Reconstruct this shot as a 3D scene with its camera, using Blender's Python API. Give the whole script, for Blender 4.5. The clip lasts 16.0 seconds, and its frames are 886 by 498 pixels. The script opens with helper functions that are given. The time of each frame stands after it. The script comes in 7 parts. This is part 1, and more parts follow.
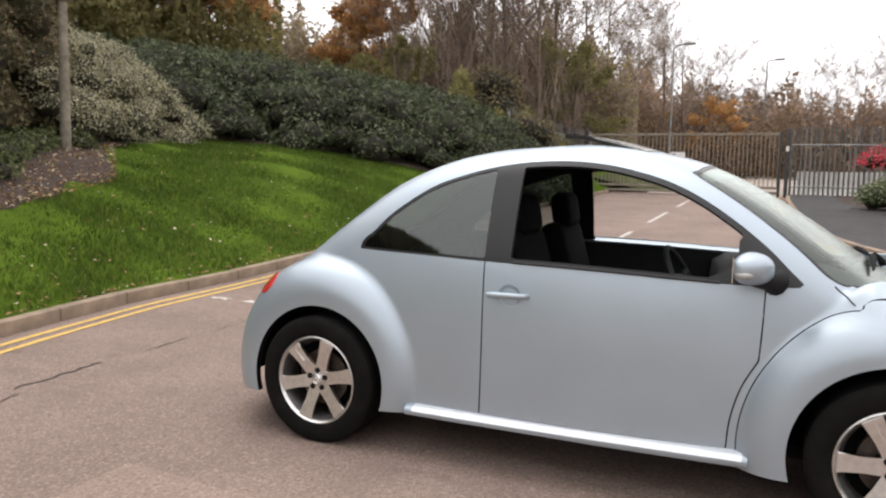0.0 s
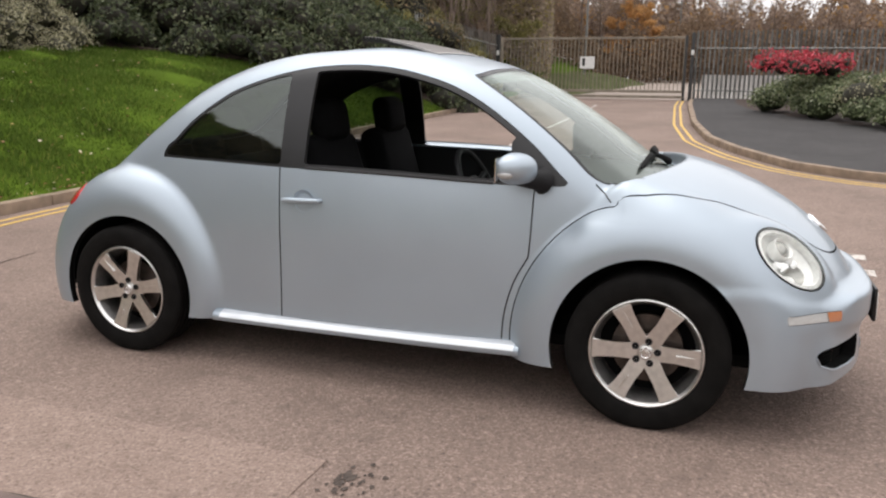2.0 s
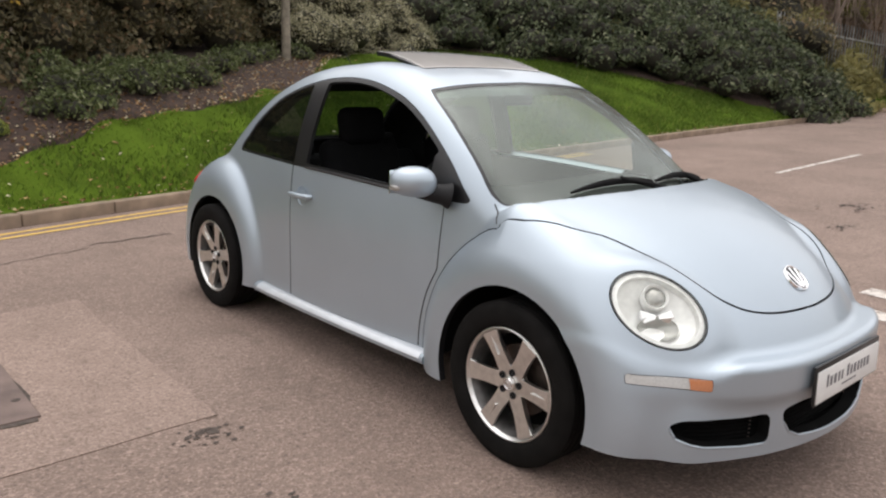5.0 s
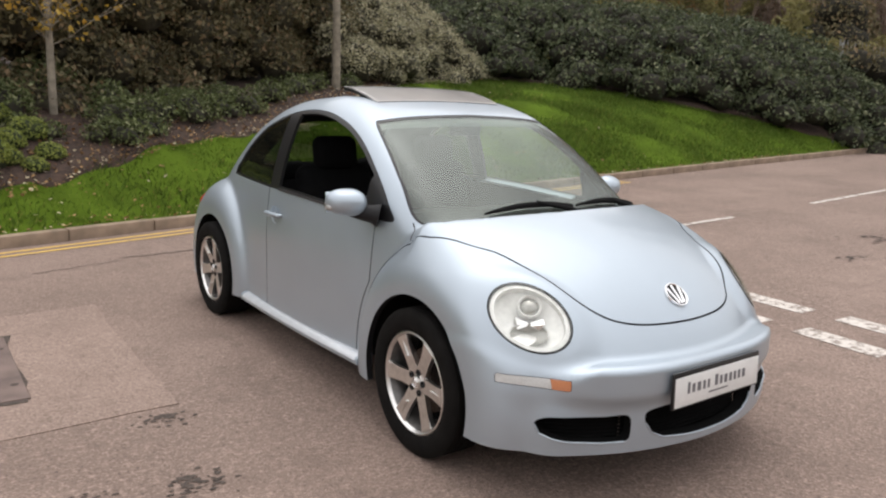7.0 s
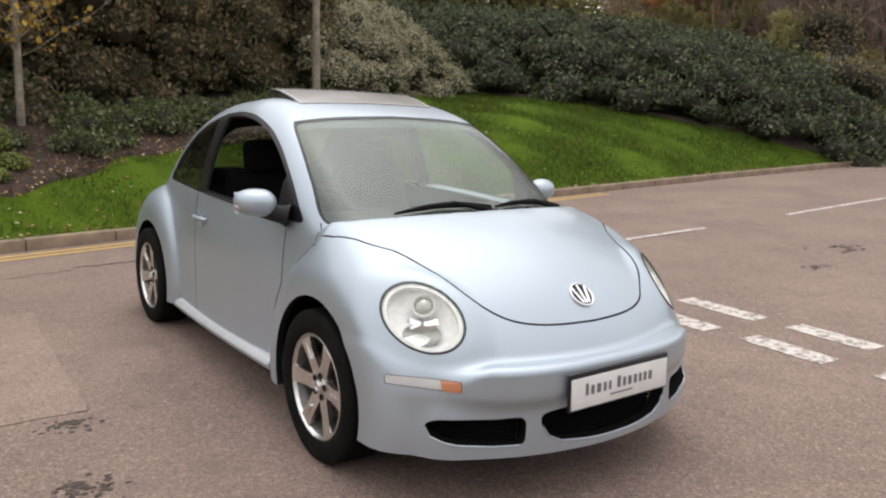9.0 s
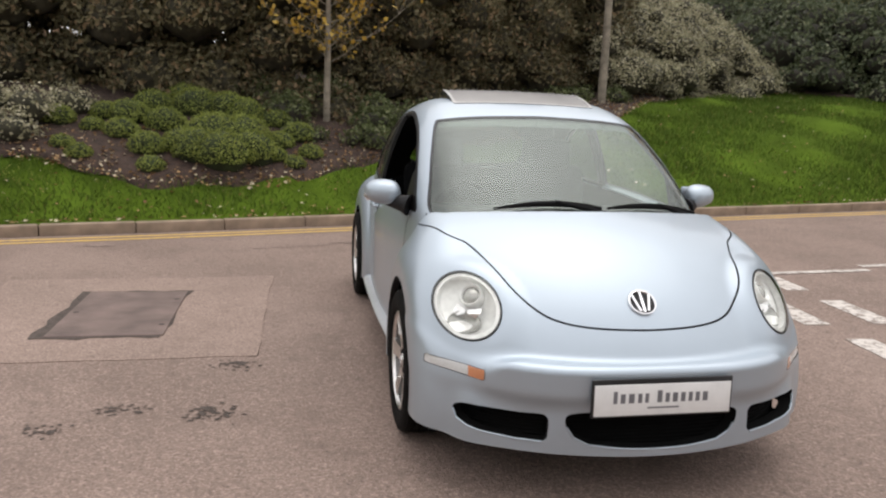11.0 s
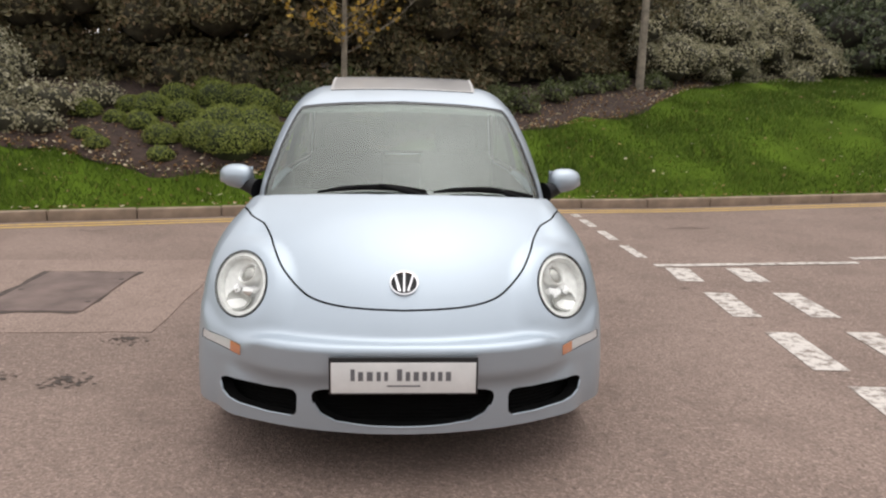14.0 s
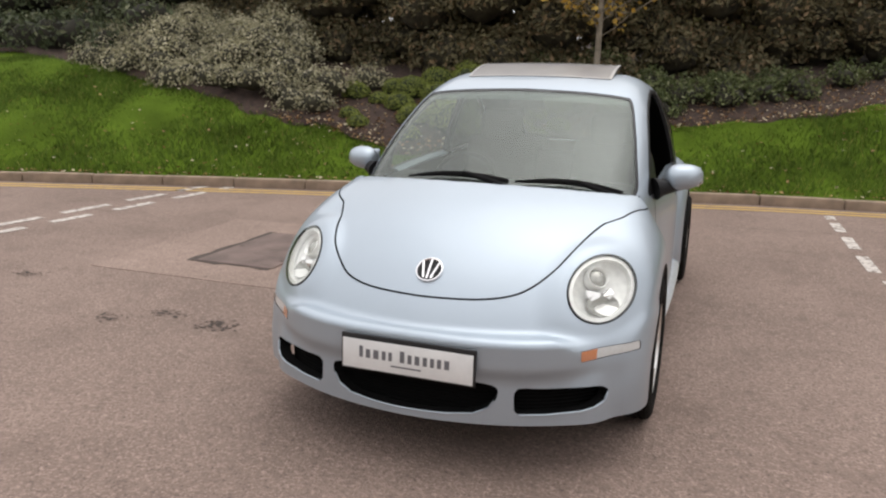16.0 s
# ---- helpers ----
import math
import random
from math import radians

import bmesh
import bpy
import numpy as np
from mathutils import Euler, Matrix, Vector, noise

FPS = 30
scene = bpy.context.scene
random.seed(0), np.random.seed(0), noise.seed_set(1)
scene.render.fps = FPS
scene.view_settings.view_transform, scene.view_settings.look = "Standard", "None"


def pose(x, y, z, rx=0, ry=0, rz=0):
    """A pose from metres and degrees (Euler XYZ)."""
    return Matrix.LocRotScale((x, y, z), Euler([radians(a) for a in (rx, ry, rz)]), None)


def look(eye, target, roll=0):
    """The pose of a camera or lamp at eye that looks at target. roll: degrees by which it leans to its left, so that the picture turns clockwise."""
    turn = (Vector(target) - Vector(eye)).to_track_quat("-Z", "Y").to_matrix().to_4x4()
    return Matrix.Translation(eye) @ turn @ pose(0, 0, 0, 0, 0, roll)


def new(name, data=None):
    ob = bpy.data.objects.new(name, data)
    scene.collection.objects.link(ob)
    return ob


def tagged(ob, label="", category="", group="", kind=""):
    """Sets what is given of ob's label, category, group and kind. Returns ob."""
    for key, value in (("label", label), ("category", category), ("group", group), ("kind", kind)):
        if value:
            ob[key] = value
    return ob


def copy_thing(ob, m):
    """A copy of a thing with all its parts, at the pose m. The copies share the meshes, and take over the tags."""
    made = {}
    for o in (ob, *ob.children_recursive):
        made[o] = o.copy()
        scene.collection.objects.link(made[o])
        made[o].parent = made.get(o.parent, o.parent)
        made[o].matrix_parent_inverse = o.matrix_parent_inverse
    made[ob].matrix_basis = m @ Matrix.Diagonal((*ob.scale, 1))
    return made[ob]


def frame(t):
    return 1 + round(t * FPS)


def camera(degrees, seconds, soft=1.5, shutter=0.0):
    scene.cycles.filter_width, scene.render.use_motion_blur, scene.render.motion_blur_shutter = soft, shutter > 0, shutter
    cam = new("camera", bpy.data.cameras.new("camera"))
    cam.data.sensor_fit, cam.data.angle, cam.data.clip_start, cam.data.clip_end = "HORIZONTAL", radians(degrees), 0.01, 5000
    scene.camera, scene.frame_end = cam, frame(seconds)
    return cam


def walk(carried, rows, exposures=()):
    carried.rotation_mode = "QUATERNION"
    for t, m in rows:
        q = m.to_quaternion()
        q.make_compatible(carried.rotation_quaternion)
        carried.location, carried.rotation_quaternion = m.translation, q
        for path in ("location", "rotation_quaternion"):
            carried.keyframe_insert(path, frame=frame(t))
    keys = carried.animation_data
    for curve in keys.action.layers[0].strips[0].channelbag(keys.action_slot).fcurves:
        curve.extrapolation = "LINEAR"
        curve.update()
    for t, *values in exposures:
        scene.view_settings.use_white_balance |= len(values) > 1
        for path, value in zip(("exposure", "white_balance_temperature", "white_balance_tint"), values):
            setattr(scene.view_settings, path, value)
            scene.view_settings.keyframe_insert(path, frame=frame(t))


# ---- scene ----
cam = camera(60.4, 16.0, soft=2.2)
PATH = [
    (0, (-3.897, -0.861, 1.342), (-2.093, -0.022, 1.143), 1.1),
    (0.5, (-3.823, -0.93, 1.318), (-1.978, -0.195, 1.083), 0.8),
    (1, (-3.713, -1.045, 1.294), (-1.858, -0.373, 0.961), 0.8),
    (1.5, (-3.715, -1.202, 1.291), (-1.874, -0.546, 0.866), 0.7),
    (2, (-3.724, -1.442, 1.339), (-1.884, -0.788, 0.907), 0.6),
    (2.5, (-3.617, -1.679, 1.36), (-1.784, -1.007, 0.925), 0.6),
    (3, (-3.517, -1.98, 1.4), (-1.755, -1.142, 0.963), 0.7),
    (3.5, (-3.367, -2.268, 1.417), (-1.712, -1.235, 0.977), 0.8),
    (4, (-3.144, -2.519, 1.428), (-1.602, -1.326, 0.983), 0.8),
    (4.2, (-3.055, -2.624, 1.429), (-1.568, -1.363, 0.984), 1.0),
    (6.3, (-2.574, -3.636, 1.464), (-1.431, -2.055, 1.022), 1.7),
    (6.5, (-2.583, -3.683, 1.472), (-1.442, -2.098, 1.038), 1.7),
    (7, (-2.499, -3.755, 1.479), (-1.352, -2.163, 1.093), 1.6),
    (7.5, (-2.323, -3.83, 1.481), (-1.173, -2.232, 1.13), 1.5),
    (8, (-2.234, -3.864, 1.45), (-1.084, -2.264, 1.104), 1.6),
    (8.5, (-2.183, -3.875, 1.412), (-1.032, -2.276, 1.067), 1.6),
    (9, (-2.137, -3.937, 1.407), (-0.988, -2.336, 1.064), 1.5),
    (9.5, (-2.038, -4.036, 1.418), (-0.927, -2.409, 1.073), 1.6),
    (10, (-1.813, -4.131, 1.427), (-0.916, -2.376, 1.084), 2.2),
    (10.2, (-1.722, -4.211, 1.43), (-0.946, -2.4, 1.088), 2.3),
    (12.3, (-0.527, -4.711, 1.471), (-0.401, -2.754, 1.082), 1.1),
    (12.5, (-0.435, -4.722, 1.489), (-0.306, -2.766, 1.093), 1.2),
    (13, (-0.213, -4.697, 1.484), (-0.079, -2.742, 1.087), 1.2),
    (13.5, (-0.108, -4.687, 1.462), (0.029, -2.732, 1.065), 1.3),
    (14, (-0.03, -4.71, 1.441), (0.092, -2.754, 1.044), 1.2),
    (14.5, (0.144, -4.753, 1.446), (0.141, -2.797, 1.027), 1.2),
    (15, (0.376, -4.69, 1.466), (0.233, -2.748, 1.008), 1.1),
    (15.5, (0.688, -4.597, 1.438), (0.291, -2.691, 0.978), 1.1),
    (16, (1.021, -4.561, 1.49), (0.357, -2.731, 1.032), 1.1),
]
walk(cam, [(r[0], look(r[1], r[2], r[3])) for r in PATH], [(0.0, 1.32), (1.2, 1.23), (2.5, 1.14), (4.0, 1.10), (7.0, 1.11), (9.0, 1.08), (13.0, 1.0), (16.0, 0.97)])


# ---- sky, sun ----
world = bpy.data.worlds.new("overcast_sky")
scene.world = world
world.use_nodes = True
wn, wl = world.node_tree.nodes, world.node_tree.links
sky = wn.new("ShaderNodeTexSky")
sky.sky_type = "NISHITA"
sky.sun_disc = False
sky.sun_elevation = radians(73.4)
sky.sun_rotation = radians(26.6)
sky.dust_density = 4.0
sky.air_density = 1.0
grey = wn.new("ShaderNodeHueSaturation")  # cloud cover takes the blue out of the sky
grey.inputs["Saturation"].default_value = 0.12
wl.new(sky.outputs[0], grey.inputs["Color"])
place = wn.new("ShaderNodeTexCoord")
split = wn.new("ShaderNodeSeparateXYZ")
wl.new(place.outputs["Generated"], split.inputs[0])
lift = wn.new("ShaderNodeMapRange")  # an overcast sky is brightest overhead
lift.inputs["From Min"].default_value, lift.inputs["From Max"].default_value = 0.0, 1.0
lift.inputs["To Min"].default_value, lift.inputs["To Max"].default_value = 3.5, 5.6
wl.new(split.outputs["Z"], lift.inputs["Value"])
cloud = wn.new("ShaderNodeMix")
cloud.data_type = "RGBA"
cloud.inputs[0].default_value = 0.8
wl.new(grey.outputs[0], cloud.inputs[6])
tone = wn.new("ShaderNodeVectorMath")
tone.operation = "SCALE"
tone.inputs[0].default_value = (1.025, 0.99, 1.0)
wl.new(lift.outputs[0], tone.inputs["Scale"])
wl.new(tone.outputs[0], cloud.inputs[7])
wl.new(cloud.outputs[2], wn["Background"].inputs["Color"])
wn["Background"].inputs["Strength"].default_value = 0.15
sun_lamp = bpy.data.lights.new("sun", "SUN")
sun_lamp.energy, sun_lamp.angle, sun_lamp.color = 0.3, radians(60), (1.0, 0.96, 0.9)
sun_ob = new("sun", sun_lamp)
sun_ob.matrix_world = look((1.2, 2.4, 9), (0, 0, 0))


# ---- mesh helpers ----
def bm_box(bm, lo, hi, bevel=0.0, seg=2, m=None):
    r = bmesh.ops.create_cube(bm, size=1.0)
    c, d = (Vector(lo) + Vector(hi)) / 2, Vector(hi) - Vector(lo)
    bmesh.ops.scale(bm, vec=d, verts=r["verts"])
    bmesh.ops.translate(bm, vec=c, verts=r["verts"])
    vs = r["verts"]
    if bevel:
        e = list({e for v in vs for e in v.link_edges})
        o = bmesh.ops.bevel(bm, geom=e, offset=bevel, segments=seg, affect="EDGES", profile=0.5)
        vs = list({v for f in o["faces"] for v in f.verts} | {v for v in vs if v.is_valid})
    if m is not None:
        bmesh.ops.transform(bm, matrix=m, verts=[v for v in vs if v.is_valid])
    return vs


def bm_tube(bm, path, radii, seg=10, cap=True):
    """A tube along points, with a radius at each."""
    path = [Vector(p) for p in path]
    if isinstance(radii, (int, float)):
        radii = [radii] * len(path)
    rings = []
    up = Vector((0.123, 0.456, 0.88)).normalized()
    for i, p in enumerate(path):
        d = (path[min(i + 1, len(path) - 1)] - path[max(i - 1, 0)]).normalized()
        a = d.cross(up)
        if a.length < 1e-3:
            a = d.cross(Vector((1, 0, 0)))
        a.normalize()
        b = d.cross(a).normalized()
        rings.append([bm.verts.new(p + radii[i] * (math.cos(t) * a + math.sin(t) * b)) for t in [2 * math.pi * k / seg for k in range(seg)]])
    for r, q in zip(rings, rings[1:]):
        for k in range(seg):
            bm.faces.new((r[k], r[(k + 1) % seg], q[(k + 1) % seg], q[k]))
    if cap:
        bm.faces.new(rings[0])
        bm.faces.new(rings[-1][::-1])


def bm_revolve(bm, profile, seg=48, axis="X", closed=False):
    """Turns (radius, along) pairs about an axis through the origin."""
    rings = []
    for r, a in profile:
        ring = []
        for k in range(seg):
            t = 2 * math.pi * k / seg
            c, s_ = r * math.cos(t), r * math.sin(t)
            ring.append(bm.verts.new((a, c, s_) if axis == "X" else (c, a, s_) if axis == "Y" else (c, s_, a)))
        rings.append(ring)
    pairs = list(zip(rings, rings[1:])) + ([(rings[-1], rings[0])] if closed else [])
    for p, q in pairs:
        for k in range(seg):
            bm.faces.new((p[k], p[(k + 1) % seg], q[(k + 1) % seg], q[k]))


def bm_prism(bm, outline, lo, hi, m=None):
    """A plate with the outline (u, v) from height lo to hi."""
    a = [bm.verts.new((u, v, lo)) for u, v in outline]
    b = [bm.verts.new((u, v, hi)) for u, v in outline]
    n = len(outline)
    bm.faces.new(a[::-1])
    bm.faces.new(b)
    for i in range(n):
        bm.faces.new((a[i], a[(i + 1) % n], b[(i + 1) % n], b[i]))
    if m is not None:
        bmesh.ops.transform(bm, matrix=m, verts=a + b)
    return a + b


def mesh_of(name, bm, mat, smooth=True, angle=40):
    bmesh.ops.recalc_face_normals(bm, faces=bm.faces)
    me = bpy.data.meshes.new(name)
    if smooth:
        lim = radians(angle)
        for e in bm.edges:
            if len(e.link_faces) == 2 and e.calc_face_angle(0) > lim:
                e.smooth = False
        for f in bm.faces:
            f.smooth = True
    bm.to_mesh(me)
    bm.free()
    for m in mat if isinstance(mat, (list, tuple)) else [mat]:
        me.materials.append(m)
    return me


def part(name, bm, material, parent=None, label="", smooth=True, angle=40):
    """Links a bmesh as one mesh object under a thing or a part."""
    ob = new(name, mesh_of(name, bm, material, smooth, angle))
    ob.parent = parent
    if label:
        tagged(ob, label)
    return ob


def thing(name, at=(0, 0, 0), turn=0.0, **tags):
    ob = new(name)
    ob.empty_display_size = 0.1
    ob.matrix_world = pose(*at, 0, 0, turn)
    return tagged(ob, **tags)


# ---- materials ----
def tree_of(mat):
    mat.use_nodes = True
    return mat.node_tree, mat.node_tree.nodes["Principled BSDF"]


def plain(name, color, rough=0.5, metal=0.0, coat=0.0, vary=0.0, scale=8.0, bump=0.0, bump_scale=60.0, spec=0.5, island=0.0):
    """A surface with colour variation at two scales, fine relief and gloss."""
    mat = bpy.data.materials.new(name)
    nt, b = tree_of(mat)
    n, l = nt.nodes, nt.links
    b.inputs["Roughness"].default_value = rough
    b.inputs["Metallic"].default_value = metal
    b.inputs["Coat Weight"].default_value = coat
    b.inputs["Coat Roughness"].default_value = 0.04
    b.inputs["Specular IOR Level"].default_value = spec
    b.inputs["Base Color"].default_value = (*color, 1)
    if vary or island:
        co = n.new("ShaderNodeTexCoord")
        a = n.new("ShaderNodeTexNoise")
        a.inputs["Scale"].default_value, a.inputs["Detail"].default_value = scale, 6
        l.new(co.outputs["Object"], a.inputs["Vector"])
        hsv = n.new("ShaderNodeHueSaturation")
        hsv.inputs["Color"].default_value = (*color, 1)
        m = n.new("ShaderNodeMapRange")
        m.inputs["From Min"].default_value, m.inputs["From Max"].default_value = 0.3, 0.7
        m.inputs["To Min"].default_value, m.inputs["To Max"].default_value = 1 - vary, 1 + vary
        l.new(a.outputs["Fac"], m.inputs["Value"])
        last = m.outputs["Result"]
        if island:
            g = n.new("ShaderNodeNewGeometry")
            m2 = n.new("ShaderNodeMapRange")
            m2.inputs["To Min"].default_value, m2.inputs["To Max"].default_value = 1 - island, 1 + island
            l.new(g.outputs["Random Per Island"], m2.inputs["Value"])
            mul = n.new("ShaderNodeMath")
            mul.operation = "MULTIPLY"
            l.new(last, mul.inputs[0])
            l.new(m2.outputs["Result"], mul.inputs[1])
            last = mul.outputs[0]
            m3 = n.new("ShaderNodeMapRange")
            m3.inputs["To Min"].default_value, m3.inputs["To Max"].default_value = 0.5 - 0.05 * island, 0.5 + 0.05 * island
            l.new(g.outputs["Random Per Island"], m3.inputs["Value"])
            l.new(m3.outputs["Result"], hsv.inputs["Hue"])
        l.new(last, hsv.inputs["Value"])
        l.new(hsv.outputs["Color"], b.inputs["Base Color"])
    if bump:
        co = n.new("ShaderNodeTexCoord")
        a = n.new("ShaderNodeTexNoise")
        a.inputs["Scale"].default_value, a.inputs["Detail"].default_value = bump_scale, 5
        l.new(co.outputs["Object"], a.inputs["Vector"])
        bp = n.new("ShaderNodeBump")
        bp.inputs["Strength"].default_value, bp.inputs["Distance"].default_value = bump, 0.01
        l.new(a.outputs["Fac"], bp.inputs["Height"])
        l.new(bp.outputs["Normal"], b.inputs["Normal"])
    return mat


def leafy(name, color, other, rough=0.55, pale=None, pale_share=0.0, through_light=0.25, spec=0.25):
    """Leaves: each one takes its own shade between two colours; some are pale at the edge."""
    mat = bpy.data.materials.new(name)
    nt, b = tree_of(mat)
    n, l = nt.nodes, nt.links
    g = n.new("ShaderNodeNewGeometry")
    ramp = n.new("ShaderNodeValToRGB")
    ramp.color_ramp.elements[0].color = (*color, 1)
    ramp.color_ramp.elements[1].color = (*other, 1)
    if pale:
        ramp.color_ramp.elements[1].position = 1 - pale_share - 0.02
        e = ramp.color_ramp.elements.new(1 - pale_share)
        e.color = (*pale, 1)
    l.new(g.outputs["Random Per Island"], ramp.inputs["Fac"])
    co = n.new("ShaderNodeTexCoord")
    a = n.new("ShaderNodeTexNoise")
    a.inputs["Scale"].default_value, a.inputs["Detail"].default_value = 1.3, 3
    l.new(co.outputs["Object"], a.inputs["Vector"])
    m = n.new("ShaderNodeMapRange")
    m.inputs["From Min"].default_value, m.inputs["From Max"].default_value = 0.3, 0.7
    m.inputs["To Min"].default_value, m.inputs["To Max"].default_value = 0.7, 1.3
    l.new(a.outputs["Fac"], m.inputs["Value"])
    hsv = n.new("ShaderNodeHueSaturation")
    l.new(ramp.outputs["Color"], hsv.inputs["Color"])
    l.new(m.outputs["Result"], hsv.inputs["Value"])
    l.new(hsv.outputs["Color"], b.inputs["Base Color"])
    b.inputs["Roughness"].default_value = rough
    b.inputs["Specular IOR Level"].default_value = spec
    tr = n.new("ShaderNodeBsdfTranslucent")
    l.new(hsv.outputs["Color"], tr.inputs["Color"])
    mix = n.new("ShaderNodeMixShader")
    mix.inputs[0].default_value = through_light
    out = n["Material Output"]
    l.new(b.outputs[0], mix.inputs[1])
    l.new(tr.outputs[0], mix.inputs[2])
    l.new(mix.outputs[0], out.inputs["Surface"])
    return mat


def car_paint():
    mat = bpy.data.materials.new("pale_blue_metallic_paint")
    nt, b = tree_of(mat)
    n, l = nt.nodes, nt.links
    co = n.new("ShaderNodeTexCoord")
    a = n.new("ShaderNodeTexNoise")
    a.inputs["Scale"].default_value, a.inputs["Detail"].default_value = 900, 2
    l.new(co.outputs["Object"], a.inputs["Vector"])
    c = n.new("ShaderNodeTexNoise")
    c.inputs["Scale"].default_value, c.inputs["Detail"].default_value = 2.5, 5
    l.new(co.outputs["Object"], c.inputs["Vector"])
    add = n.new("ShaderNodeMath")
    add.operation = "ADD"
    l.new(a.outputs["Fac"], add.inputs[0])
    l.new(c.outputs["Fac"], add.inputs[1])
    ramp = n.new("ShaderNodeMapRange")
    ramp.inputs["From Min"].default_value, ramp.inputs["From Max"].default_value = 0.6, 1.4
    ramp.inputs["To Min"].default_value, ramp.inputs["To Max"].default_value = 0.93, 1.07
    l.new(add.outputs[0], ramp.inputs["Value"])
    hsv = n.new("ShaderNodeHueSaturation")
    hsv.inputs["Color"].default_value = (*PAINT, 1)
    l.new(ramp.outputs["Result"], hsv.inputs["Value"])
    l.new(hsv.outputs["Color"], b.inputs["Base Color"])
    r = n.new("ShaderNodeMapRange")
    r.inputs["To Min"].default_value, r.inputs["To Max"].default_value = 0.40, 0.50
    l.new(c.outputs["Fac"], r.inputs["Value"])
    l.new(r.outputs["Result"], b.inputs["Roughness"])
    b.inputs["Metallic"].default_value = 0.6
    b.inputs["Coat Weight"].default_value = 0.55
    b.inputs["Coat Roughness"].default_value = 0.08
    return mat


def glass(name, tint, rough=0.0, gloss=0.5, haze=0.0):
    """Thin window glass: clear with a tint, and mirror gloss by angle."""
    mat = bpy.data.materials.new(name)
    mat.use_nodes = True
    nt = mat.node_tree
    n, l = nt.nodes, nt.links
    n.remove(n["Principled BSDF"])
    t = n.new("ShaderNodeBsdfTransparent")
    t.inputs["Color"].default_value = (*tint, 1)
    g = n.new("ShaderNodeBsdfGlossy")
    g.inputs["Roughness"].default_value = rough
    g.inputs["Color"].default_value = (0.93, 1.0, 0.965, 1)  # faint green of float glass
    f = n.new("ShaderNodeLayerWeight")  # gloss rises towards grazing, alike from both sides
    f.inputs["Blend"].default_value = 0.5
    p = n.new("ShaderNodeMath")
    p.operation = "POWER"
    l.new(f.outputs["Facing"], p.inputs[0])
    p.inputs[1].default_value = 5.0
    k = n.new("ShaderNodeMapRange")
    k.inputs["To Min"].default_value = ((0.52 + gloss) / (2.52 + gloss)) ** 2
    k.inputs["To Max"].default_value = 1.0
    l.new(p.outputs[0], k.inputs["Value"])
    m = n.new("ShaderNodeMixShader")
    l.new(k.outputs["Result"], m.inputs[0])
    l.new(t.outputs[0], m.inputs[1])
    l.new(g.outputs[0], m.inputs[2])
    last = m.outputs[0]
    if haze:  # pale diffuse film that paints the sky's haze onto the glass
        d = n.new("ShaderNodeBsdfDiffuse")
        d.inputs["Color"].default_value = (0.46, 0.50, 0.44, 1)
        co = n.new("ShaderNodeTexCoord")
        t2 = n.new("ShaderNodeTexNoise")
        t2.inputs["Scale"].default_value, t2.inputs["Detail"].default_value = 3.0, 6
        l.new(co.outputs["Object"], t2.inputs["Vector"])
        r = n.new("ShaderNodeMapRange")
        r.inputs["From Min"].default_value, r.inputs["From Max"].default_value = 0.25, 0.75
        r.inputs["To Min"].default_value, r.inputs["To Max"].default_value = haze * 0.7, haze * 1.3
        l.new(t2.outputs["Fac"], r.inputs["Value"])
        m2 = n.new("ShaderNodeMixShader")
        l.new(r.outputs["Result"], m2.inputs[0])
        l.new(last, m2.inputs[1])
        l.new(d.outputs[0], m2.inputs[2])
        last = m2.outputs[0]
    l.new(last, n["Material Output"].inputs["Surface"])
    return mat


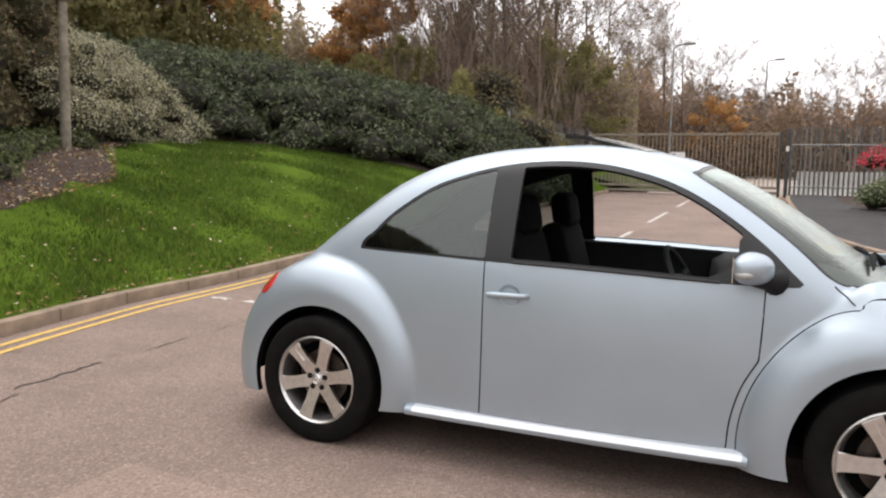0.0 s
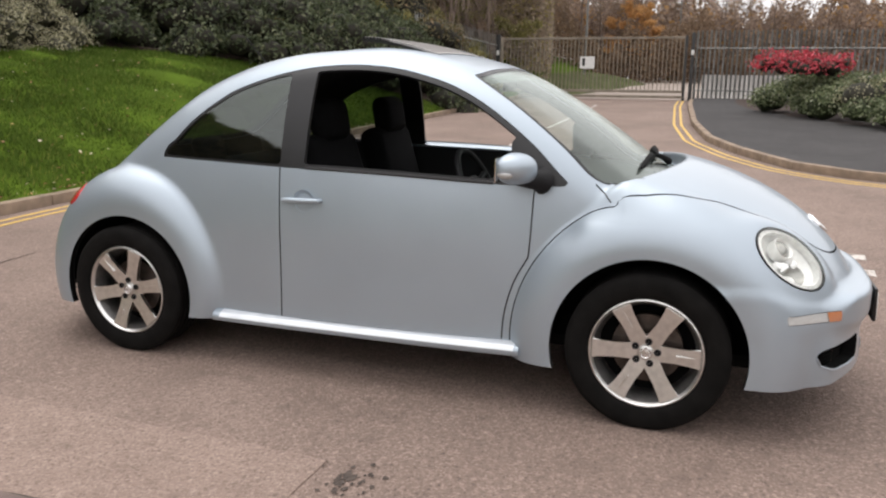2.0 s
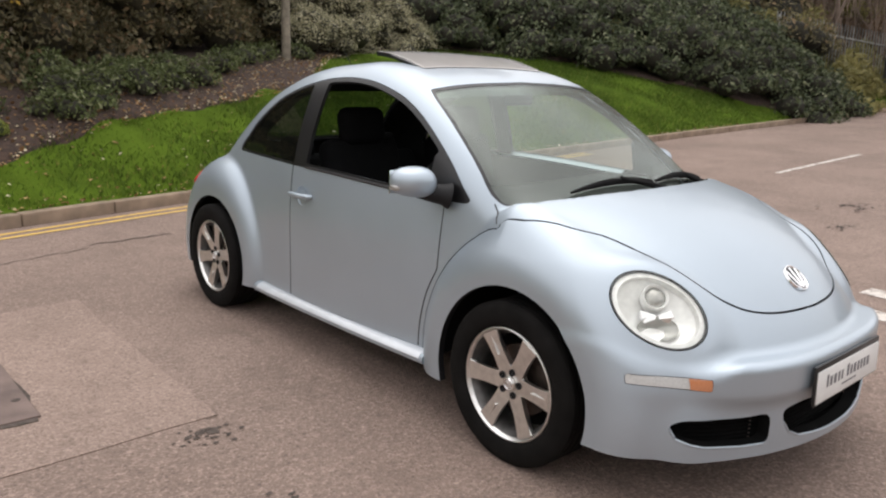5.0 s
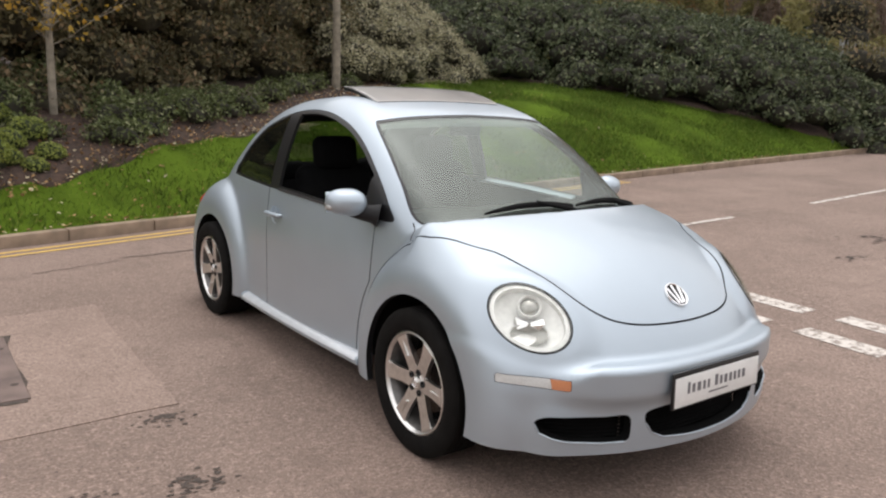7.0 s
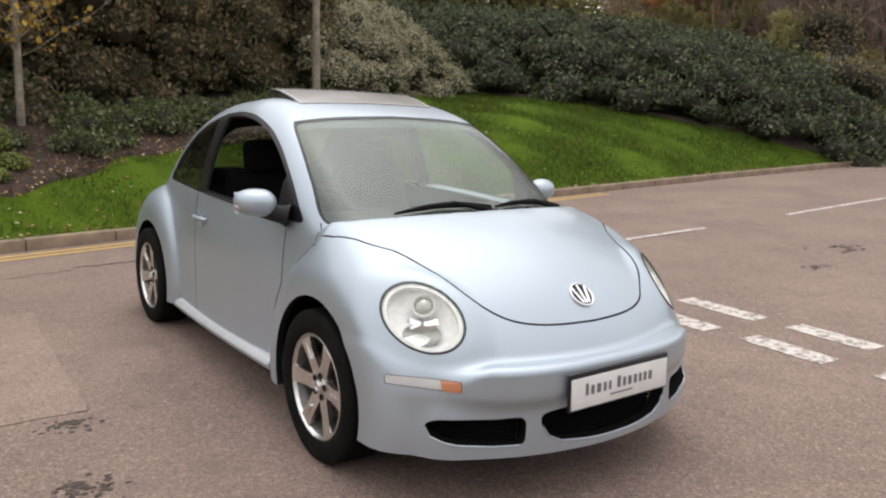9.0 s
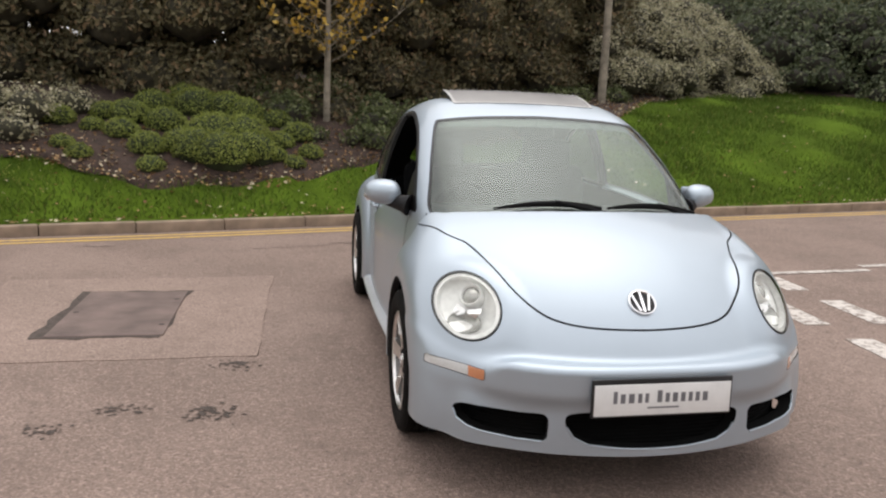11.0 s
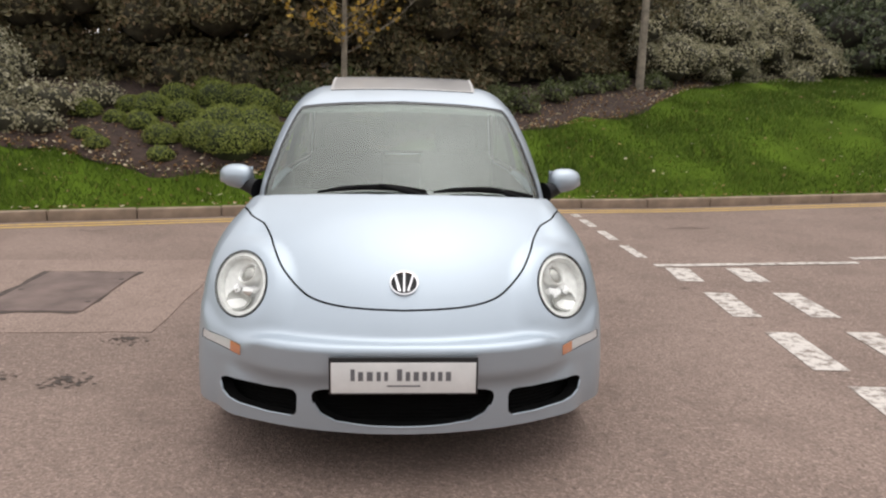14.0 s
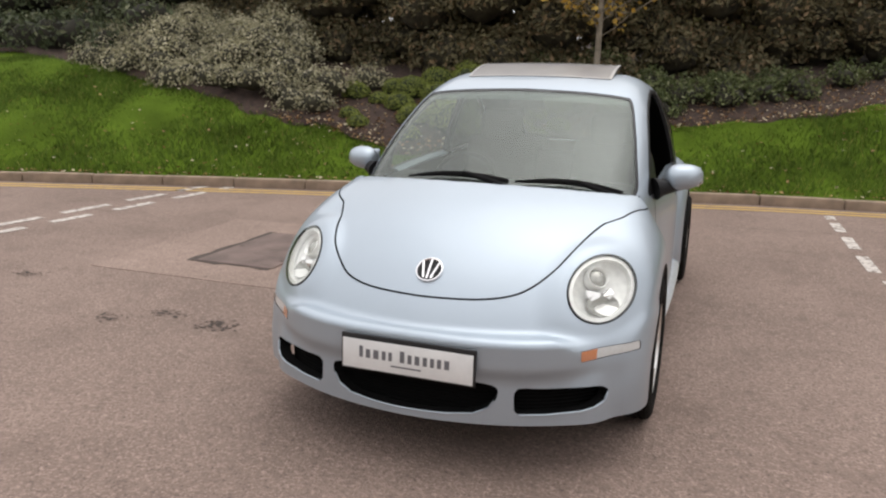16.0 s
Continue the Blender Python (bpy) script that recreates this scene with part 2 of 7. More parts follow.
PAINT = (0.396, 0.457, 0.514)
M = dict(
    paint=car_paint(),
    black=plain("black_trim", (0.012, 0.012, 0.013), 0.35, vary=0.15, bump=0.05, bump_scale=400),
    plastic=plain("black_plastic", (0.010, 0.010, 0.011), 0.6, spec=0.25, vary=0.2, bump=0.15, bump_scale=500),
    rubber=plain("tyre_rubber", (0.0075, 0.007, 0.0066), 0.85, vary=0.35, scale=14, bump=0.25, bump_scale=180, spec=0.12),
    under=plain("underbody", (0.006, 0.006, 0.006), 0.9, vary=0.2, spec=0.08),
    cloth=plain("dark_seat_cloth", (0.005, 0.005, 0.0055), 0.9, vary=0.2, scale=20, bump=0.3, bump_scale=300, spec=0.1),
    lining=plain("grey_lining", (0.022, 0.022, 0.023), 0.9, vary=0.1, bump=0.1, bump_scale=300, spec=0.15),
    dash=plain("dash_plastic", (0.014, 0.014, 0.015), 0.65, spec=0.3, vary=0.1, bump=0.2, bump_scale=400),
    chrome=plain("chrome", (0.85, 0.85, 0.86), 0.08, metal=1.0),
    alloy=plain("machined_alloy", (0.74, 0.73, 0.71), 0.36, metal=1.0, vary=0.12, scale=30, bump=0.05, bump_scale=200),
    alloy_dark=plain("rim_barrel", (0.16, 0.155, 0.15), 0.5, metal=0.8, vary=0.3, scale=20),
    disc=plain("brake_disc", (0.09, 0.07, 0.06), 0.5, metal=0.8, vary=0.3, scale=25),
    screen=glass("windscreen_glass", (0.60, 0.675, 0.625), rough=0.20, gloss=0.32, haze=0.06),
    privacy=glass("quarter_glass", (0.34, 0.38, 0.365), gloss=0.42, haze=0.006),
    # sunroof glass: base made pale to paint in the sky it mirrors
    sky_pale=plain("sky_pale_sunroof_glass", (0.40, 0.385, 0.375), 0.35, coat=0.6, vary=0.25, scale=3, spec=0.7),
    lens=glass("lamp_lens", (0.95, 0.95, 0.93), gloss=0.0),
    reflector=plain("lamp_reflector", (0.42, 0.42, 0.40), 0.2, metal=0.5, vary=0.08, scale=30),
    bowl=plain("lamp_bowl", (0.86, 0.87, 0.86), 0.28, metal=0.25, vary=0.1, scale=40),
    amber=plain("amber_lens", (0.52, 0.21, 0.10), 0.15, coat=1.0, vary=0.1, scale=200),
    clear=plain("clear_lens", (0.54, 0.54, 0.53), 0.12, coat=1.0, vary=0.12, scale=160),
    repeater=plain("repeater_lens", (0.42, 0.42, 0.41), 0.12, metal=0.4, coat=1.0, vary=0.25, scale=160),
    wiper=plain("wiper_rubber", (0.008, 0.008, 0.008), 0.85, vary=0.2, spec=0.15),
    strip=plain("grey_strip", (0.46, 0.45, 0.43), 0.4, metal=0.3, vary=0.1),
    silver=plain("pale_silver_strip", (0.66, 0.69, 0.72), 0.32, metal=0.35, coat=0.4, vary=0.06, scale=12),
    red=plain("red_lens", (0.55, 0.02, 0.015), 0.12, coat=1.0, vary=0.1, scale=100),
    plate=plain("white_plate", (0.72, 0.72, 0.71), 0.4, vary=0.05, scale=20),
    ink=plain("grey_print", (0.14, 0.14, 0.15), 0.5, vary=0.1),
)


# ---- the lie of the land ----
KERB = [(-60, -16), (-30, -5.5), (-15, 0.1), (-7.4, 2.65), (-4.3, 3.6), (-2.3, 4.1), (0.1, 4.75), (1.5, 5.05), (3.3, 5.2), (5.6, 5.5), (8.2, 5.6), (12.1, 5.65), (19, 5.55), (24.5, 5.5), (60, 5.5)]
KERB_R = [(7.2, -60), (7.15, -12), (7.15, -6), (7.15, -4.2), (7.35, -3.4), (8.2, -2.5), (9.6, -1.85), (11.6, -1.25), (15, -0.85), (21.4, -0.5), (24.3, -0.45)]
BED = [(-60, 2), (-20, 5.6), (-12, 6.3), (-9.2, 5.9), (-7, 5.35), (-5.5, 4.98), (-4.2, 4.86), (-3.1, 4.72), (-1.7, 4.90), (-1.15, 5.2), (-0.76, 5.6), (0.37, 6.3), (1.77, 6.95), (2.8, 7.35), (3.7, 7.75), (4.4, 8.5), (5.5, 9.8),
       (6.8, 10.75), (9.7, 11.45), (11.2, 10.44), (12.3, 9.57), (13.2, 8.4), (15.4, 6.7), (16.6, 5.95), (18, 5.75), (60, 5.75)]


def road_z(x):
    return np.maximum(0.0, 0.037 * (np.sqrt((x - 4.5) ** 2 + 4) + x - 4.5) / 2 - 0.008) - 0.012 * np.maximum(x - 26, 0)


def along(line, x):
    p = np.array(line)
    return np.interp(x, p[:, 0], p[:, 1])


def bank_z(x, y):
    d = np.maximum(y - along(KERB, x) - 0.13, 0)
    return road_z(x) + 0.12 + 2.2 * (1 - np.exp(-d / 3.9))


def grid_mesh(name, xs, ys, f, mat):
    X, Y = np.meshgrid(xs, ys)
    Z = f(X, Y)
    V = np.stack([X, Y, Z], -1).reshape(-1, 3)
    n, m = len(ys), len(xs)
    i = (np.arange(n - 1)[:, None] * m + np.arange(m - 1)[None]).reshape(-1)
    return fast_mesh(name, V, np.stack([i, i + 1, i + m + 1, i + m], 1), mat)


def fast_mesh(name, V, F, mat, smooth=True):
    me = bpy.data.meshes.new(name)
    V, F = np.asarray(V, np.float32), np.asarray(F, np.int32)
    me.vertices.add(len(V))
    me.vertices.foreach_set("co", V.reshape(-1))
    k = F.shape[1]
    me.loops.add(F.size)
    me.loops.foreach_set("vertex_index", F.reshape(-1))
    me.polygons.add(len(F))
    me.polygons.foreach_set("loop_start", np.arange(0, F.size, k, dtype=np.int32))
    me.polygons.foreach_set("loop_total", np.full(len(F), k, np.int32))
    me.polygons.foreach_set("use_smooth", np.full(len(F), smooth))
    me.update(calc_edges=True)
    me.materials.append(mat)
    return me


def asphalt(name, dark, light, chip, scale=1.0, rough=0.85):
    """Worn road surface: stone chips of several shades, tyre-worn bands and stains."""
    mat = bpy.data.materials.new(name)
    nt, b = tree_of(mat)
    n, l = nt.nodes, nt.links
    co = n.new("ShaderNodeTexCoord")

    def noise_(sc, detail=4):
        t = n.new("ShaderNodeTexNoise")
        t.inputs["Scale"].default_value, t.inputs["Detail"].default_value = sc, detail
        l.new(co.outputs["Object"], t.inputs["Vector"])
        return t.outputs["Fac"]

    def mixed(fac, a, c, lo, hi, amount=1.0):
        m = n.new("ShaderNodeMapRange")
        m.inputs["From Min"].default_value, m.inputs["From Max"].default_value = lo, hi
        m.inputs["To Max"].default_value = amount
        l.new(fac, m.inputs["Value"])
        x = n.new("ShaderNodeMix")
        x.data_type = "RGBA"
        l.new(m.outputs["Result"], x.inputs[0])
        for v, i in ((a, 6), (c, 7)):
            if isinstance(v, tuple):
                x.inputs[i].default_value = (*v, 1)
            else:
                l.new(v, x.inputs[i])
        return x.outputs[2]

    base = mixed(noise_(0.7 * scale, 6), dark, light, 0.35, 0.65)
    v = n.new("ShaderNodeTexVoronoi")
    v.inputs["Scale"].default_value = 115 * scale
    l.new(co.outputs["Object"], v.inputs["Vector"])
    sep = n.new("ShaderNodeSeparateColor")
    l.new(v.outputs["Color"], sep.inputs[0])
    c1 = mixed(sep.outputs[0], base, chip, 0.55, 1.0, 0.45)
    c2 = mixed(sep.outputs[1], c1, tuple(0.35 * k for k in dark), 0.72, 1.0, 0.42)
    c3 = mixed(noise_(9 * scale, 8), c2, tuple(0.55 * k for k in dark), 0.56, 0.75, 0.4)
    c4 = mixed(noise_(34 * scale, 3), c3, chip, 0.57, 0.74, 0.55)
    c5 = mixed(noise_(55 * scale, 4), c4, tuple(0.42 * k for k in dark), 0.55, 0.70, 0.62)
    c6 = mixed(noise_(2.2 * scale, 5), c5, tuple(0.75 * k for k in dark), 0.52, 0.72, 0.35)
    l.new(c6, b.inputs["Base Color"])
    b.inputs["Roughness"].default_value = rough
    b.inputs["Specular IOR Level"].default_value = 0.3
    bp = n.new("ShaderNodeBump")
    bp.inputs["Strength"].default_value, bp.inputs["Distance"].default_value = 0.6, 0.008
    l.new(v.outputs["Distance"], bp.inputs["Height"])
    l.new(bp.outputs["Normal"], b.inputs["Normal"])
    return mat


def worn_paint(name, color, under, wear=0.5):
    mat = bpy.data.materials.new(name)
    nt, b = tree_of(mat)
    n, l = nt.nodes, nt.links
    co = n.new("ShaderNodeTexCoord")
    t = n.new("ShaderNodeTexNoise")
    t.inputs["Scale"].default_value, t.inputs["Detail"].default_value, t.inputs["Roughness"].default_value = 14, 9, 0.75
    l.new(co.outputs["Object"], t.inputs["Vector"])
    r = n.new("ShaderNodeValToRGB")
    r.color_ramp.elements[0].position, r.color_ramp.elements[1].position = wear - 0.06, wear + 0.05
    r.color_ramp.elements[0].color, r.color_ramp.elements[1].color = (*under, 1), (*color, 1)
    l.new(t.outputs["Fac"], r.inputs["Fac"])
    l.new(r.outputs["Color"], b.inputs["Base Color"])
    b.inputs["Roughness"].default_value = 0.7
    return mat


ROAD_C = (0.190, 0.139, 0.115)
G_ = dict(
    road=asphalt("brown_grey_asphalt", ROAD_C, (0.254, 0.187, 0.156), (0.455, 0.345, 0.29)),
    patch=asphalt("pale_asphalt_patch", (0.245, 0.180, 0.149), (0.305, 0.224, 0.186), (0.47, 0.36, 0.305), 1.1),
    path=asphalt("dark_path_asphalt", (0.045, 0.042, 0.043), (0.062, 0.058, 0.058), (0.10, 0.095, 0.09), 1.3),
    yard=asphalt("pale_yard_concrete", (0.30, 0.25, 0.215), (0.36, 0.30, 0.26), (0.42, 0.36, 0.31), 0.5),
    white=worn_paint("worn_white_line", (0.58, 0.535, 0.49), (0.20, 0.16, 0.135), 0.475),
    yellow=worn_paint("worn_yellow_line", (0.62, 0.40, 0.09), (0.24, 0.18, 0.12), 0.42),
    kerb=plain("kerb_concrete", (0.235, 0.174, 0.125), 0.85, vary=0.3, scale=5, bump=0.5, bump_scale=90),
    turf=plain("turf_soil", (0.065, 0.105, 0.010), 0.95, vary=0.35, scale=1.5, bump=0.8, bump_scale=30, spec=0.05),
    rough_turf=plain("rough_verge_turf", (0.070, 0.078, 0.034), 0.95, vary=0.45, scale=1.2, bump=0.8, bump_scale=20, spec=0.05),
    soil=plain("bark_mulch", (0.040, 0.023, 0.016), 0.95, vary=0.6, scale=14, bump=1.0, bump_scale=45),
    iron=plain("cast_iron_cover", (0.150, 0.108, 0.094), 0.7, metal=0.1, vary=0.3, scale=5, bump=0.5, bump_scale=90),
    tar=plain("dark_road_crack", (0.068, 0.052, 0.043), 0.9, vary=0.4, scale=30, bump=0.6, bump_scale=80),
    steel=plain("galvanised_steel", (0.26, 0.26, 0.25), 0.5, metal=0.6, vary=0.25, scale=3),
    steel_tan=plain("weathered_gate_steel", (0.25, 0.215, 0.17), 0.6, metal=0.3, vary=0.25, scale=3),
    dark_steel=plain("dark_steel", (0.06, 0.06, 0.06), 0.5, metal=0.6, vary=0.2),
    sign_grey=plain("pale_concrete", (0.50, 0.48, 0.46), 0.8, vary=0.15, scale=2, bump=0.3, bump_scale=40),
    sign=plain("white_sign", (0.72, 0.72, 0.70), 0.5, vary=0.05),
)

# ground sheet out to the horizon, bank, pavement
xs = np.concatenate([np.linspace(-900, -60, 8), np.arange(-50, 60, 0.5), np.linspace(70, 900, 8)])
ys = np.concatenate([np.linspace(-900, -60, 8), np.arange(-50, 60, 2.0), np.linspace(70, 900, 8)])
me = grid_mesh("road", xs, ys, lambda X, Y: np.where(X > 60, road_z(np.full_like(X, 60.0)), road_z(X)), G_["road"])
tagged(new("road", me), "brown-grey worn asphalt road reaching past the gate", "road", kind="structure")

U = np.concatenate([np.arange(-55, -10, 1.0), np.arange(-10, 24.4, 0.2), [24.5, 26, 30, 40, 55]])
Dd = np.concatenate([[0.10, 0.13, 0.16], np.arange(0.3, 8, 0.3), np.arange(8, 40, 2.5)])
X, D = np.meshgrid(U, Dd)
Y = along(KERB, X) + D
Z = bank_z(X, Y) - 0.02 + 0.02 * np.sin(X * 3.1 + Y * 2.3) * np.minimum(D, 1) + 0.025 * np.sin(X * 1.3 - Y * 1.9) * np.minimum(D, 1)
n_, m_ = X.shape
i_ = (np.arange(n_ - 1)[:, None] * m_ + np.arange(m_ - 1)[None]).reshape(-1)
me = fast_mesh("bank", np.stack([X, Y, Z], -1).reshape(-1, 3), np.stack([i_, i_ + 1, i_ + m_ + 1, i_ + m_], 1), G_["turf"])
tagged(new("grass_bank", me), "sloping grass bank behind the kerb", "ground", kind="structure")
# planting bed: bark mulch over the upper bank
W = np.linspace(0, 1, 26)
U2 = np.arange(-14, 18.5, 0.2)
X, T = np.meshgrid(U2, W)
Y0 = along(BED, X) + 0.10 * np.sin(X * 2.7) + 0.06 * np.sin(X * 7.1)
Y = Y0 + T * (24 - Y0) ** 1.0 * T
Z = bank_z(X, Y) - 0.02 + 0.065 * np.minimum(T * 12, 1) + 0.015 * np.sin(X * 17) * np.sin(Y * 13)
n_, m_ = X.shape
i_ = (np.arange(n_ - 1)[:, None] * m_ + np.arange(m_ - 1)[None]).reshape(-1)
me = fast_mesh("bed", np.stack([X, Y, Z], -1).reshape(-1, 3), np.stack([i_, i_ + 1, i_ + m_ + 1, i_ + m_], 1), G_["soil"])
tagged(new("planting_bed", me), "brown bark mulch planting bed with fallen leaves", "ground", kind="structure")


def kerb_run(name, line, side, lo, hi, label, step=0.915):
    """Kerb stones laid end to end along a line; side: which way the raised ground lies."""
    p = np.array(line, float)
    seg = np.hypot(*np.diff(p, axis=0).T)
    acc = np.concatenate([[0], np.cumsum(seg)])
    at = lambda d: np.array([np.interp(d, acc, p[:, 0]), np.interp(d, acc, p[:, 1])])
    run = tagged(new(name), label, "kerb", kind="structure")
    bm = bmesh.new()
    bm_box(bm, (0, 0, -0.12), (step - 0.008, 0.13, 0.115), 0.016, 2)
    me = mesh_of("kerb_stone", bm, G_["kerb"], angle=35)
    rng = random.Random(3)
    d = lo
    while d < min(hi, acc[-1] - step):
        a, b = at(d), at(d + step)
        ang = math.atan2(b[1] - a[1], b[0] - a[0])
        ob = new("kerb_stone", me)
        ob.parent = run
        za, zb = float(road_z(a[0])), float(road_z(b[0]))
        ob.matrix_world = pose(a[0], a[1], za + rng.uniform(-0.004, 0.004), 0, -math.degrees(math.atan2(zb - za, step)), math.degrees(ang)) @ Matrix.Diagonal((1, side, 1, 1))
        d += step
    return run


def arc_at(line, x):
    p = np.array(line, float)
    acc = np.concatenate([[0], np.cumsum(np.hypot(*np.diff(p, axis=0).T))])
    return float(np.interp(x, p[:, 0], acc))


kerb_run("kerb_bank", KERB, 1, arc_at(KERB, -16), arc_at(KERB, 24.3), "brown concrete kerb stones along the grass bank")
kerb_run("kerb_corner", KERB_R, -1, 46.0, 200, "brown concrete kerb stones round the pavement corner")

# pavement round the corner
bm = bmesh.new()
edge = [(x, y) for x, y in KERB_R if y > -61]
off = []
for i, (x, y) in enumerate(edge):
    a, b = np.array(edge[max(i - 1, 0)]), np.array(edge[min(i + 1, len(edge) - 1)])
    t = (b - a) / np.linalg.norm(b - a)
    off.append((x + t[1] * 0.125, y - t[0] * 0.125))
inner_ = [(11.0, -60), (11.0, -12), (11.0, -9), (11.2, -7.5), (11.8, -6.4), (13.0, -5.2), (15.0, -4.2), (17.0, -3.2), (19.0, -2.3), (21.6, -1.9), (24.4, -1.9)]
va = [bm.verts.new((x, y, float(road_z(x)) + 0.108)) for x, y in off]
vb = [bm.verts.new((x, y, float(road_z(x)) + 0.112)) for x, y in inner_]
for q in range(len(edge) - 1):
    bm.faces.new((va[q], vb[q], vb[q + 1], va[q + 1]))
tagged(part("pavement", bm, G_["path"]), "dark tarmac pavement at the road corner", "pavement", kind="structure")
bm = bmesh.new()
vs = [bm.verts.new((x, y, float(road_z(x)) + 0.104)) for x, y in inner_ + [(24.6, -30), (24.6, -60)]]
bm.faces.new(vs)
tagged(part("verge", bm, G_["soil"]), "planted ground behind the pavement", "ground", kind="structure")
# yard behind the gate
bm = bmesh.new()
rows = []
for x in np.linspace(24.8, 60, 15):
    rows.append([bm.verts.new((x, y, float(road_z(x)) + 0.006)) for y in np.linspace(-18, 7.4, 8)])
for a, b in zip(rows, rows[1:]):
    for k in range(7):
        bm.faces.new((a[k], b[k], b[k + 1], a[k + 1]))
tagged(part("yard", bm, G_["yard"]), "pale concrete yard beyond the gate", "ground", kind="structure")


# ---- road markings ----
def strip(bm, pts, width, z=0.004):
    """A flat painted strip along points, with a little thickness."""
    pts = [np.array(p, float) for p in pts]
    L, R = [], []
    for i, p in enumerate(pts):
        t = pts[min(i + 1, len(pts) - 1)] - pts[max(i - 1, 0)]
        t /= max(np.linalg.norm(t), 1e-6)
        nrm = np.array([-t[1], t[0]]) * width / 2
        for q, out in ((p + nrm, L), (p - nrm, R)):
            out.append(bm.verts.new((q[0], q[1], float(road_z(q[0])) + z)))
    for i in range(len(pts) - 1):
        bm.faces.new((R[i], R[i + 1], L[i + 1], L[i]))


def offset(line, d, lo, hi, n=70):
    p = np.array(line, float)
    acc = np.concatenate([[0], np.cumsum(np.hypot(*np.diff(p, axis=0).T))])
    out = []
    for s in np.linspace(lo, hi, n):
        a = np.array([np.interp(s - 0.25, acc, p[:, 0]), np.interp(s - 0.25, acc, p[:, 1])])
        b = np.array([np.interp(s + 0.25, acc, p[:, 0]), np.interp(s + 0.25, acc, p[:, 1])])
        t = (b - a) / max(np.linalg.norm(b - a), 1e-9)
        c = (a + b) / 2
        out.append((c[0] - t[1] * d, c[1] + t[0] * d))
    return out


for d in (0.20, 0.36):
    bm = bmesh.new()
    strip(bm, offset(KERB, -d, arc_at(KERB, -14), arc_at(KERB, 8.0), 90), 0.06)
    tagged(part("yellow_line", bm, G_["yellow"]), "worn yellow no-waiting line beside the kerb", "road marking", "double yellow lines", "structure")
    bm = bmesh.new()
    strip(bm, offset(KERB_R, d + 0.02, 46, 46 + 34.2, 90), 0.06)
    tagged(part("yellow_line", bm, G_["yellow"]), "worn yellow no-waiting line round the corner", "road marking", "double yellow lines", "structure")


def dash(pts, width, group):
    bm = bmesh.new()
    strip(bm, pts, width)
    tagged(part("white_dash", bm, G_["white"]), "worn white painted road dash", "road marking", group, "structure")


for x0, x1 in ((-6.5, -3.5), (4.2, 6.3), (8.25, 11.4), (13.4, 16.4), (18.4, 21.4)):
    if x0 > 0:
        dash([(x0, 1.98 + 0.018 * (x0 - 4)), (x1, 1.98 + 0.018 * (x1 - 4))], 0.09, "centre line")
for y0, y1 in ((4.62, 4.38), (4.2, 3.68), (3.42, 2.88), (2.6, 2.02)):
    dash([(2.19 + 0.02 * (4.2 - y0), y0), (2.19 + 0.02 * (4.2 - y1), y1)], 0.10, "side line")
dash([(2.24, 1.70), (4.15, 1.80)], 0.09, "side line")
for k, (y0, y1) in enumerate(((1.60, 1.12), (0.76, 0.12), (-0.22, -0.90), (-1.14, -1.72), (-2.0, -2.6), (-2.9, -3.5), (-3.8, -4.4))):
    dash([(2.40, y0), (2.35, y1)], 0.20, "give-way lines")
    dash([(2.93, y0 - 0.01), (2.89, y1 - 0.02)], 0.20, "give-way lines")
for k, (y0, y1) in enumerate(((3.72, 3.28), (2.98, 2.48), (2.16, 1.62), (1.32, 0.86), (0.58, 0.1), (-0.25, -0.75), (-1.1, -1.6), (-1.95, -2.45))):
    dash([(-4.72 - 0.06 * k, y0), (-4.76 - 0.06 * k, y1)], 0.11, "side road lines")
    dash([(-5.06 - 0.05 * k, y0 - 0.32), (-5.12 - 0.05 * k, y1 - 0.36)], 0.11, "side road lines")

# ---- patch, cover, cracks ----
rng = random.Random(11)


def ragged(points, jitter, per=8):
    out = []
    for i, (x, y) in enumerate(points):
        x2, y2 = points[(i + 1) % len(points)]
        for k in range(per):
            u = k / per
            out.append((x + (x2 - x) * u + rng.uniform(-jitter, jitter), y + (y2 - y) * u + rng.uniform(-jitter, jitter)))
    return out


def slab(name, pts, z, mat, label, category, kind="structure"):
    bm = bmesh.new()
    bm_prism(bm, pts, -0.02, z)
    return tagged(part(name, bm, mat), label, category, kind=kind)


slab("asphalt_patch", ragged([(-1.50, -0.22), (-1.47, 1.82), (-3.45, 1.74), (-3.40, -0.24)], 0.012), 0.0045, G_["patch"], "paler asphalt patch round the iron cover", "road patch")
slab("cover_surround", ragged([(-2.075, 0.175), (-2.055, 1.32), (-2.80, 1.34), (-2.84, 0.16)], 0.022, 8), 0.0085, G_["tar"], "crumbled dark edge round the iron cover", "road patch")
cover = tagged(new("drain_cover"), "rusty brown iron cover set in the road", "drain cover")
bm = bmesh.new()
bm_box(bm, (-2.755, 0.20, -0.02), (-2.075, 1.295, 0.014), 0.003, 1)
part("cover_plate", bm, G_["iron"], cover)
for x, y in ((-2.12, 0.42), (-2.12, 1.06), (-2.71, 0.74)):
    bm = bmesh.new()
    bm_revolve(bm, [(0.001, 0.0152), (0.016, 0.0152), (0.020, 0.0144)], 16, "Z")
    bmesh.ops.transform(bm, matrix=Matrix.Translation((x, y, 0)), verts=bm.verts)
    part("key_hole", bm, G_["tar"], cover, "dark lifting hole")


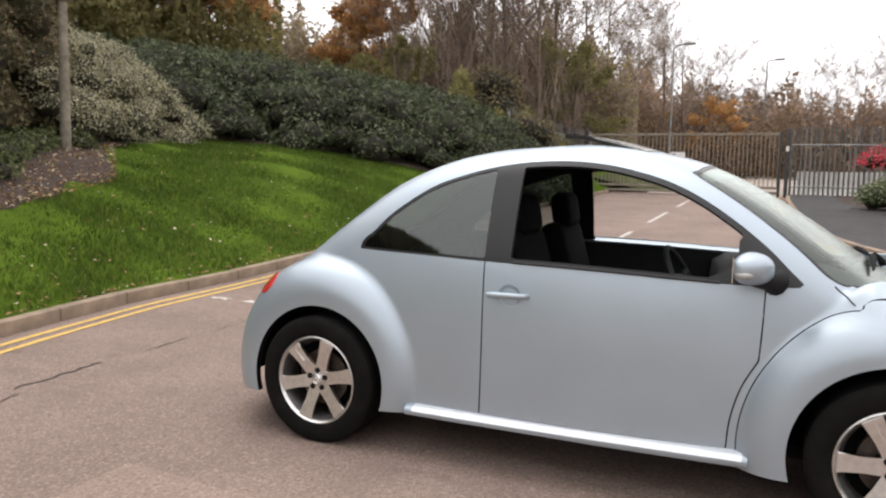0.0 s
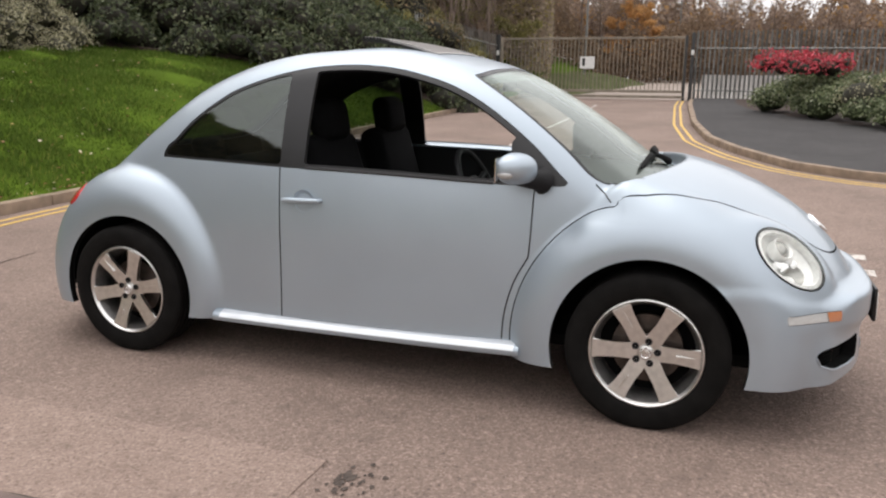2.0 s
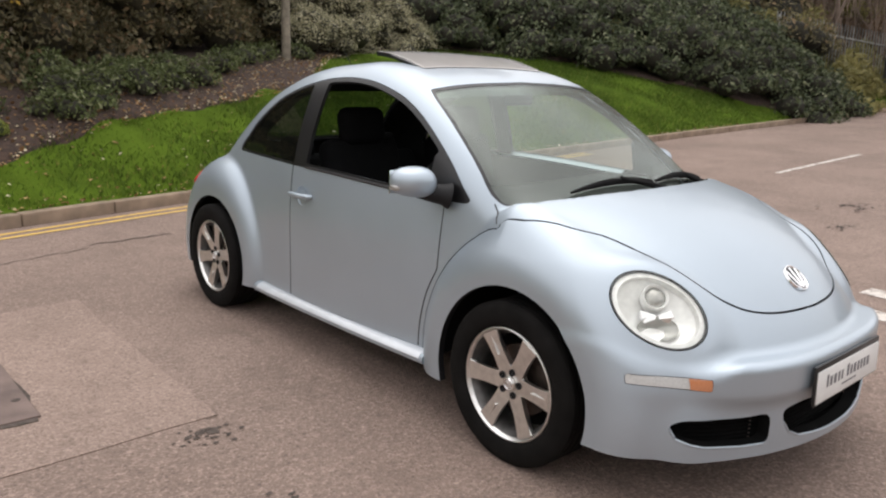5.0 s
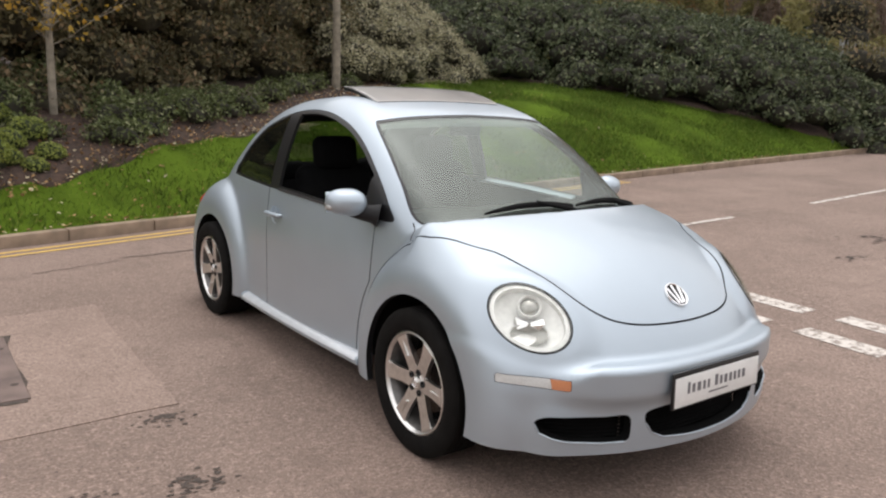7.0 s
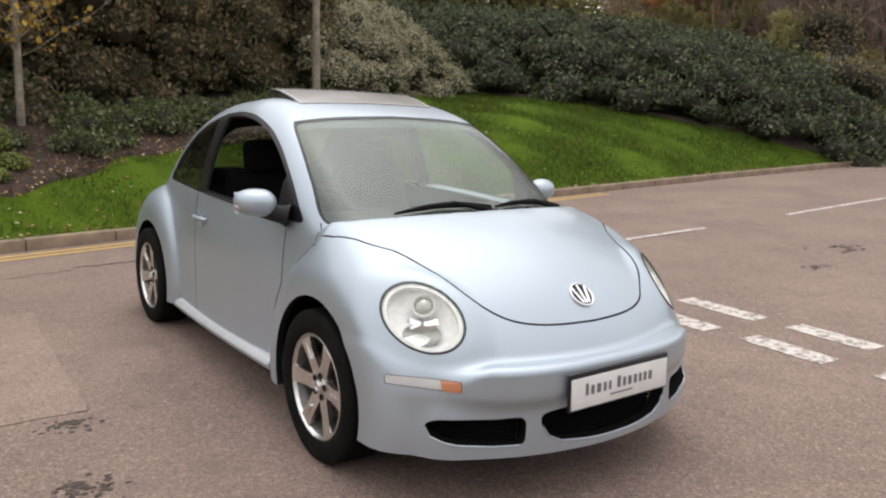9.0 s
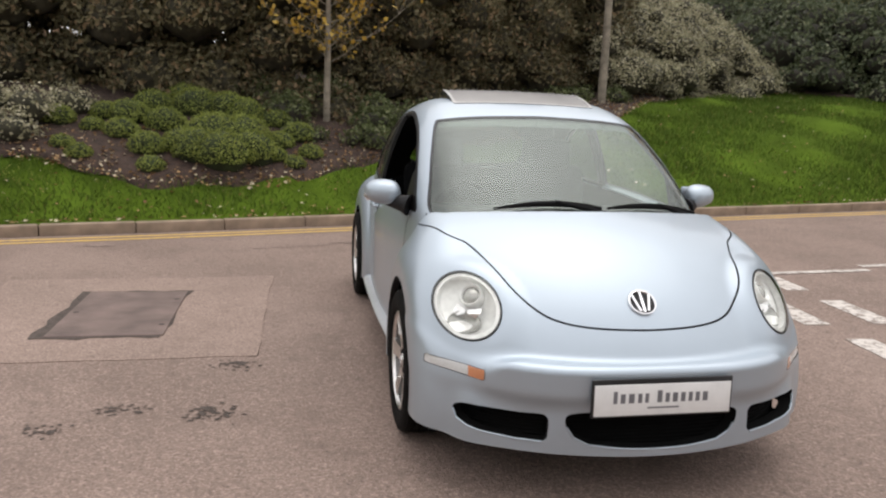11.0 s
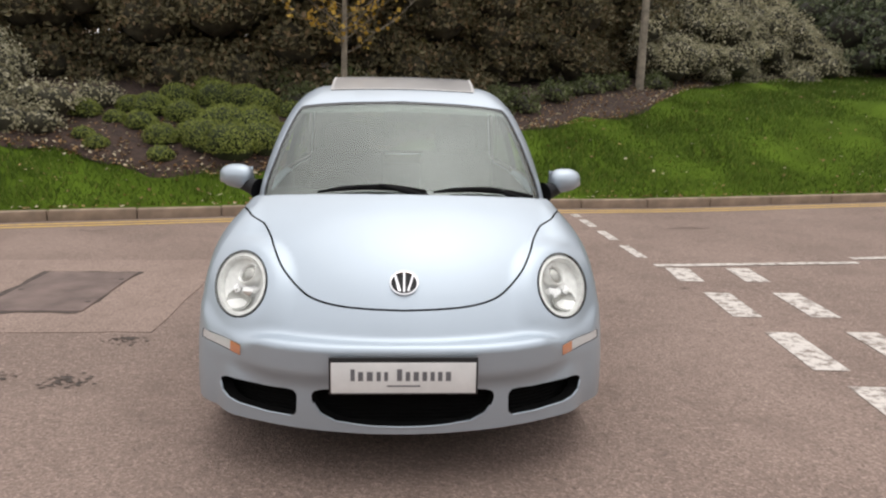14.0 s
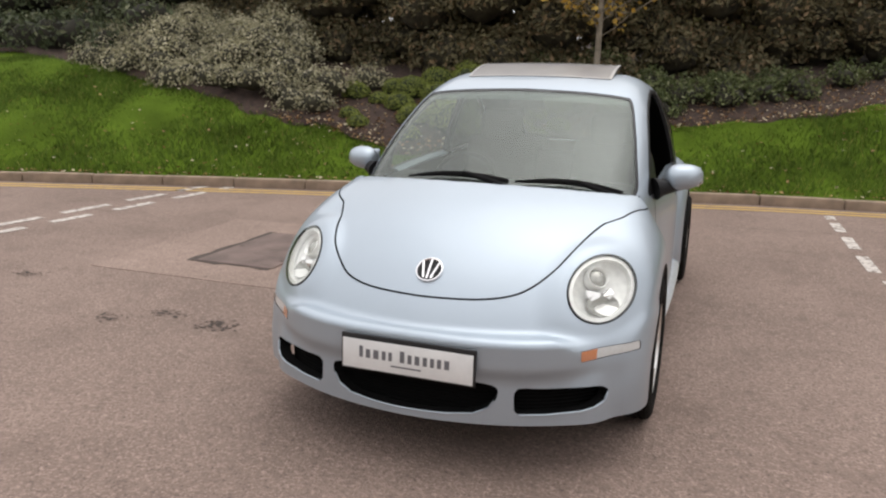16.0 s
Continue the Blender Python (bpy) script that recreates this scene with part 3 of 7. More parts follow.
def crack(pts, w, label="dark crack in the asphalt"):
    bm = bmesh.new()
    L, R = [], []
    for (x, y) in pts:
        a = rng.uniform(0.3, 1.2) * w
        jx, jy = rng.uniform(-0.02, 0.02), rng.uniform(-0.02, 0.02)
        L.append(bm.verts.new((x + jx, y + jy + a / 2, float(road_z(x)) + 0.0042)))
        R.append(bm.verts.new((x + jx, y + jy - a / 2, float(road_z(x)) + 0.0042)))
    for i in range(len(pts) - 1):
        bm.faces.new((R[i], R[i + 1], L[i + 1], L[i]))
    tagged(part("road_crack", bm, G_["tar"]), label, "road crack", kind="structure")


crack([(-0.95 + 0.06 * k, 3.34 + 0.006 * k) for k in range(13)], 0.035)
crack([(-1.7 + 0.06 * k, 3.03 + 0.017 * k) for k in range(13)], 0.014)
crack([(0.15 + 0.06 * k, 3.42 + 0.004 * k) for k in range(9)], 0.016)
crack([(0.95 + 0.06 * k, 3.47 + 0.004 * k) for k in range(20)], 0.012)
crack([(3.0 + 0.08 * k, 3.6 + 0.004 * k) for k in range(8)], 0.02)
crack([(-3.4 + 0.05 * k, 3.15 + 0.004 * k) for k in range(9)], 0.02)


def stain(x, y, rx, ry, seed):
    r = random.Random(seed)
    bm = bmesh.new()
    for _ in range(46):
        cx, cy = x + r.gauss(0, rx * 0.45), y + r.gauss(0, ry * 0.45)
        k = r.uniform(0.03, 0.13) * (1.8 if r.random() < 0.12 else 1)
        pts = [(cx + rx * k * math.cos(t) * r.uniform(0.5, 1.2), cy + ry * k * math.sin(t) * r.uniform(0.5, 1.2)) for t in np.linspace(0, 2 * math.pi, 10)[:-1]]
        z = float(road_z(x)) + 0.0035 + 0.0004 * r.random()
        bm.faces.new([bm.verts.new((a, b, z)) for a, b in pts])
    tagged(part("road_scuff", bm, G_["tar"]), "dark crumbled spot in the asphalt", "road crack", kind="structure")


for k in range(9):
    stain(-2.03 + rng.uniform(-0.03, 0.05), 0.22 + 0.09 * k, 0.05, 0.09, 300 + k)
    stain(-2.84 + rng.uniform(-0.04, 0.03), 0.22 + 0.12 * k, 0.08, 0.10, 320 + k)
for k, (x, y, rx, ry) in enumerate(((-1.60, -0.36, 0.13, 0.09), (-1.66, -1.02, 0.16, 0.10), (-1.55, -0.20, 0.05, 0.04), (-2.1, -0.95, 0.14, 0.07), (-2.35, -1.15, 0.10, 0.08), (6.6, 0.25, 0.5, 0.22), (5.2, -0.1, 0.3, 0.10), (3.6, -1.9, 0.12, 0.1), (3.4, -2.2, 0.1, 0.06), (0.4, -3.0, 0.08, 0.05), (-3.6, -0.6, 0.12, 0.08), (2.2, 0.9, 0.05, 0.04))):
    stain(x, y, rx, ry, k)


# ---- plants ----
def leaf_mesh(name, P, N, size, mat, rng, lean=0.6, ratio=0.55):
    """Small pointed leaves, folded along the rib, at points P facing roughly along N."""
    n = len(P)
    d = rng.normal(size=(n, 3)) * lean + N
    d /= np.linalg.norm(d, axis=1, keepdims=True)
    a = np.cross(d, rng.normal(size=(n, 3)))
    a /= np.maximum(np.linalg.norm(a, axis=1, keepdims=True), 1e-6)
    b = np.cross(d, a)
    s = (size * rng.uniform(0.6, 1.4, n))[:, None]
    V = np.empty((n, 4, 3))
    V[:, 0] = P - a * s * 0.5
    V[:, 1] = P + b * s * ratio * 0.5 + d * s * 0.12
    V[:, 2] = P + a * s * 0.5
    V[:, 3] = P - b * s * ratio * 0.5 + d * s * 0.12
    F = np.arange(n * 4).reshape(n, 4)
    return fast_mesh(name, V.reshape(-1, 3), F, mat, smooth=False)


ICO = None


def ico():
    global ICO
    if ICO is None:
        bm = bmesh.new()
        bmesh.ops.create_icosphere(bm, subdivisions=2, radius=1.0)
        ICO = (np.array([v.co[:] for v in bm.verts]), np.array([[v.index for v in f.verts] for f in bm.faces]))
        bm.free()
    return ICO


def bush(name, lumps, leaf, density, mat, core, label, category="bush", group="", seed=1, squash=0.85, lean=0.6, under=-0.35, kind="", loose=0.13, inner=0.70):
    """A shrub of overlapping leafy lumps (x, y, z, r) over cores coloured like deep shade."""
    rng = np.random.default_rng(seed)
    L = np.array(lumps, float)
    ob = tagged(new(name), label, category, group, kind)
    ob.matrix_world = Matrix.Translation((float(L[:, 0].mean()), float(L[:, 1].mean()), float((L[:, 2] - L[:, 3]).min())))
    o = np.array(ob.matrix_world.translation)
    pts, nrm = [], []
    for x, y, z, r in L:
        n = int(density * 4 * math.pi * r * r * 0.7)
        v = rng.normal(size=(n, 3))
        v /= np.linalg.norm(v, axis=1, keepdims=True)
        v = v[v[:, 2] > under]
        rad = r * (1 + rng.normal(size=len(v)) * loose - np.abs(rng.normal(size=len(v))) * loose)
        p = np.array([x, y, z]) + v * rad[:, None] * (1, 1, squash)
        pts.append(p)
        nrm.append(v)
    P, N = np.concatenate(pts), np.concatenate(nrm)
    # leaves buried inside other lumps are dropped
    order = np.argsort(P[:, 0])
    P, N = P[order], N[order]
    keep = np.ones(len(P), bool)
    for x, y, z, r in L:
        i0, i1 = np.searchsorted(P[:, 0], (x - r, x + r))
        q = (P[i0:i1] - (x, y, z)) / (r, r, r * squash)
        keep[i0:i1] &= (q * q).sum(1) > 0.70
    P, N = P[keep], N[keep]
    f = new("foliage", leaf_mesh("foliage", P - o, N, leaf, mat, rng, lean))
    f.parent = ob
    # solid inner lumps, coloured dark to stand for shade between the leaves
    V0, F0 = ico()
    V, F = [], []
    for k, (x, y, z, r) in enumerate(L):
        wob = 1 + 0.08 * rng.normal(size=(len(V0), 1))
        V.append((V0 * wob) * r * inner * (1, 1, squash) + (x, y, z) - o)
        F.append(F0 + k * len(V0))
    c = tagged(new("shade_core", fast_mesh("shade_core", np.concatenate(V), np.concatenate(F), core)), kind="stuff")
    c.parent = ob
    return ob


def mass(x0, x1, front, depth, height, r, seed, jitter=0.35, slope=1.0, step=None):
    """Lumps filling a planted strip: x range, front line y(x), depth back, height at the back."""
    rng = np.random.default_rng(seed)
    out = []
    step = step or r * 1.15
    for x in np.arange(x0, x1, step):
        for d in np.arange(r * 0.6, depth, step):
            xx, dd = x + rng.normal() * r * jitter, d + rng.normal() * r * jitter
            y = front(xx) + dd
            h = height(xx, dd)
            rr = r * rng.uniform(0.7, 1.25)
            base = float(bank_z(np.array(xx), np.array(y)))
            out.append((xx, y, base + h - rr * 0.7, rr))
            if h > 2.2 * r and dd < depth * 0.5:
                for k in np.arange(rr * 0.4, h - rr, rr * 1.3):
                    out.append((xx + rng.normal() * r * 0.5, y - 0.1 + rng.normal() * r * 0.15, base + k + rng.normal() * r * 0.45, rr * rng.uniform(0.75, 1.15)))
    return out


LV = dict(
    dark=leafy("dark_evergreen_leaves", (0.039, 0.053, 0.025), (0.117, 0.135, 0.070), 0.5, (0.182, 0.190, 0.111), 0.10),
    deep=leafy("cotoneaster_leaves", (0.080, 0.073, 0.037), (0.194, 0.166, 0.090), 0.6, (0.237, 0.169, 0.094), 0.15),
    shrub=leafy("low_shrub_leaves", (0.046, 0.062, 0.020), (0.138, 0.161, 0.062), 0.55, (0.228, 0.240, 0.132), 0.12),
    box=leafy("clipped_bush_leaves", (0.125, 0.160, 0.030), (0.30, 0.335, 0.080), 0.5),
    pale=leafy("variegated_leaves", (0.207, 0.198, 0.115), (0.368, 0.345, 0.218), 0.55, (0.483, 0.448, 0.316), 0.34),
    red=leafy("red_leaves", (0.36, 0.030, 0.045), (0.62, 0.11, 0.14), 0.5),
    verge=leafy("grey_green_hedge_leaves", (0.085, 0.11, 0.05), (0.20, 0.23, 0.12), 0.55, (0.34, 0.36, 0.24), 0.15),
    yellow=leafy("yellow_leaves", (0.42, 0.25, 0.035), (0.60, 0.42, 0.09), 0.5, through_light=0.4),
    woods=leafy("grey_brown_woods_leaves", (0.24, 0.19, 0.145), (0.42, 0.34, 0.26), 0.8, (0.33, 0.28, 0.12), 0.2, 0.45),
    rust=leafy("rusty_woods_leaves", (0.26, 0.195, 0.155), (0.42, 0.325, 0.255), 0.8, (0.42, 0.25, 0.10), 0.1, 0.45),
    orange=leafy("orange_autumn_leaves", (0.42, 0.22, 0.085), (0.62, 0.38, 0.16), 0.6, through_light=0.45),
    brown=leafy("brown_autumn_leaves", (0.145, 0.098, 0.066), (0.25, 0.175, 0.115), 0.7, through_light=0.45),
    olive=leafy("olive_leaves", (0.15, 0.14, 0.055), (0.29, 0.26, 0.105), 0.6, through_light=0.45),
    grass=leafy("grass_blades", (0.060, 0.098, 0.017), (0.110, 0.166, 0.032), 0.7, (0.22, 0.24, 0.06), 0.08, 0.4, spec=0.05),
    litter=leafy("fallen_leaves", (0.16, 0.075, 0.035), (0.42, 0.28, 0.13), 0.7, (0.55, 0.48, 0.34), 0.25),
    # core colours paint the shade deep inside each shrub
    core=plain("inner_shade", (0.018, 0.016, 0.009), 0.95, vary=0.4, scale=6),
    core_hedge=plain("hedge_inner_shade", (0.050, 0.044, 0.027), 0.95, vary=0.5, scale=9, bump=0.9, bump_scale=40),
    core_pale=plain("brown_inner_shade", (0.026, 0.024, 0.015), 0.95, vary=0.4, scale=6),
    core_green=plain("green_inner_shade", (0.026, 0.036, 0.010), 0.95, vary=0.4, scale=9, bump=0.8, bump_scale=60),
    core_sage=plain("sage_inner_shade", (0.040, 0.037, 0.022), 0.95, vary=0.5, scale=9, bump=0.8, bump_scale=60),
    bark=plain("pale_grey_bark", (0.23, 0.20, 0.155), 0.85, vary=0.35, scale=9, bump=0.6, bump_scale=50),
    bark_dark=plain("brown_bark", (0.15, 0.112, 0.088), 0.9, vary=0.4, scale=6, bump=0.6, bump_scale=30),
    twig=plain("bare_twigs", (0.20, 0.15, 0.12), 0.9, vary=0.4, scale=1.5),
)

# hedges and large shrubs on the bank
front = lambda x: float(along(BED, x))
rs0 = np.random.default_rng(71)
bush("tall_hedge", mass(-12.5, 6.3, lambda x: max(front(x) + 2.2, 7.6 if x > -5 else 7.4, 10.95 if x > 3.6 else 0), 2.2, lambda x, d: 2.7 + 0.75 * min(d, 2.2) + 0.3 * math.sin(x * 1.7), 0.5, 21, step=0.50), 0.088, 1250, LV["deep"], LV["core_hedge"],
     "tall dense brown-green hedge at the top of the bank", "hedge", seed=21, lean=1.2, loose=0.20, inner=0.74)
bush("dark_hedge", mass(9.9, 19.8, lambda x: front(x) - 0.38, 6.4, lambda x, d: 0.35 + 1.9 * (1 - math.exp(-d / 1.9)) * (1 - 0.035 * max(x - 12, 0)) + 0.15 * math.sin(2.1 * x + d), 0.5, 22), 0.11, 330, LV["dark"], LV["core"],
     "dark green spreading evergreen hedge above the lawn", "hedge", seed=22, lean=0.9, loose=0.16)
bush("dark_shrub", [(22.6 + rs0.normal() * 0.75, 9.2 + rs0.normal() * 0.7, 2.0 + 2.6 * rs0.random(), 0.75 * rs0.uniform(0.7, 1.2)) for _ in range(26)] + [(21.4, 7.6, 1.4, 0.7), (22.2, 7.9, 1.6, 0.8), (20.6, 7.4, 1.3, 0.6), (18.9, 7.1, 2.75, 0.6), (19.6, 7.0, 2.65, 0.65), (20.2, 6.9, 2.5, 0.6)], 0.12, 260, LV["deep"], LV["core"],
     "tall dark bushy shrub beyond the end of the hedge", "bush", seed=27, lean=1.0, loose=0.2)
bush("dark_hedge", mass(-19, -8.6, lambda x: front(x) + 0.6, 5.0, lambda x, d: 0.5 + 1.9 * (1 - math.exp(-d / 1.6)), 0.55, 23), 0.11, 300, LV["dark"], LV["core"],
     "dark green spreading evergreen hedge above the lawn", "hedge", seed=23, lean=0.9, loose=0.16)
left_end = lambda x: float(np.interp(x, [-9.5, -7.0, -5.4, -4.6], [3.2, 3.0, 1.5, 0.75]))
lumps = [q for q in mass(-9.4, -4.55, lambda x: front(x) + 0.15, 3.2, lambda x, d: 0.30 + 0.62 * (1 - math.exp(-d / 1.2)) + 0.12 * math.sin(x * 3 + d), 0.30, 24, jitter=0.45) if q[1] - front(q[0]) < left_end(q[0])]
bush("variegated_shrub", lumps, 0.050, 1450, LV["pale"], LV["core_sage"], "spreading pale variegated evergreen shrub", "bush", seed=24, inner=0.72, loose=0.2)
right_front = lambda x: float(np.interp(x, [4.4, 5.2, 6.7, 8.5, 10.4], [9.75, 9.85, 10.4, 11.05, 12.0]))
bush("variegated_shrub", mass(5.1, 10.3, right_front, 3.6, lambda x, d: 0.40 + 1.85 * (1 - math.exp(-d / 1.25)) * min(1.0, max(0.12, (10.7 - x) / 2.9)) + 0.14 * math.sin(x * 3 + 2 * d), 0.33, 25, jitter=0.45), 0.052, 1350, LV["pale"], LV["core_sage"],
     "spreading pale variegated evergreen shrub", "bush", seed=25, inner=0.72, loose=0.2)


def on_bank(x, y, r, up=0.55):
    return (x, y, float(bank_z(np.array(x), np.array(y))) + r * up, r)


# clipped light green bushes
balls = [(-2.96, 4.95, 0.20), (-3.06, 5.35, 0.28), (-2.95, 6.05, 0.32), (-3.42, 5.7, 0.26), (-3.42, 6.2, 0.32), (-3.72, 6.25, 0.24), (-3.21, 6.7, 0.32), (-3.77, 5.06, 0.18), (-3.99, 5.25, 0.17),
         (-4.22, 5.9, 0.26), (-3.78, 5.8, 0.19), (-2.8, 7.1, 0.36), (-1.55, 6.6, 0.26), (-1.50, 5.92, 0.24), (-1.55, 5.55, 0.2), (-1.25, 6.2, 0.28), (-1.1, 5.75, 0.2), (-1.3, 5.45, 0.17)]
for k, (x, y, r) in enumerate(balls):
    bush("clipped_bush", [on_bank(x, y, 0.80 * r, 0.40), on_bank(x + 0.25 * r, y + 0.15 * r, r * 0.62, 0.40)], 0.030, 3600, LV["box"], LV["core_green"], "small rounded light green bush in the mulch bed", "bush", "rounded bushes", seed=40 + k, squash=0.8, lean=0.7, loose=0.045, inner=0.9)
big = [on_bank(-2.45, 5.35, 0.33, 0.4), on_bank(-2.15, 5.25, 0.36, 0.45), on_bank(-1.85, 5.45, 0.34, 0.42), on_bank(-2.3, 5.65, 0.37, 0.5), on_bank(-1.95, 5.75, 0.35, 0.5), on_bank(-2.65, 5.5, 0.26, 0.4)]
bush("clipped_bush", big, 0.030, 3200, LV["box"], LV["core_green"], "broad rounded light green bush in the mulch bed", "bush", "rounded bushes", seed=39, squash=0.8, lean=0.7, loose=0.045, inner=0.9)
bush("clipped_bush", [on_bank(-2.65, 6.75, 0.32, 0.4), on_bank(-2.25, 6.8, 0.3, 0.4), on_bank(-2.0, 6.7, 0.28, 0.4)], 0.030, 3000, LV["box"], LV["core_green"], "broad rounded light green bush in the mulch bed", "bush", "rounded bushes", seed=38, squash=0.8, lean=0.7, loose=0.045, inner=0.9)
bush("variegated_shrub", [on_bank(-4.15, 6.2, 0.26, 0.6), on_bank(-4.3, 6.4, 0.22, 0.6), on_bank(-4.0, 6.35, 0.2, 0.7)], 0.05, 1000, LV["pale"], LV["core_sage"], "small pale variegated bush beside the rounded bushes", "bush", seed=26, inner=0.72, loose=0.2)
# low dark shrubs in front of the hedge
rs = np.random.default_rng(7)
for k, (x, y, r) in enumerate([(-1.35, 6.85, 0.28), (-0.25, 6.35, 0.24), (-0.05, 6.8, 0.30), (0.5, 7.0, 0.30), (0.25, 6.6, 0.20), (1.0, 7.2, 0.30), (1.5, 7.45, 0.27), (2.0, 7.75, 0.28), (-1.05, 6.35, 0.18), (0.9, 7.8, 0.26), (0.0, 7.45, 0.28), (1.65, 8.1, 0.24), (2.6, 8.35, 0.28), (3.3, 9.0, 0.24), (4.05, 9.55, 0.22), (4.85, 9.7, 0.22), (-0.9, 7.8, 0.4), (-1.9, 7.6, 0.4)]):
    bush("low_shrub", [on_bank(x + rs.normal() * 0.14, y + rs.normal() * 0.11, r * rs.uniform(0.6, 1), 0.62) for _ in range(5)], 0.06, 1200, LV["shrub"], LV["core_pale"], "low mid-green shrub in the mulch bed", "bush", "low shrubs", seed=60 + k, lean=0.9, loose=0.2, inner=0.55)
# shrubs behind the pavement
def on_verge(x, y, r, up):
    return (x, y, float(road_z(np.array(x))) + 0.1 + up, r)


bush("verge_hedge", [on_verge(x + rs.normal() * 0.2, y - 0.25 - 0.4 * j + rs.normal() * 0.15, 0.42 * rs.uniform(0.8, 1.2), 0.30 + 0.24 * j) for x, y in zip(np.linspace(11.9, 19.0, 15), np.interp(np.linspace(11.9, 19.0, 15), [11.9, 13, 15, 17, 19], [-6.4, -5.2, -4.2, -3.2, -2.3])) for j in (0, 1, 2)],
     0.075, 620, LV["verge"], LV["core_green"], "green hedge with pale leaf edges behind the pavement", "hedge", seed=81)
bush("pale_verge_shrub", [on_verge(x + rs.normal() * 0.25, y - 0.2 + rs.normal() * 0.3, 0.5 * rs.uniform(0.8, 1.2), 0.55 + 0.2 * rs.random()) for x, y in zip(np.linspace(11.3, 15.5, 12), np.linspace(-7.6, -4.4, 12)) for j in (0, 1)],
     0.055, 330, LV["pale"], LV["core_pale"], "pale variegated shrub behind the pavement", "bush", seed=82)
bush("red_shrub", [on_verge(17.2 + rs.normal() * 0.35, -3.3 + rs.uniform(-1, 1) * 0.95, 0.32 * rs.uniform(0.7, 1.2), 1.1 + 0.22 * rs.random()) for _ in range(18)], 0.09, 420, LV["red"], LV["core"], "bright red shrub above the green hedge", "bush", seed=83, lean=1.0, loose=0.22, inner=0.5)


# ---- trees ----
def grow(seed, height, spread, trunk_r, fork=0.45, levels=4, kids=4, lean=(0, 0), twist=0.35, up=0.25, thin=0.003, slim=0.55, reach=1.0):
    """Limbs of a tree as tapered tubes: list of (points, radii, level)."""
    rng = np.random.default_rng(seed)
    out = []

    def limb(p, d, length, r, level):
        n = 5 if level < 2 else 4
        pts, rad = [p], [r]
        for k in range(n):
            d = d + rng.normal(size=3) * twist * (0.12 if level == 0 else 0.55) * 0.4
            d[2] += up * 0.12 * (level > 0)
            d = d / np.linalg.norm(d)
            p = p + d * length / n
            pts.append(p)
            rad.append(r * (1 - (0.55 if level == 0 else 0.75) * (k + 1) / n))
        out.append((pts, rad, level))
        if level >= levels:
            return
        m = kids + int(level == 0) * 4
        for k in range(m):
            u = fork + (1 - fork) * (k + rng.random()) / m if level == 0 else 0.25 + 0.75 * (k + rng.random()) / m
            i = min(int(u * n), n - 1)
            q = pts[i] + (pts[i + 1] - pts[i]) * (u * n - i)
            ang = rng.uniform(0, 2 * math.pi)
            side = np.array([math.cos(ang), math.sin(ang), rng.uniform(-0.1, 0.5)])
            dd = d * (1 - spread) + side * spread
            limb(q, dd / np.linalg.norm(dd), length * reach * rng.uniform(0.4, 0.62) * (1.1 - 0.3 * u), max(np.interp(u, np.linspace(0, 1, n + 1), rad) * slim, thin), level + 1)

    limb(np.zeros(3), np.array([lean[0], lean[1], 1.0]), height, trunk_r, 0)
    return out


def limbs_mesh(name, limbs, mat, seg):
    V, F, base = [], [], 0
    for pts, rad, level in limbs:
        k = max(3, seg - 2 * level)
        P = np.array(pts)
        t = np.gradient(P, axis=0)
        t /= np.linalg.norm(t, axis=1, keepdims=True)
        a = np.cross(t, (0.31, 0.52, 0.79))
        a /= np.maximum(np.linalg.norm(a, axis=1, keepdims=True), 1e-6)
        b = np.cross(t, a)
        th = np.linspace(0, 2 * math.pi, k + 1)[:-1]
        ring = P[:, None] + np.array(rad)[:, None, None] * (np.cos(th)[None, :, None] * a[:, None] + np.sin(th)[None, :, None] * b[:, None])
        V.append(ring.reshape(-1, 3))
        i, j = np.meshgrid(np.arange(len(P) - 1), np.arange(k), indexing="ij")
        F.append(np.stack([i * k + j, i * k + (j + 1) % k, (i + 1) * k + (j + 1) % k, (i + 1) * k + j], -1).reshape(-1, 4) + base)
        base += len(P) * k
    return fast_mesh(name, np.concatenate(V), np.concatenate(F), mat)


def tree(name, at, label, seed, height, spread=0.6, trunk_r=0.08, fork=0.45, levels=4, kids=4, lean=(0, 0), bark=None, leaf=None, leaf_size=0.06, per=3, level_leaf=3, share=1.0, group="", up=0.25, twig=None, thin=0.003, slim=0.55, reach=1.0):
    limbs = grow(seed, height, spread, trunk_r, fork, levels, kids, lean, up=up, thin=thin, slim=slim, reach=reach)
    ob = tagged(new(name), label, "tree", group)
    ob.matrix_world = Matrix.Translation(at)
    t = new("trunk", limbs_mesh("trunk", [q for q in limbs if q[2] < 2], bark or LV["bark_dark"], 12))
    t.parent = ob
    fine = [([p[0], p[len(p) // 2], p[-1]], [q[0], q[len(p) // 2], q[-1]], lv) if lv > 2 else (p, q, lv) for p, q, lv in limbs if lv >= 2]
    c = tagged(new("branch_work", limbs_mesh("branches", fine, twig or bark or LV["bark_dark"], 8)), kind="stuff")
    c.parent = ob
    if leaf:
        rng = np.random.default_rng(seed + 5)
        P = [p + rng.normal(size=3) * leaf_size * 0.8 for pts, rad, lv in limbs if lv >= level_leaf for p in pts[1:] for _ in range(per) if rng.random() < share]
        if P:
            P = np.array(P)
            f = new("crown", leaf_mesh("crown", P, rng.normal(size=P.shape), leaf_size, leaf, rng, 1.0, 0.8))
            f.parent = ob
    return ob


bz = lambda x, y: float(bank_z(np.array(x), np.array(y))) - 0.04


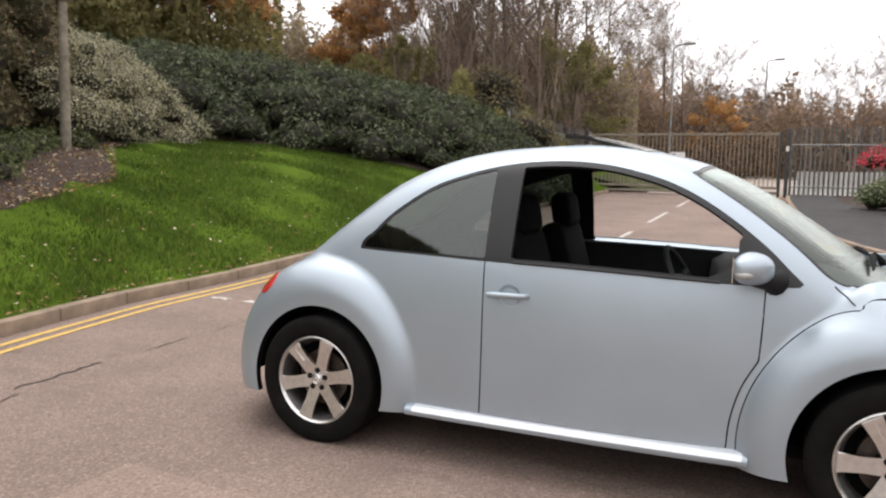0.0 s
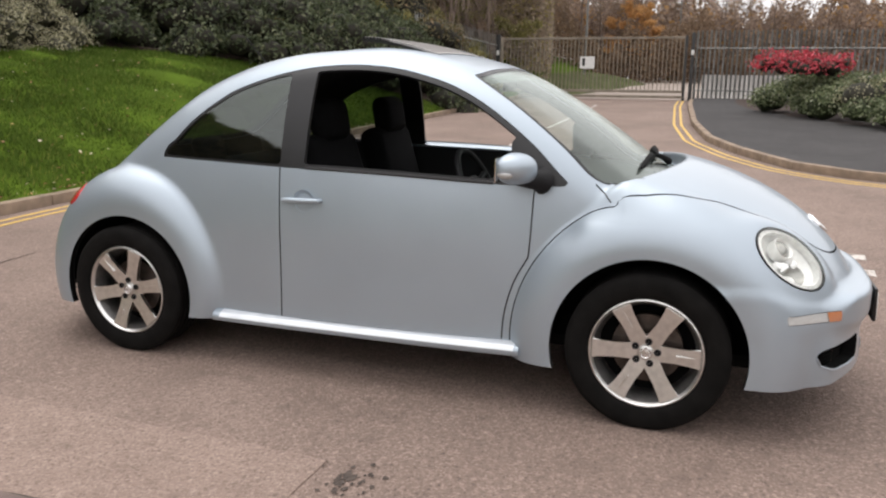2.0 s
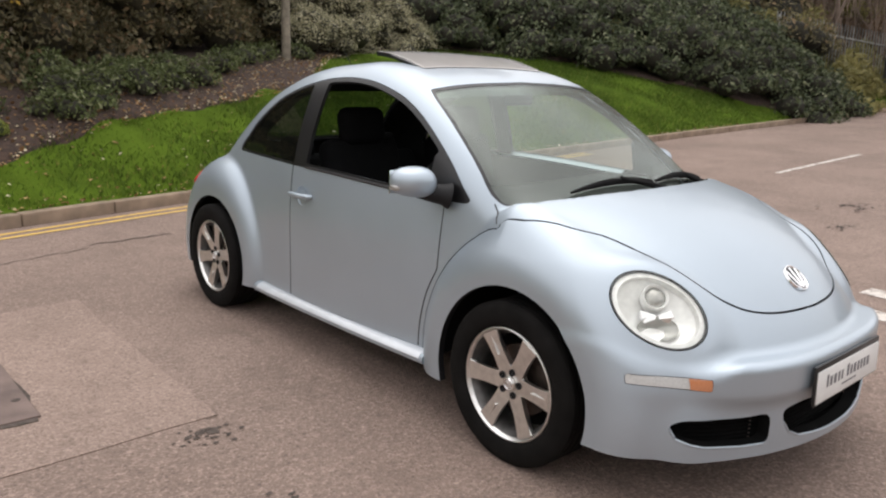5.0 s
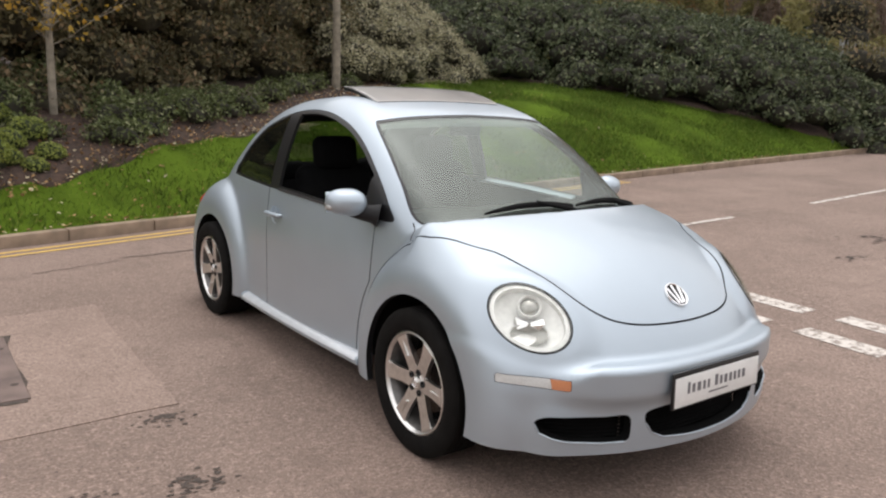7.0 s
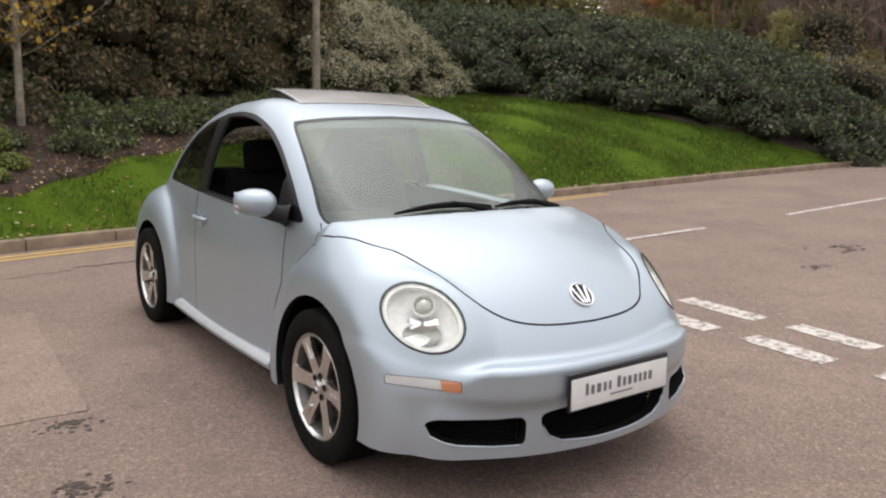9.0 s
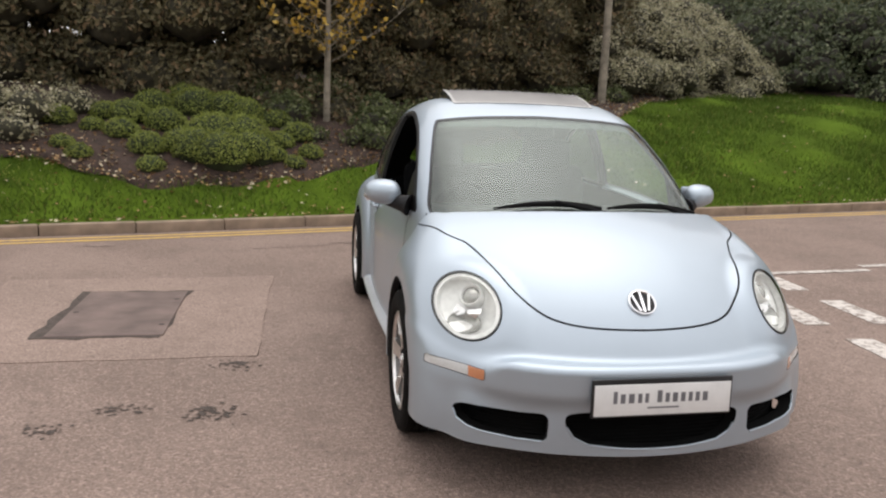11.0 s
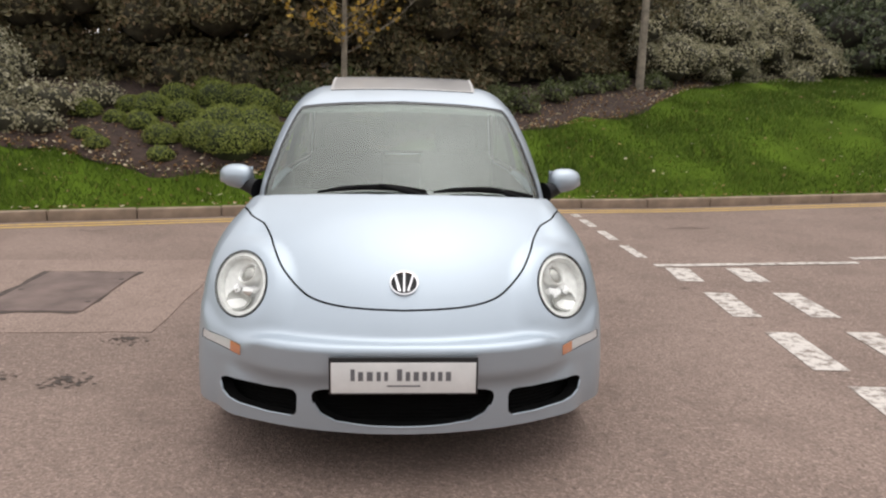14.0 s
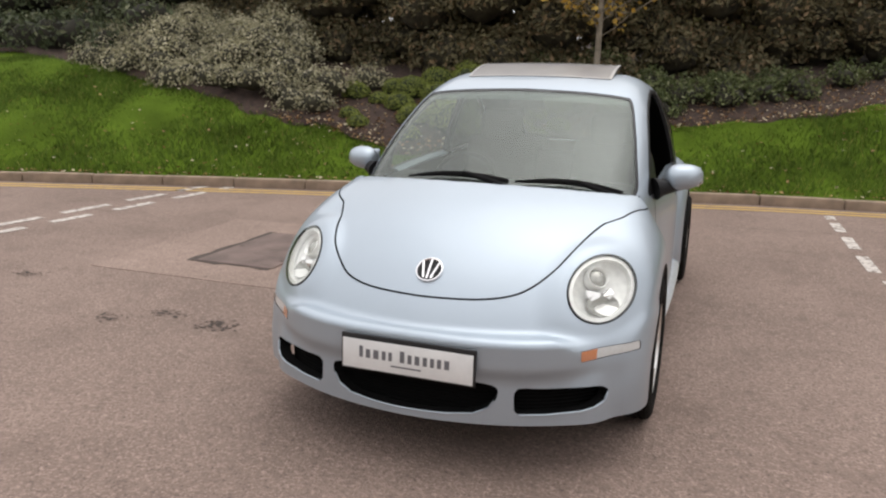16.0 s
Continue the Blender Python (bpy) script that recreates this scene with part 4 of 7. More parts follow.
def whip_tree(at, label, height, seed):
    """A slender young tree: a straight stem with many thin rising branches and scattered leaves."""
    r = np.random.default_rng(seed)
    stem = [np.array([0.02 * math.sin(3 * u), 0.015 * math.sin(2 * u), height * u]) for u in np.linspace(0, 1, 9)]
    fine, leaves = [], []
    for h in np.linspace(0.9, height * 0.93, 64):
        a = r.uniform(0, 2 * math.pi)
        d = np.array([math.cos(a), math.sin(a), r.uniform(0.25, 0.8)])
        ln = r.uniform(0.55, 1.25) * (1.15 - 0.6 * h / height)
        base = np.array([0, 0, h])
        pts = [base + d * ln * u + np.array([0, 0, 0.18 * ln * u * u]) + r.normal(size=3) * 0.015 * (u > 0) for u in np.linspace(0, 1, 6)]
        fine.append((pts, list(np.linspace(0.009, 0.003, 6)), 2))
        for p in pts[1:]:
            for _ in range(2):
                e = d * 0.5 + r.normal(size=3) * 0.6 + np.array([0, 0, 0.25])
                e /= np.linalg.norm(e)
                l2 = ln * r.uniform(0.12, 0.32)
                fine.append(([p, p + e * l2 * 0.5, p + e * l2], [0.0045, 0.0035, 0.0025], 2))
                for u in (0.3, 0.5, 0.75, 1.0):
                    if r.random() < (0.62 + 0.35 * math.sin(2 * a + h)) * (1.7 - np.linalg.norm(p[:2])):
                        leaves.append(p + e * l2 * u + r.normal(size=3) * 0.03)
    ob = tagged(new("young_tree"), label, "tree")
    ob.matrix_world = Matrix.Translation(at)
    new("trunk", limbs_mesh("trunk", [(stem, list(np.linspace(0.052, 0.012, 9)), 0)], LV["bark"], 12)).parent = ob
    new("branch_work", limbs_mesh("branch_work", fine, LV["bark"], 8)).parent = ob
    P = np.array(leaves)
    new("crown", leaf_mesh("crown", P, r.normal(size=P.shape), 0.074, LV["yellow"], r, 1.0, 0.8)).parent = ob
    return ob


whip_tree((-0.84, 7.02, bz(-0.84, 7.02)), "young slender tree with a few yellow leaves on bare branches", 4.4, 4)


def vase_tree(at, label, trunk, reach, seed):
    """A clean pale trunk that parts into limbs which arch out and then up."""
    r = np.random.default_rng(seed)
    limbs = [([np.array([0.015 * math.sin(2 * u), 0, trunk * u]) for u in np.linspace(0, 1, 7)], list(np.linspace(0.085, 0.062, 7)), 0)]
    for k in range(6):
        a = 2 * math.pi * (k + 0.3 * r.random()) / 6
        out = np.array([math.cos(a), math.sin(a), 0])
        ln = reach * r.uniform(0.7, 1.15)
        pts = [np.array([0, 0, trunk - 0.12]) + out * ln * (0.75 * u + 0.25 * u * u) + np.array([0, 0, ln * (0.16 * u + 1.25 * u**2.4)]) + r.normal(size=3) * 0.02 for u in np.linspace(0, 1, 8)]
        limbs.append((pts, list(np.linspace(0.036, 0.008, 8)), 1))
        for m in range(5):
            q = pts[2 + m]
            d = out * 0.4 + r.normal(size=3) * 0.5 + np.array([0, 0, 0.7])
            d /= np.linalg.norm(d)
            l2 = reach * r.uniform(0.3, 0.6)
            limbs.append(([q + d * l2 * u + np.array([0, 0, 0.2 * l2 * u * u]) for u in np.linspace(0, 1, 5)], list(np.linspace(0.012, 0.004, 5)), 2))
    ob = tagged(new("young_tree"), label, "tree")
    ob.matrix_world = Matrix.Translation(at)
    for nm, sel in (("trunk", 0), ("limb", 1), ("twigs", 2)):
        if sel == 1:
            for q in limbs:
                if q[2] == 1:
                    new("limb", limbs_mesh("limb", [q], LV["bark"], 10)).parent = ob
        else:
            new(nm, limbs_mesh(nm, [q for q in limbs if q[2] == sel], LV["bark"], 12)).parent = ob
    return ob


vase_tree((4.46, 9.55, bz(4.46, 9.55)), "slim bare tree with a straight pale trunk", 2.45, 1.2, 9)
tree("young_tree", (-5.6, 8.4, bz(-5.6, 8.4)), "thin leaning bare tree in the shrubs", 12, 4.2, 0.6, 0.045, 0.5, 3, 3, (-0.16, 0), LV["bark_dark"])
# autumn woods behind
eye0 = np.array([-3.9, -0.86])


def far(az, dist):
    a = math.radians(az)
    return float(eye0[0] + dist * math.cos(a)), float(eye0[1] + dist * math.sin(a))


src = {}
src["bare"] = [tree("bare_tree", (0, 0, 0), "leafless brown woodland tree", 100 + k, 9.5 + k, 0.5, 0.10, 0.10, 4, 5, bark=LV["bark_dark"], twig=LV["twig"], leaf=LV["brown"], leaf_size=0.085, per=2, level_leaf=4, share=0.5, group="woodland trees", thin=0.014) for k in range(3)]
src["orange"] = [tree("autumn_tree", (0, 0, 0), "autumn tree with orange-brown leaves", 120 + k, 9.5, 0.6, 0.11, 0.15, 4, 4, bark=LV["bark_dark"], twig=LV["twig"], leaf=LV["orange"], leaf_size=0.24, per=5, level_leaf=3, share=0.95, group="woodland trees", thin=0.012) for k in range(2)]
src["olive"] = [tree("autumn_tree", (0, 0, 0), "half-bare tree with olive leaves", 140, 8.0, 0.6, 0.14, 0.15, 4, 4, bark=LV["bark_dark"], twig=LV["twig"], leaf=LV["olive"], leaf_size=0.19, per=4, level_leaf=3, share=0.9, group="woodland trees")]
used = set()
rt = random.Random(17)
PLAN = [("orange", 48, 30, 1.00), ("orange", 45.0, 33, 1.10), ("orange", 43.5, 31, 0.80), ("olive", 48, 28, 0.90), ("olive", 53, 27, 0.90), ("orange", 31.2, 36, 0.52), ("orange", 29.6, 38, 0.58), ("olive", 30, 27, 0.28), ("olive", 27.5, 29, 0.34),
        ("bare", 24.0, 31, 1.00), ("bare", 22.8, 33, 1.10), ("bare", 21.5, 30, 0.98), ("bare", 20, 34, 1.10), ("bare", 18.2, 31, 0.94), ("bare", 16.5, 36, 1.06), ("bare", 14.8, 40, 0.80), ("bare", 13, 44, 0.72), ("bare", 11.5, 48, 0.66),
        ("bare", 23.6, 38, 1.02), ("bare", 19, 41, 1.10), ("olive", 15.5, 32, 0.47), ("orange", 6, 55, 0.40), ("bare", 9.5, 52, 0.68), ("bare", 8, 56, 0.68), ("bare", 6.8, 60, 0.65), ("bare", 5, 58, 0.61), ("bare", 3.5, 62, 0.50),
        ("bare", 2, 62, 0.58), ("bare", 0.2, 60, 0.54), ("bare", -1.8, 64, 0.61), ("bare", -4, 58, 0.65), ("bare", -7, 60, 0.72), ("bare", -11, 62, 0.72), ("bare", 58, 30, 1.00), ("olive", 70, 28, 1.00), ("bare", 84, 28, 1.00)]
for kind_, az, dist, sc in PLAN:
    s0 = rt.choice(src[kind_])
    x, y = far(az + rt.uniform(-0.5, 0.5), dist)
    z = bz(x, y) if y > 6 else float(road_z(np.array(min(x, 60.0))))
    m = pose(x, y, z - 0.05, 0, 0, rt.uniform(0, 360)) @ Matrix.Diagonal((sc * rt.uniform(0.9, 1.1), sc, sc, 1))
    if s0.name not in used:
        used.add(s0.name)
        s0.matrix_world = m
    else:
        c = copy_thing(s0, m)
        c.scale = m.to_scale()
# undergrowth below the woods, and woods all round at a distance
rw = np.random.default_rng(31)


def thicket(name, n, az, dist, height, leaf, mat, label, seed):
    r = np.random.default_rng(seed)
    a = np.radians(r.uniform(*az, n))
    d = r.uniform(*dist, n)
    x, y = eye0[0] + d * np.cos(a), eye0[1] + d * np.sin(a)
    top = height * (0.65 + 0.35 * np.sin(a * 23 + 1.3) * np.sin(a * 57) + 0.12 * np.sin(a * 140))
    top = top * np.clip(np.minimum(np.degrees(a) - az[0], az[1] - np.degrees(a)) / 3.0, 0.12, 1)
    z = np.where(y > 6, bank_z(np.clip(x, -55, 55), y), road_z(np.minimum(x, 60.0))) + top * r.random(n) ** 0.7
    P = np.stack([x, y, z], 1)
    ob = new(name, leaf_mesh(name, P, r.normal(size=P.shape), leaf, mat, r, 1.0, 0.6))
    return tagged(ob, label, "trees", kind="stuff")


def wood_edge(name, n, az, dist, leaf, mat, label, seed, fill=1.0):
    """Massed foliage of a wood's edge, its top following the skyline."""
    r = np.random.default_rng(seed)
    deg = r.uniform(*az, n)
    a = np.radians(deg)
    d = r.uniform(*dist, n)
    sky = np.interp(deg, [-12, -4.6, -0.8, 2.7, 6.4, 11, 15, 17, 26, 28, 32, 34, 37, 43, 50, 62], [6.8, 6.2, 6.0, 6.6, 7.4, 9.2, 11.8, 13, 13, 12, 12, 12.3, 13.6, 14, 14, 12])
    clump = 0.80 + 0.13 * np.sin(deg * 3.1 + 0.6) * np.sin(deg * 1.37) + 0.09 * np.sin(deg * 9.7 + d) + 0.07 * r.normal(size=n)
    x, y = eye0[0] + d * np.cos(a), eye0[1] + d * np.sin(a)
    g = np.where(y > 6, bank_z(np.clip(x, -55, 55), y), road_z(np.minimum(x, 60.0)))
    top = np.maximum(1.34 + d * np.tan(np.radians(sky * clump * fill)), g + 0.5)
    P = np.stack([x, y, g + (top - g) * r.random(n) ** 0.85], 1)
    ob = new(name, leaf_mesh(name, P, r.normal(size=P.shape), leaf, mat, r, 1.0, 0.6))
    return tagged(ob, label, "trees", kind="stuff")


wood_edge("olive_trees", 70000, (37, 90), (26, 31), 0.215, LV["olive"], "massed half-bare olive trees behind the hedge", 36, 0.95)
wood_edge("brown_woods", 76000, (11, 38.5), (36, 46), 0.22, LV["woods"], "dense grey-brown leafless woods beyond the fence", 37, 0.92)
wood_edge("far_brown_woods", 42000, (-14, 12.5), (58, 72), 0.34, LV["rust"], "distant russet woods beyond the yard", 38, 0.92)
thicket("undergrowth", 26000, (14, 60), (25, 31), 2.6, 0.22, LV["olive"], "tangled olive undergrowth behind the hedge", 32)
thicket("brown_undergrowth", 32000, (14.5, 32), (33, 48), 5.5, 0.24, LV["brown"], "brown autumn undergrowth beyond the fence", 33)
thicket("russet_undergrowth", 14000, (-4, 14.5), (50, 60), 4.6, 0.28, LV["brown"], "brown undergrowth at the far side of the yard", 40)
n = 1300
a = np.radians(rw.uniform(14.5, 30, n))
d = rw.uniform(28, 46, n)
x, y = eye0[0] + d * np.cos(a), eye0[1] + d * np.sin(a)
h = rw.uniform(1.5, 6.5, n) * np.clip(0.45 + 0.035 * (np.degrees(a) - 8), 0.4, 1.1)
z = np.where(y > 6, bank_z(x, y), road_z(x))
lo = np.stack([x, y, z + rw.uniform(0, 2.5, n)], 1)
hi = lo + np.stack([rw.normal(size=n) * 0.22 * h, rw.normal(size=n) * 0.22 * h, h], 1)
wd = np.stack([np.sin(a), -np.cos(a), np.zeros(n)], 1) * rw.uniform(0.005, 0.014, n)[:, None]
V = np.stack([lo - wd, lo + wd, hi + wd * 0.3, hi - wd * 0.3], 1)
stems = new("bare_saplings", fast_mesh("bare_saplings", V.reshape(-1, 3), np.arange(n * 4).reshape(-1, 4), LV["twig"], smooth=False))
tagged(stems, "thicket of bare brown saplings beyond the fence", "trees", kind="stuff")
thicket("far_woods", 30000, (-60, 130), (70, 86), 8.5, 0.66, LV["brown"], "distant brown autumn woods", 34)
# never in view: added to close the horizon and fill reflections
thicket("unseen_far_woods", 20000, (130, 300), (48, 60), 8.0, 0.72, LV["olive"], "unseen woods added to close the horizon behind the camera", 35)
# out of view: added so the car's front mirrors dark trees, not sky
thicket("unseen_tree_belt", 22000, (222, 318), (24, 31), 9.0, 0.62, LV["dark"], "unseen dark tree belt, added to darken the car's front", 39)

# ---- lawn, litter ----
rg = np.random.default_rng(51)
n = 250000
x = rg.uniform(-11, 18, n)
k0, k1 = along(KERB, x) + 0.16, along(BED, x) + 0.12
keep = rg.random(n) < (k1 - k0) / 6.3
x, k0, k1 = x[keep], k0[keep], k1[keep]
y = k0 + (k1 - k0) * rg.random(len(x))
z = bank_z(x, y) - 0.03
h = rg.uniform(0.035, 0.085, len(x)) * (1 + 0.3 * np.sin(x * 2.1) * np.sin(y * 1.7))
a = rg.uniform(0, 2 * math.pi, len(x))
w = rg.uniform(0.004, 0.008, len(x))
B0 = np.stack([x, y, z], 1)
side = np.stack([np.cos(a), np.sin(a), np.zeros_like(a)], 1) * w[:, None]
tip = np.stack([rg.normal(size=len(x)) * 0.35 * h, rg.normal(size=len(x)) * 0.35 * h, h], 1)
V = np.stack([B0 - side, B0 + side, B0 + tip * 0.6 + side * 0.7, B0 + tip + rg.normal(size=tip.shape) * 0.006], 1)
lawn = new("grass", fast_mesh("grass", V.reshape(-1, 3), np.arange(len(x) * 4).reshape(-1, 4), LV["grass"], smooth=False))
tagged(lawn, "short green lawn grass on the bank", "grass", kind="stuff")
n = 3200
x = np.concatenate([rg.uniform(-9, 10, 500), rg.uniform(-5, 6, 2700)])
d = np.concatenate([rg.uniform(0.05, 1.0, 500) ** 1.5, np.zeros(2700)])
y = np.where(np.arange(n) < 500, along(KERB, x) + 0.15 + d * (along(BED, x) - along(KERB, x)), along(BED, x) - 0.1 + 1.3 * rg.random(n) ** 1.4)
P = np.stack([x, y, bank_z(x, y) + np.where(np.arange(n) < 500, 0.035, 0.058)], 1)
k_ = 900
xk = rg.uniform(-10, 14, k_)
P = np.concatenate([P, np.stack([xk, along(KERB, xk) + 0.14 + np.abs(rg.normal(size=k_)) * 0.07, road_z(xk) + 0.125 + 0.02 * rg.random(k_)], 1)])
n += k_
lit = new("fallen_leaves", leaf_mesh("fallen_leaves", P, np.tile((0, 0, 1.0), (n, 1)), 0.045, LV["litter"], rg, 0.35, 0.8))
tagged(lit, "fallen yellow-brown leaves on the grass and mulch", "leaves", kind="stuff")

# ---- gate, fences, lamp posts ----
GX = 24.5
gz0 = float(road_z(np.array(GX)))


def pale_mesh(h, w=0.065):
    bm = bmesh.new()
    prof = [(-w / 2, 0), (-w / 4, 0.012), (0, 0.018), (w / 4, 0.012), (w / 2, 0)]
    a = [bm.verts.new((x, u, 0)) for u, x in prof]
    b = [bm.verts.new((x, u, h - (0.05 if abs(u) > 0.02 else 0.0))) for u, x in prof]
    for i in range(4):
        bm.faces.new((a[i], a[i + 1], b[i + 1], b[i]))
    bmesh.ops.solidify(bm, geom=bm.faces[:], thickness=0.004)
    return mesh_of("pale", bm, G_["steel"], smooth=False)


def fence(label, a, b, za, zb, h=2.15, gap=0.145):
    ob = tagged(new("palisade_fence"), label, "fence")
    ob.matrix_world = Matrix.Translation((a[0], a[1], za))
    L = math.hypot(b[0] - a[0], b[1] - a[1])
    ang = math.degrees(math.atan2(b[1] - a[1], b[0] - a[0]))
    me = pale_mesh(h)
    n = int(L / gap)
    for k in range(n + 1):
        u = k / n
        p = new("pale", me)
        p.parent = ob
        p.matrix_world = pose(a[0] + (b[0] - a[0]) * u, a[1] + (b[1] - a[1]) * u, za + (zb - za) * u, 0, 0, ang + 90 if ang < 0 else ang - 90)
    for hh in (0.35, 1.75):
        bm = bmesh.new()
        bm_tube(bm, [(a[0], a[1], za + hh), (b[0], b[1], zb + hh)], 0.025, 6)
        part("rail", bm, G_["steel"], ob).matrix_world = Matrix.Identity(4)
    for u in np.linspace(0, 1, max(2, int(L / 2.75) + 1)):
        bm = bmesh.new()
        x, y, z = a[0] + (b[0] - a[0]) * u, a[1] + (b[1] - a[1]) * u, za + (zb - za) * u
        bm_box(bm, (x + 0.03, y - 0.04, z - 0.1), (x + 0.11, y + 0.04, z + h - 0.1), 0.004, 1)
        part("post", bm, G_["steel"], ob).matrix_world = Matrix.Identity(4)
    return ob


fence("grey galvanised palisade fence beside the gate", (GX, -0.55), (GX - 0.6, -16), gz0 + 0.02, gz0 - 0.05, 2.35)
wall = tagged(new("concrete_barrier"), "low pale concrete barrier behind the palisade fence", "barrier")
wall.matrix_world = Matrix.Translation((GX + 1.2, -3.2, gz0))
for k in range(5):
    bm = bmesh.new()
    bm_prism(bm, [(-0.26, 0), (-0.26, 0.12), (-0.10, 0.30), (-0.08, 0.92), (0.08, 0.92), (0.10, 0.30), (0.26, 0.12), (0.26, 0)], 0, 1.19, m=Matrix(((1, 0, 0, GX + 1.2), (0, 0, -1, -0.75 - 1.2 * k), (0, 1, 0, gz0 - 0.02), (0, 0, 0, 1))))
    part("barrier_block", bm, G_["sign_grey"], wall).matrix_world = Matrix.Identity(4)
bm = bmesh.new()
rows = []
for x in np.linspace(25.0, 44, 12):
    edge = 4.3 - 0.08 * (x - 25) + 0.2 * math.sin(x)
    rows.append([bm.verts.new((x, edge + d, float(road_z(x)) + 0.01 + 0.95 * (1 - math.exp(-d / 2.6)))) for d in np.linspace(0, 9, 10)])
for a, b in zip(rows, rows[1:]):
    for k in range(9):
        bm.faces.new((a[k], b[k], b[k + 1], a[k + 1]))
tagged(part("yard_verge", bm, G_["rough_turf"]), "green verge rising beside the yard beyond the gate", "ground", kind="structure")
fence("grey galvanised palisade fence climbing the bank", (GX, 6.5), (19.2, 7.7), gz0 + 0.15, gz0 + 0.55)
fence("grey palisade fence at the far side of the yard", (34, 14), (20.5, 9.5), gz0 + 0.9, gz0 + 1.1)
gate = tagged(new("sliding_gate"), "long weathered steel sliding gate across the road", "gate")
gate.matrix_world = Matrix.Translation((GX, 3, gz0))
y0, y1 = -0.2, 6.35
bm = bmesh.new()
bm_box(bm, (GX - 0.03, y0, gz0 + 2.10), (GX + 0.03, y1, gz0 + 2.17), 0.006, 1)
part("top_rail", bm, G_["steel_tan"], gate).matrix_world = Matrix.Identity(4)
for z in (0.08, 0.26):
    bm = bmesh.new()
    bm_box(bm, (GX - 0.05, y0, gz0 + z), (GX + 0.05, y1, gz0 + z + 0.09), 0.008, 1)
    part("bottom_rail", bm, G_["steel_tan"], gate).matrix_world = Matrix.Identity(4)
bm = bmesh.new()
bm_box(bm, (-0.014, -0.014, 0), (0.014, 0.014, 1.78), 0.003, 1)
me = mesh_of("gate_bar", bm, G_["steel_tan"])
for k in range(47):
    p = new("gate_bar", me)
    p.parent = gate
    p.matrix_world = pose(GX, y0 + 0.06 + k * (y1 - y0 - 0.12) / 46, gz0 + 0.34)
for y, w, hgt, mat in ((y0, 0.09, 2.2, "dark_steel"), (y1, 0.06, 2.2, "steel_tan")):
    bm = bmesh.new()
    bm_box(bm, (GX - 0.05, y - w / 2, gz0 - 0.02), (GX + 0.05, y + w / 2, gz0 + hgt), 0.006, 1)
    part("gate_stile", bm, G_[mat], gate).matrix_world = Matrix.Identity(4)
for y in (-0.42, 6.48):
    post = tagged(new("gate_post"), "square steel gate post", "post", "gate posts")
    post.matrix_world = Matrix.Translation((GX, y, gz0))
    bm = bmesh.new()
    bm_box(bm, (GX - 0.07, y - 0.06, gz0 - 0.05), (GX + 0.07, y + 0.06, gz0 + 2.3), 0.008, 1)
    part("column", bm, G_["dark_steel"], post).matrix_world = Matrix.Identity(4)
    bm = bmesh.new()
    bm_box(bm, (GX - 0.09, y - 0.05, gz0 + 1.55), (GX - 0.07, y + 0.05, gz0 + 1.72), 0.004, 1)
    part("lock_plate", bm, G_["sign"], post, "small white plate").matrix_world = Matrix.Identity(4)
sign = tagged(new("gate_sign"), "small white notice with a dark symbol on the gate", "sign")
sign.matrix_world = Matrix.Translation((GX - 0.05, 3.15, gz0 + 1.3))
bm = bmesh.new()
bm_box(bm, (GX - 0.055, 2.9, gz0 + 1.08), (GX - 0.045, 3.42, gz0 + 1.50), 0.002, 1)
part("board", bm, G_["sign"], sign).matrix_world = Matrix.Identity(4)
bm = bmesh.new()
bm_box(bm, (GX - 0.060, 3.24, gz0 + 1.18), (GX - 0.055, 3.34, gz0 + 1.44))
part("symbol", bm, G_["dark_steel"], sign, "dark symbol").matrix_world = Matrix.Identity(4)
for (x, y), hgt in (((40.5, 5.9), 7.45), ((56, 1.75), 8.2)):
    lp = tagged(new("street_lamp"), "tall grey steel street lamp post", "street lamp", "street lamps")
    zz = float(road_z(np.array(x)))
    lp.matrix_world = Matrix.Translation((x, y, zz))
    bm = bmesh.new()
    bm_tube(bm, [(x, y, zz), (x, y, zz + 1.2), (x, y, zz + hgt - 0.1), (x, y - 0.15, zz + hgt), (x, y - 0.6, zz + hgt + 0.05)], [0.09, 0.07, 0.045, 0.04, 0.035], 10)
    part("pole", bm, G_["steel"], lp).matrix_world = Matrix.Identity(4)
    bm = bmesh.new()
    bm_box(bm, (x - 0.12, y - 1.15, zz + hgt), (x + 0.12, y - 0.5, zz + hgt + 0.12), 0.04, 2)
    part("lantern", bm, G_["steel"], lp).matrix_world = Matrix.Identity(4)


# ---- body shape of the car: s is forward, x sideways, z up ----
def smin(a, b, k):
    h = np.clip(0.5 + 0.5 * (b - a) / k, 0, 1)
    return b * (1 - h) + a * h - k * h * (1 - h)


def smax(a, b, k):
    return -smin(-a, -b, k)


def spline(points, count=1500):
    """A smooth curve z(s) through points sorted by s, as dense samples."""
    p = np.array(points, float)
    s, z = p[:, 0], p[:, 1]
    m = np.gradient(z, s)
    t = np.linspace(s[0], s[-1], count)
    i = np.clip(np.searchsorted(s, t) - 1, 0, len(s) - 2)
    h = s[i + 1] - s[i]
    u = (t - s[i]) / h
    v = (2 * u**3 - 3 * u**2 + 1) * z[i] + (u**3 - 2 * u**2 + u) * h * m[i] + (3 * u**2 - 2 * u**3) * z[i + 1] + (u**3 - u**2) * h * m[i + 1]
    return t, v


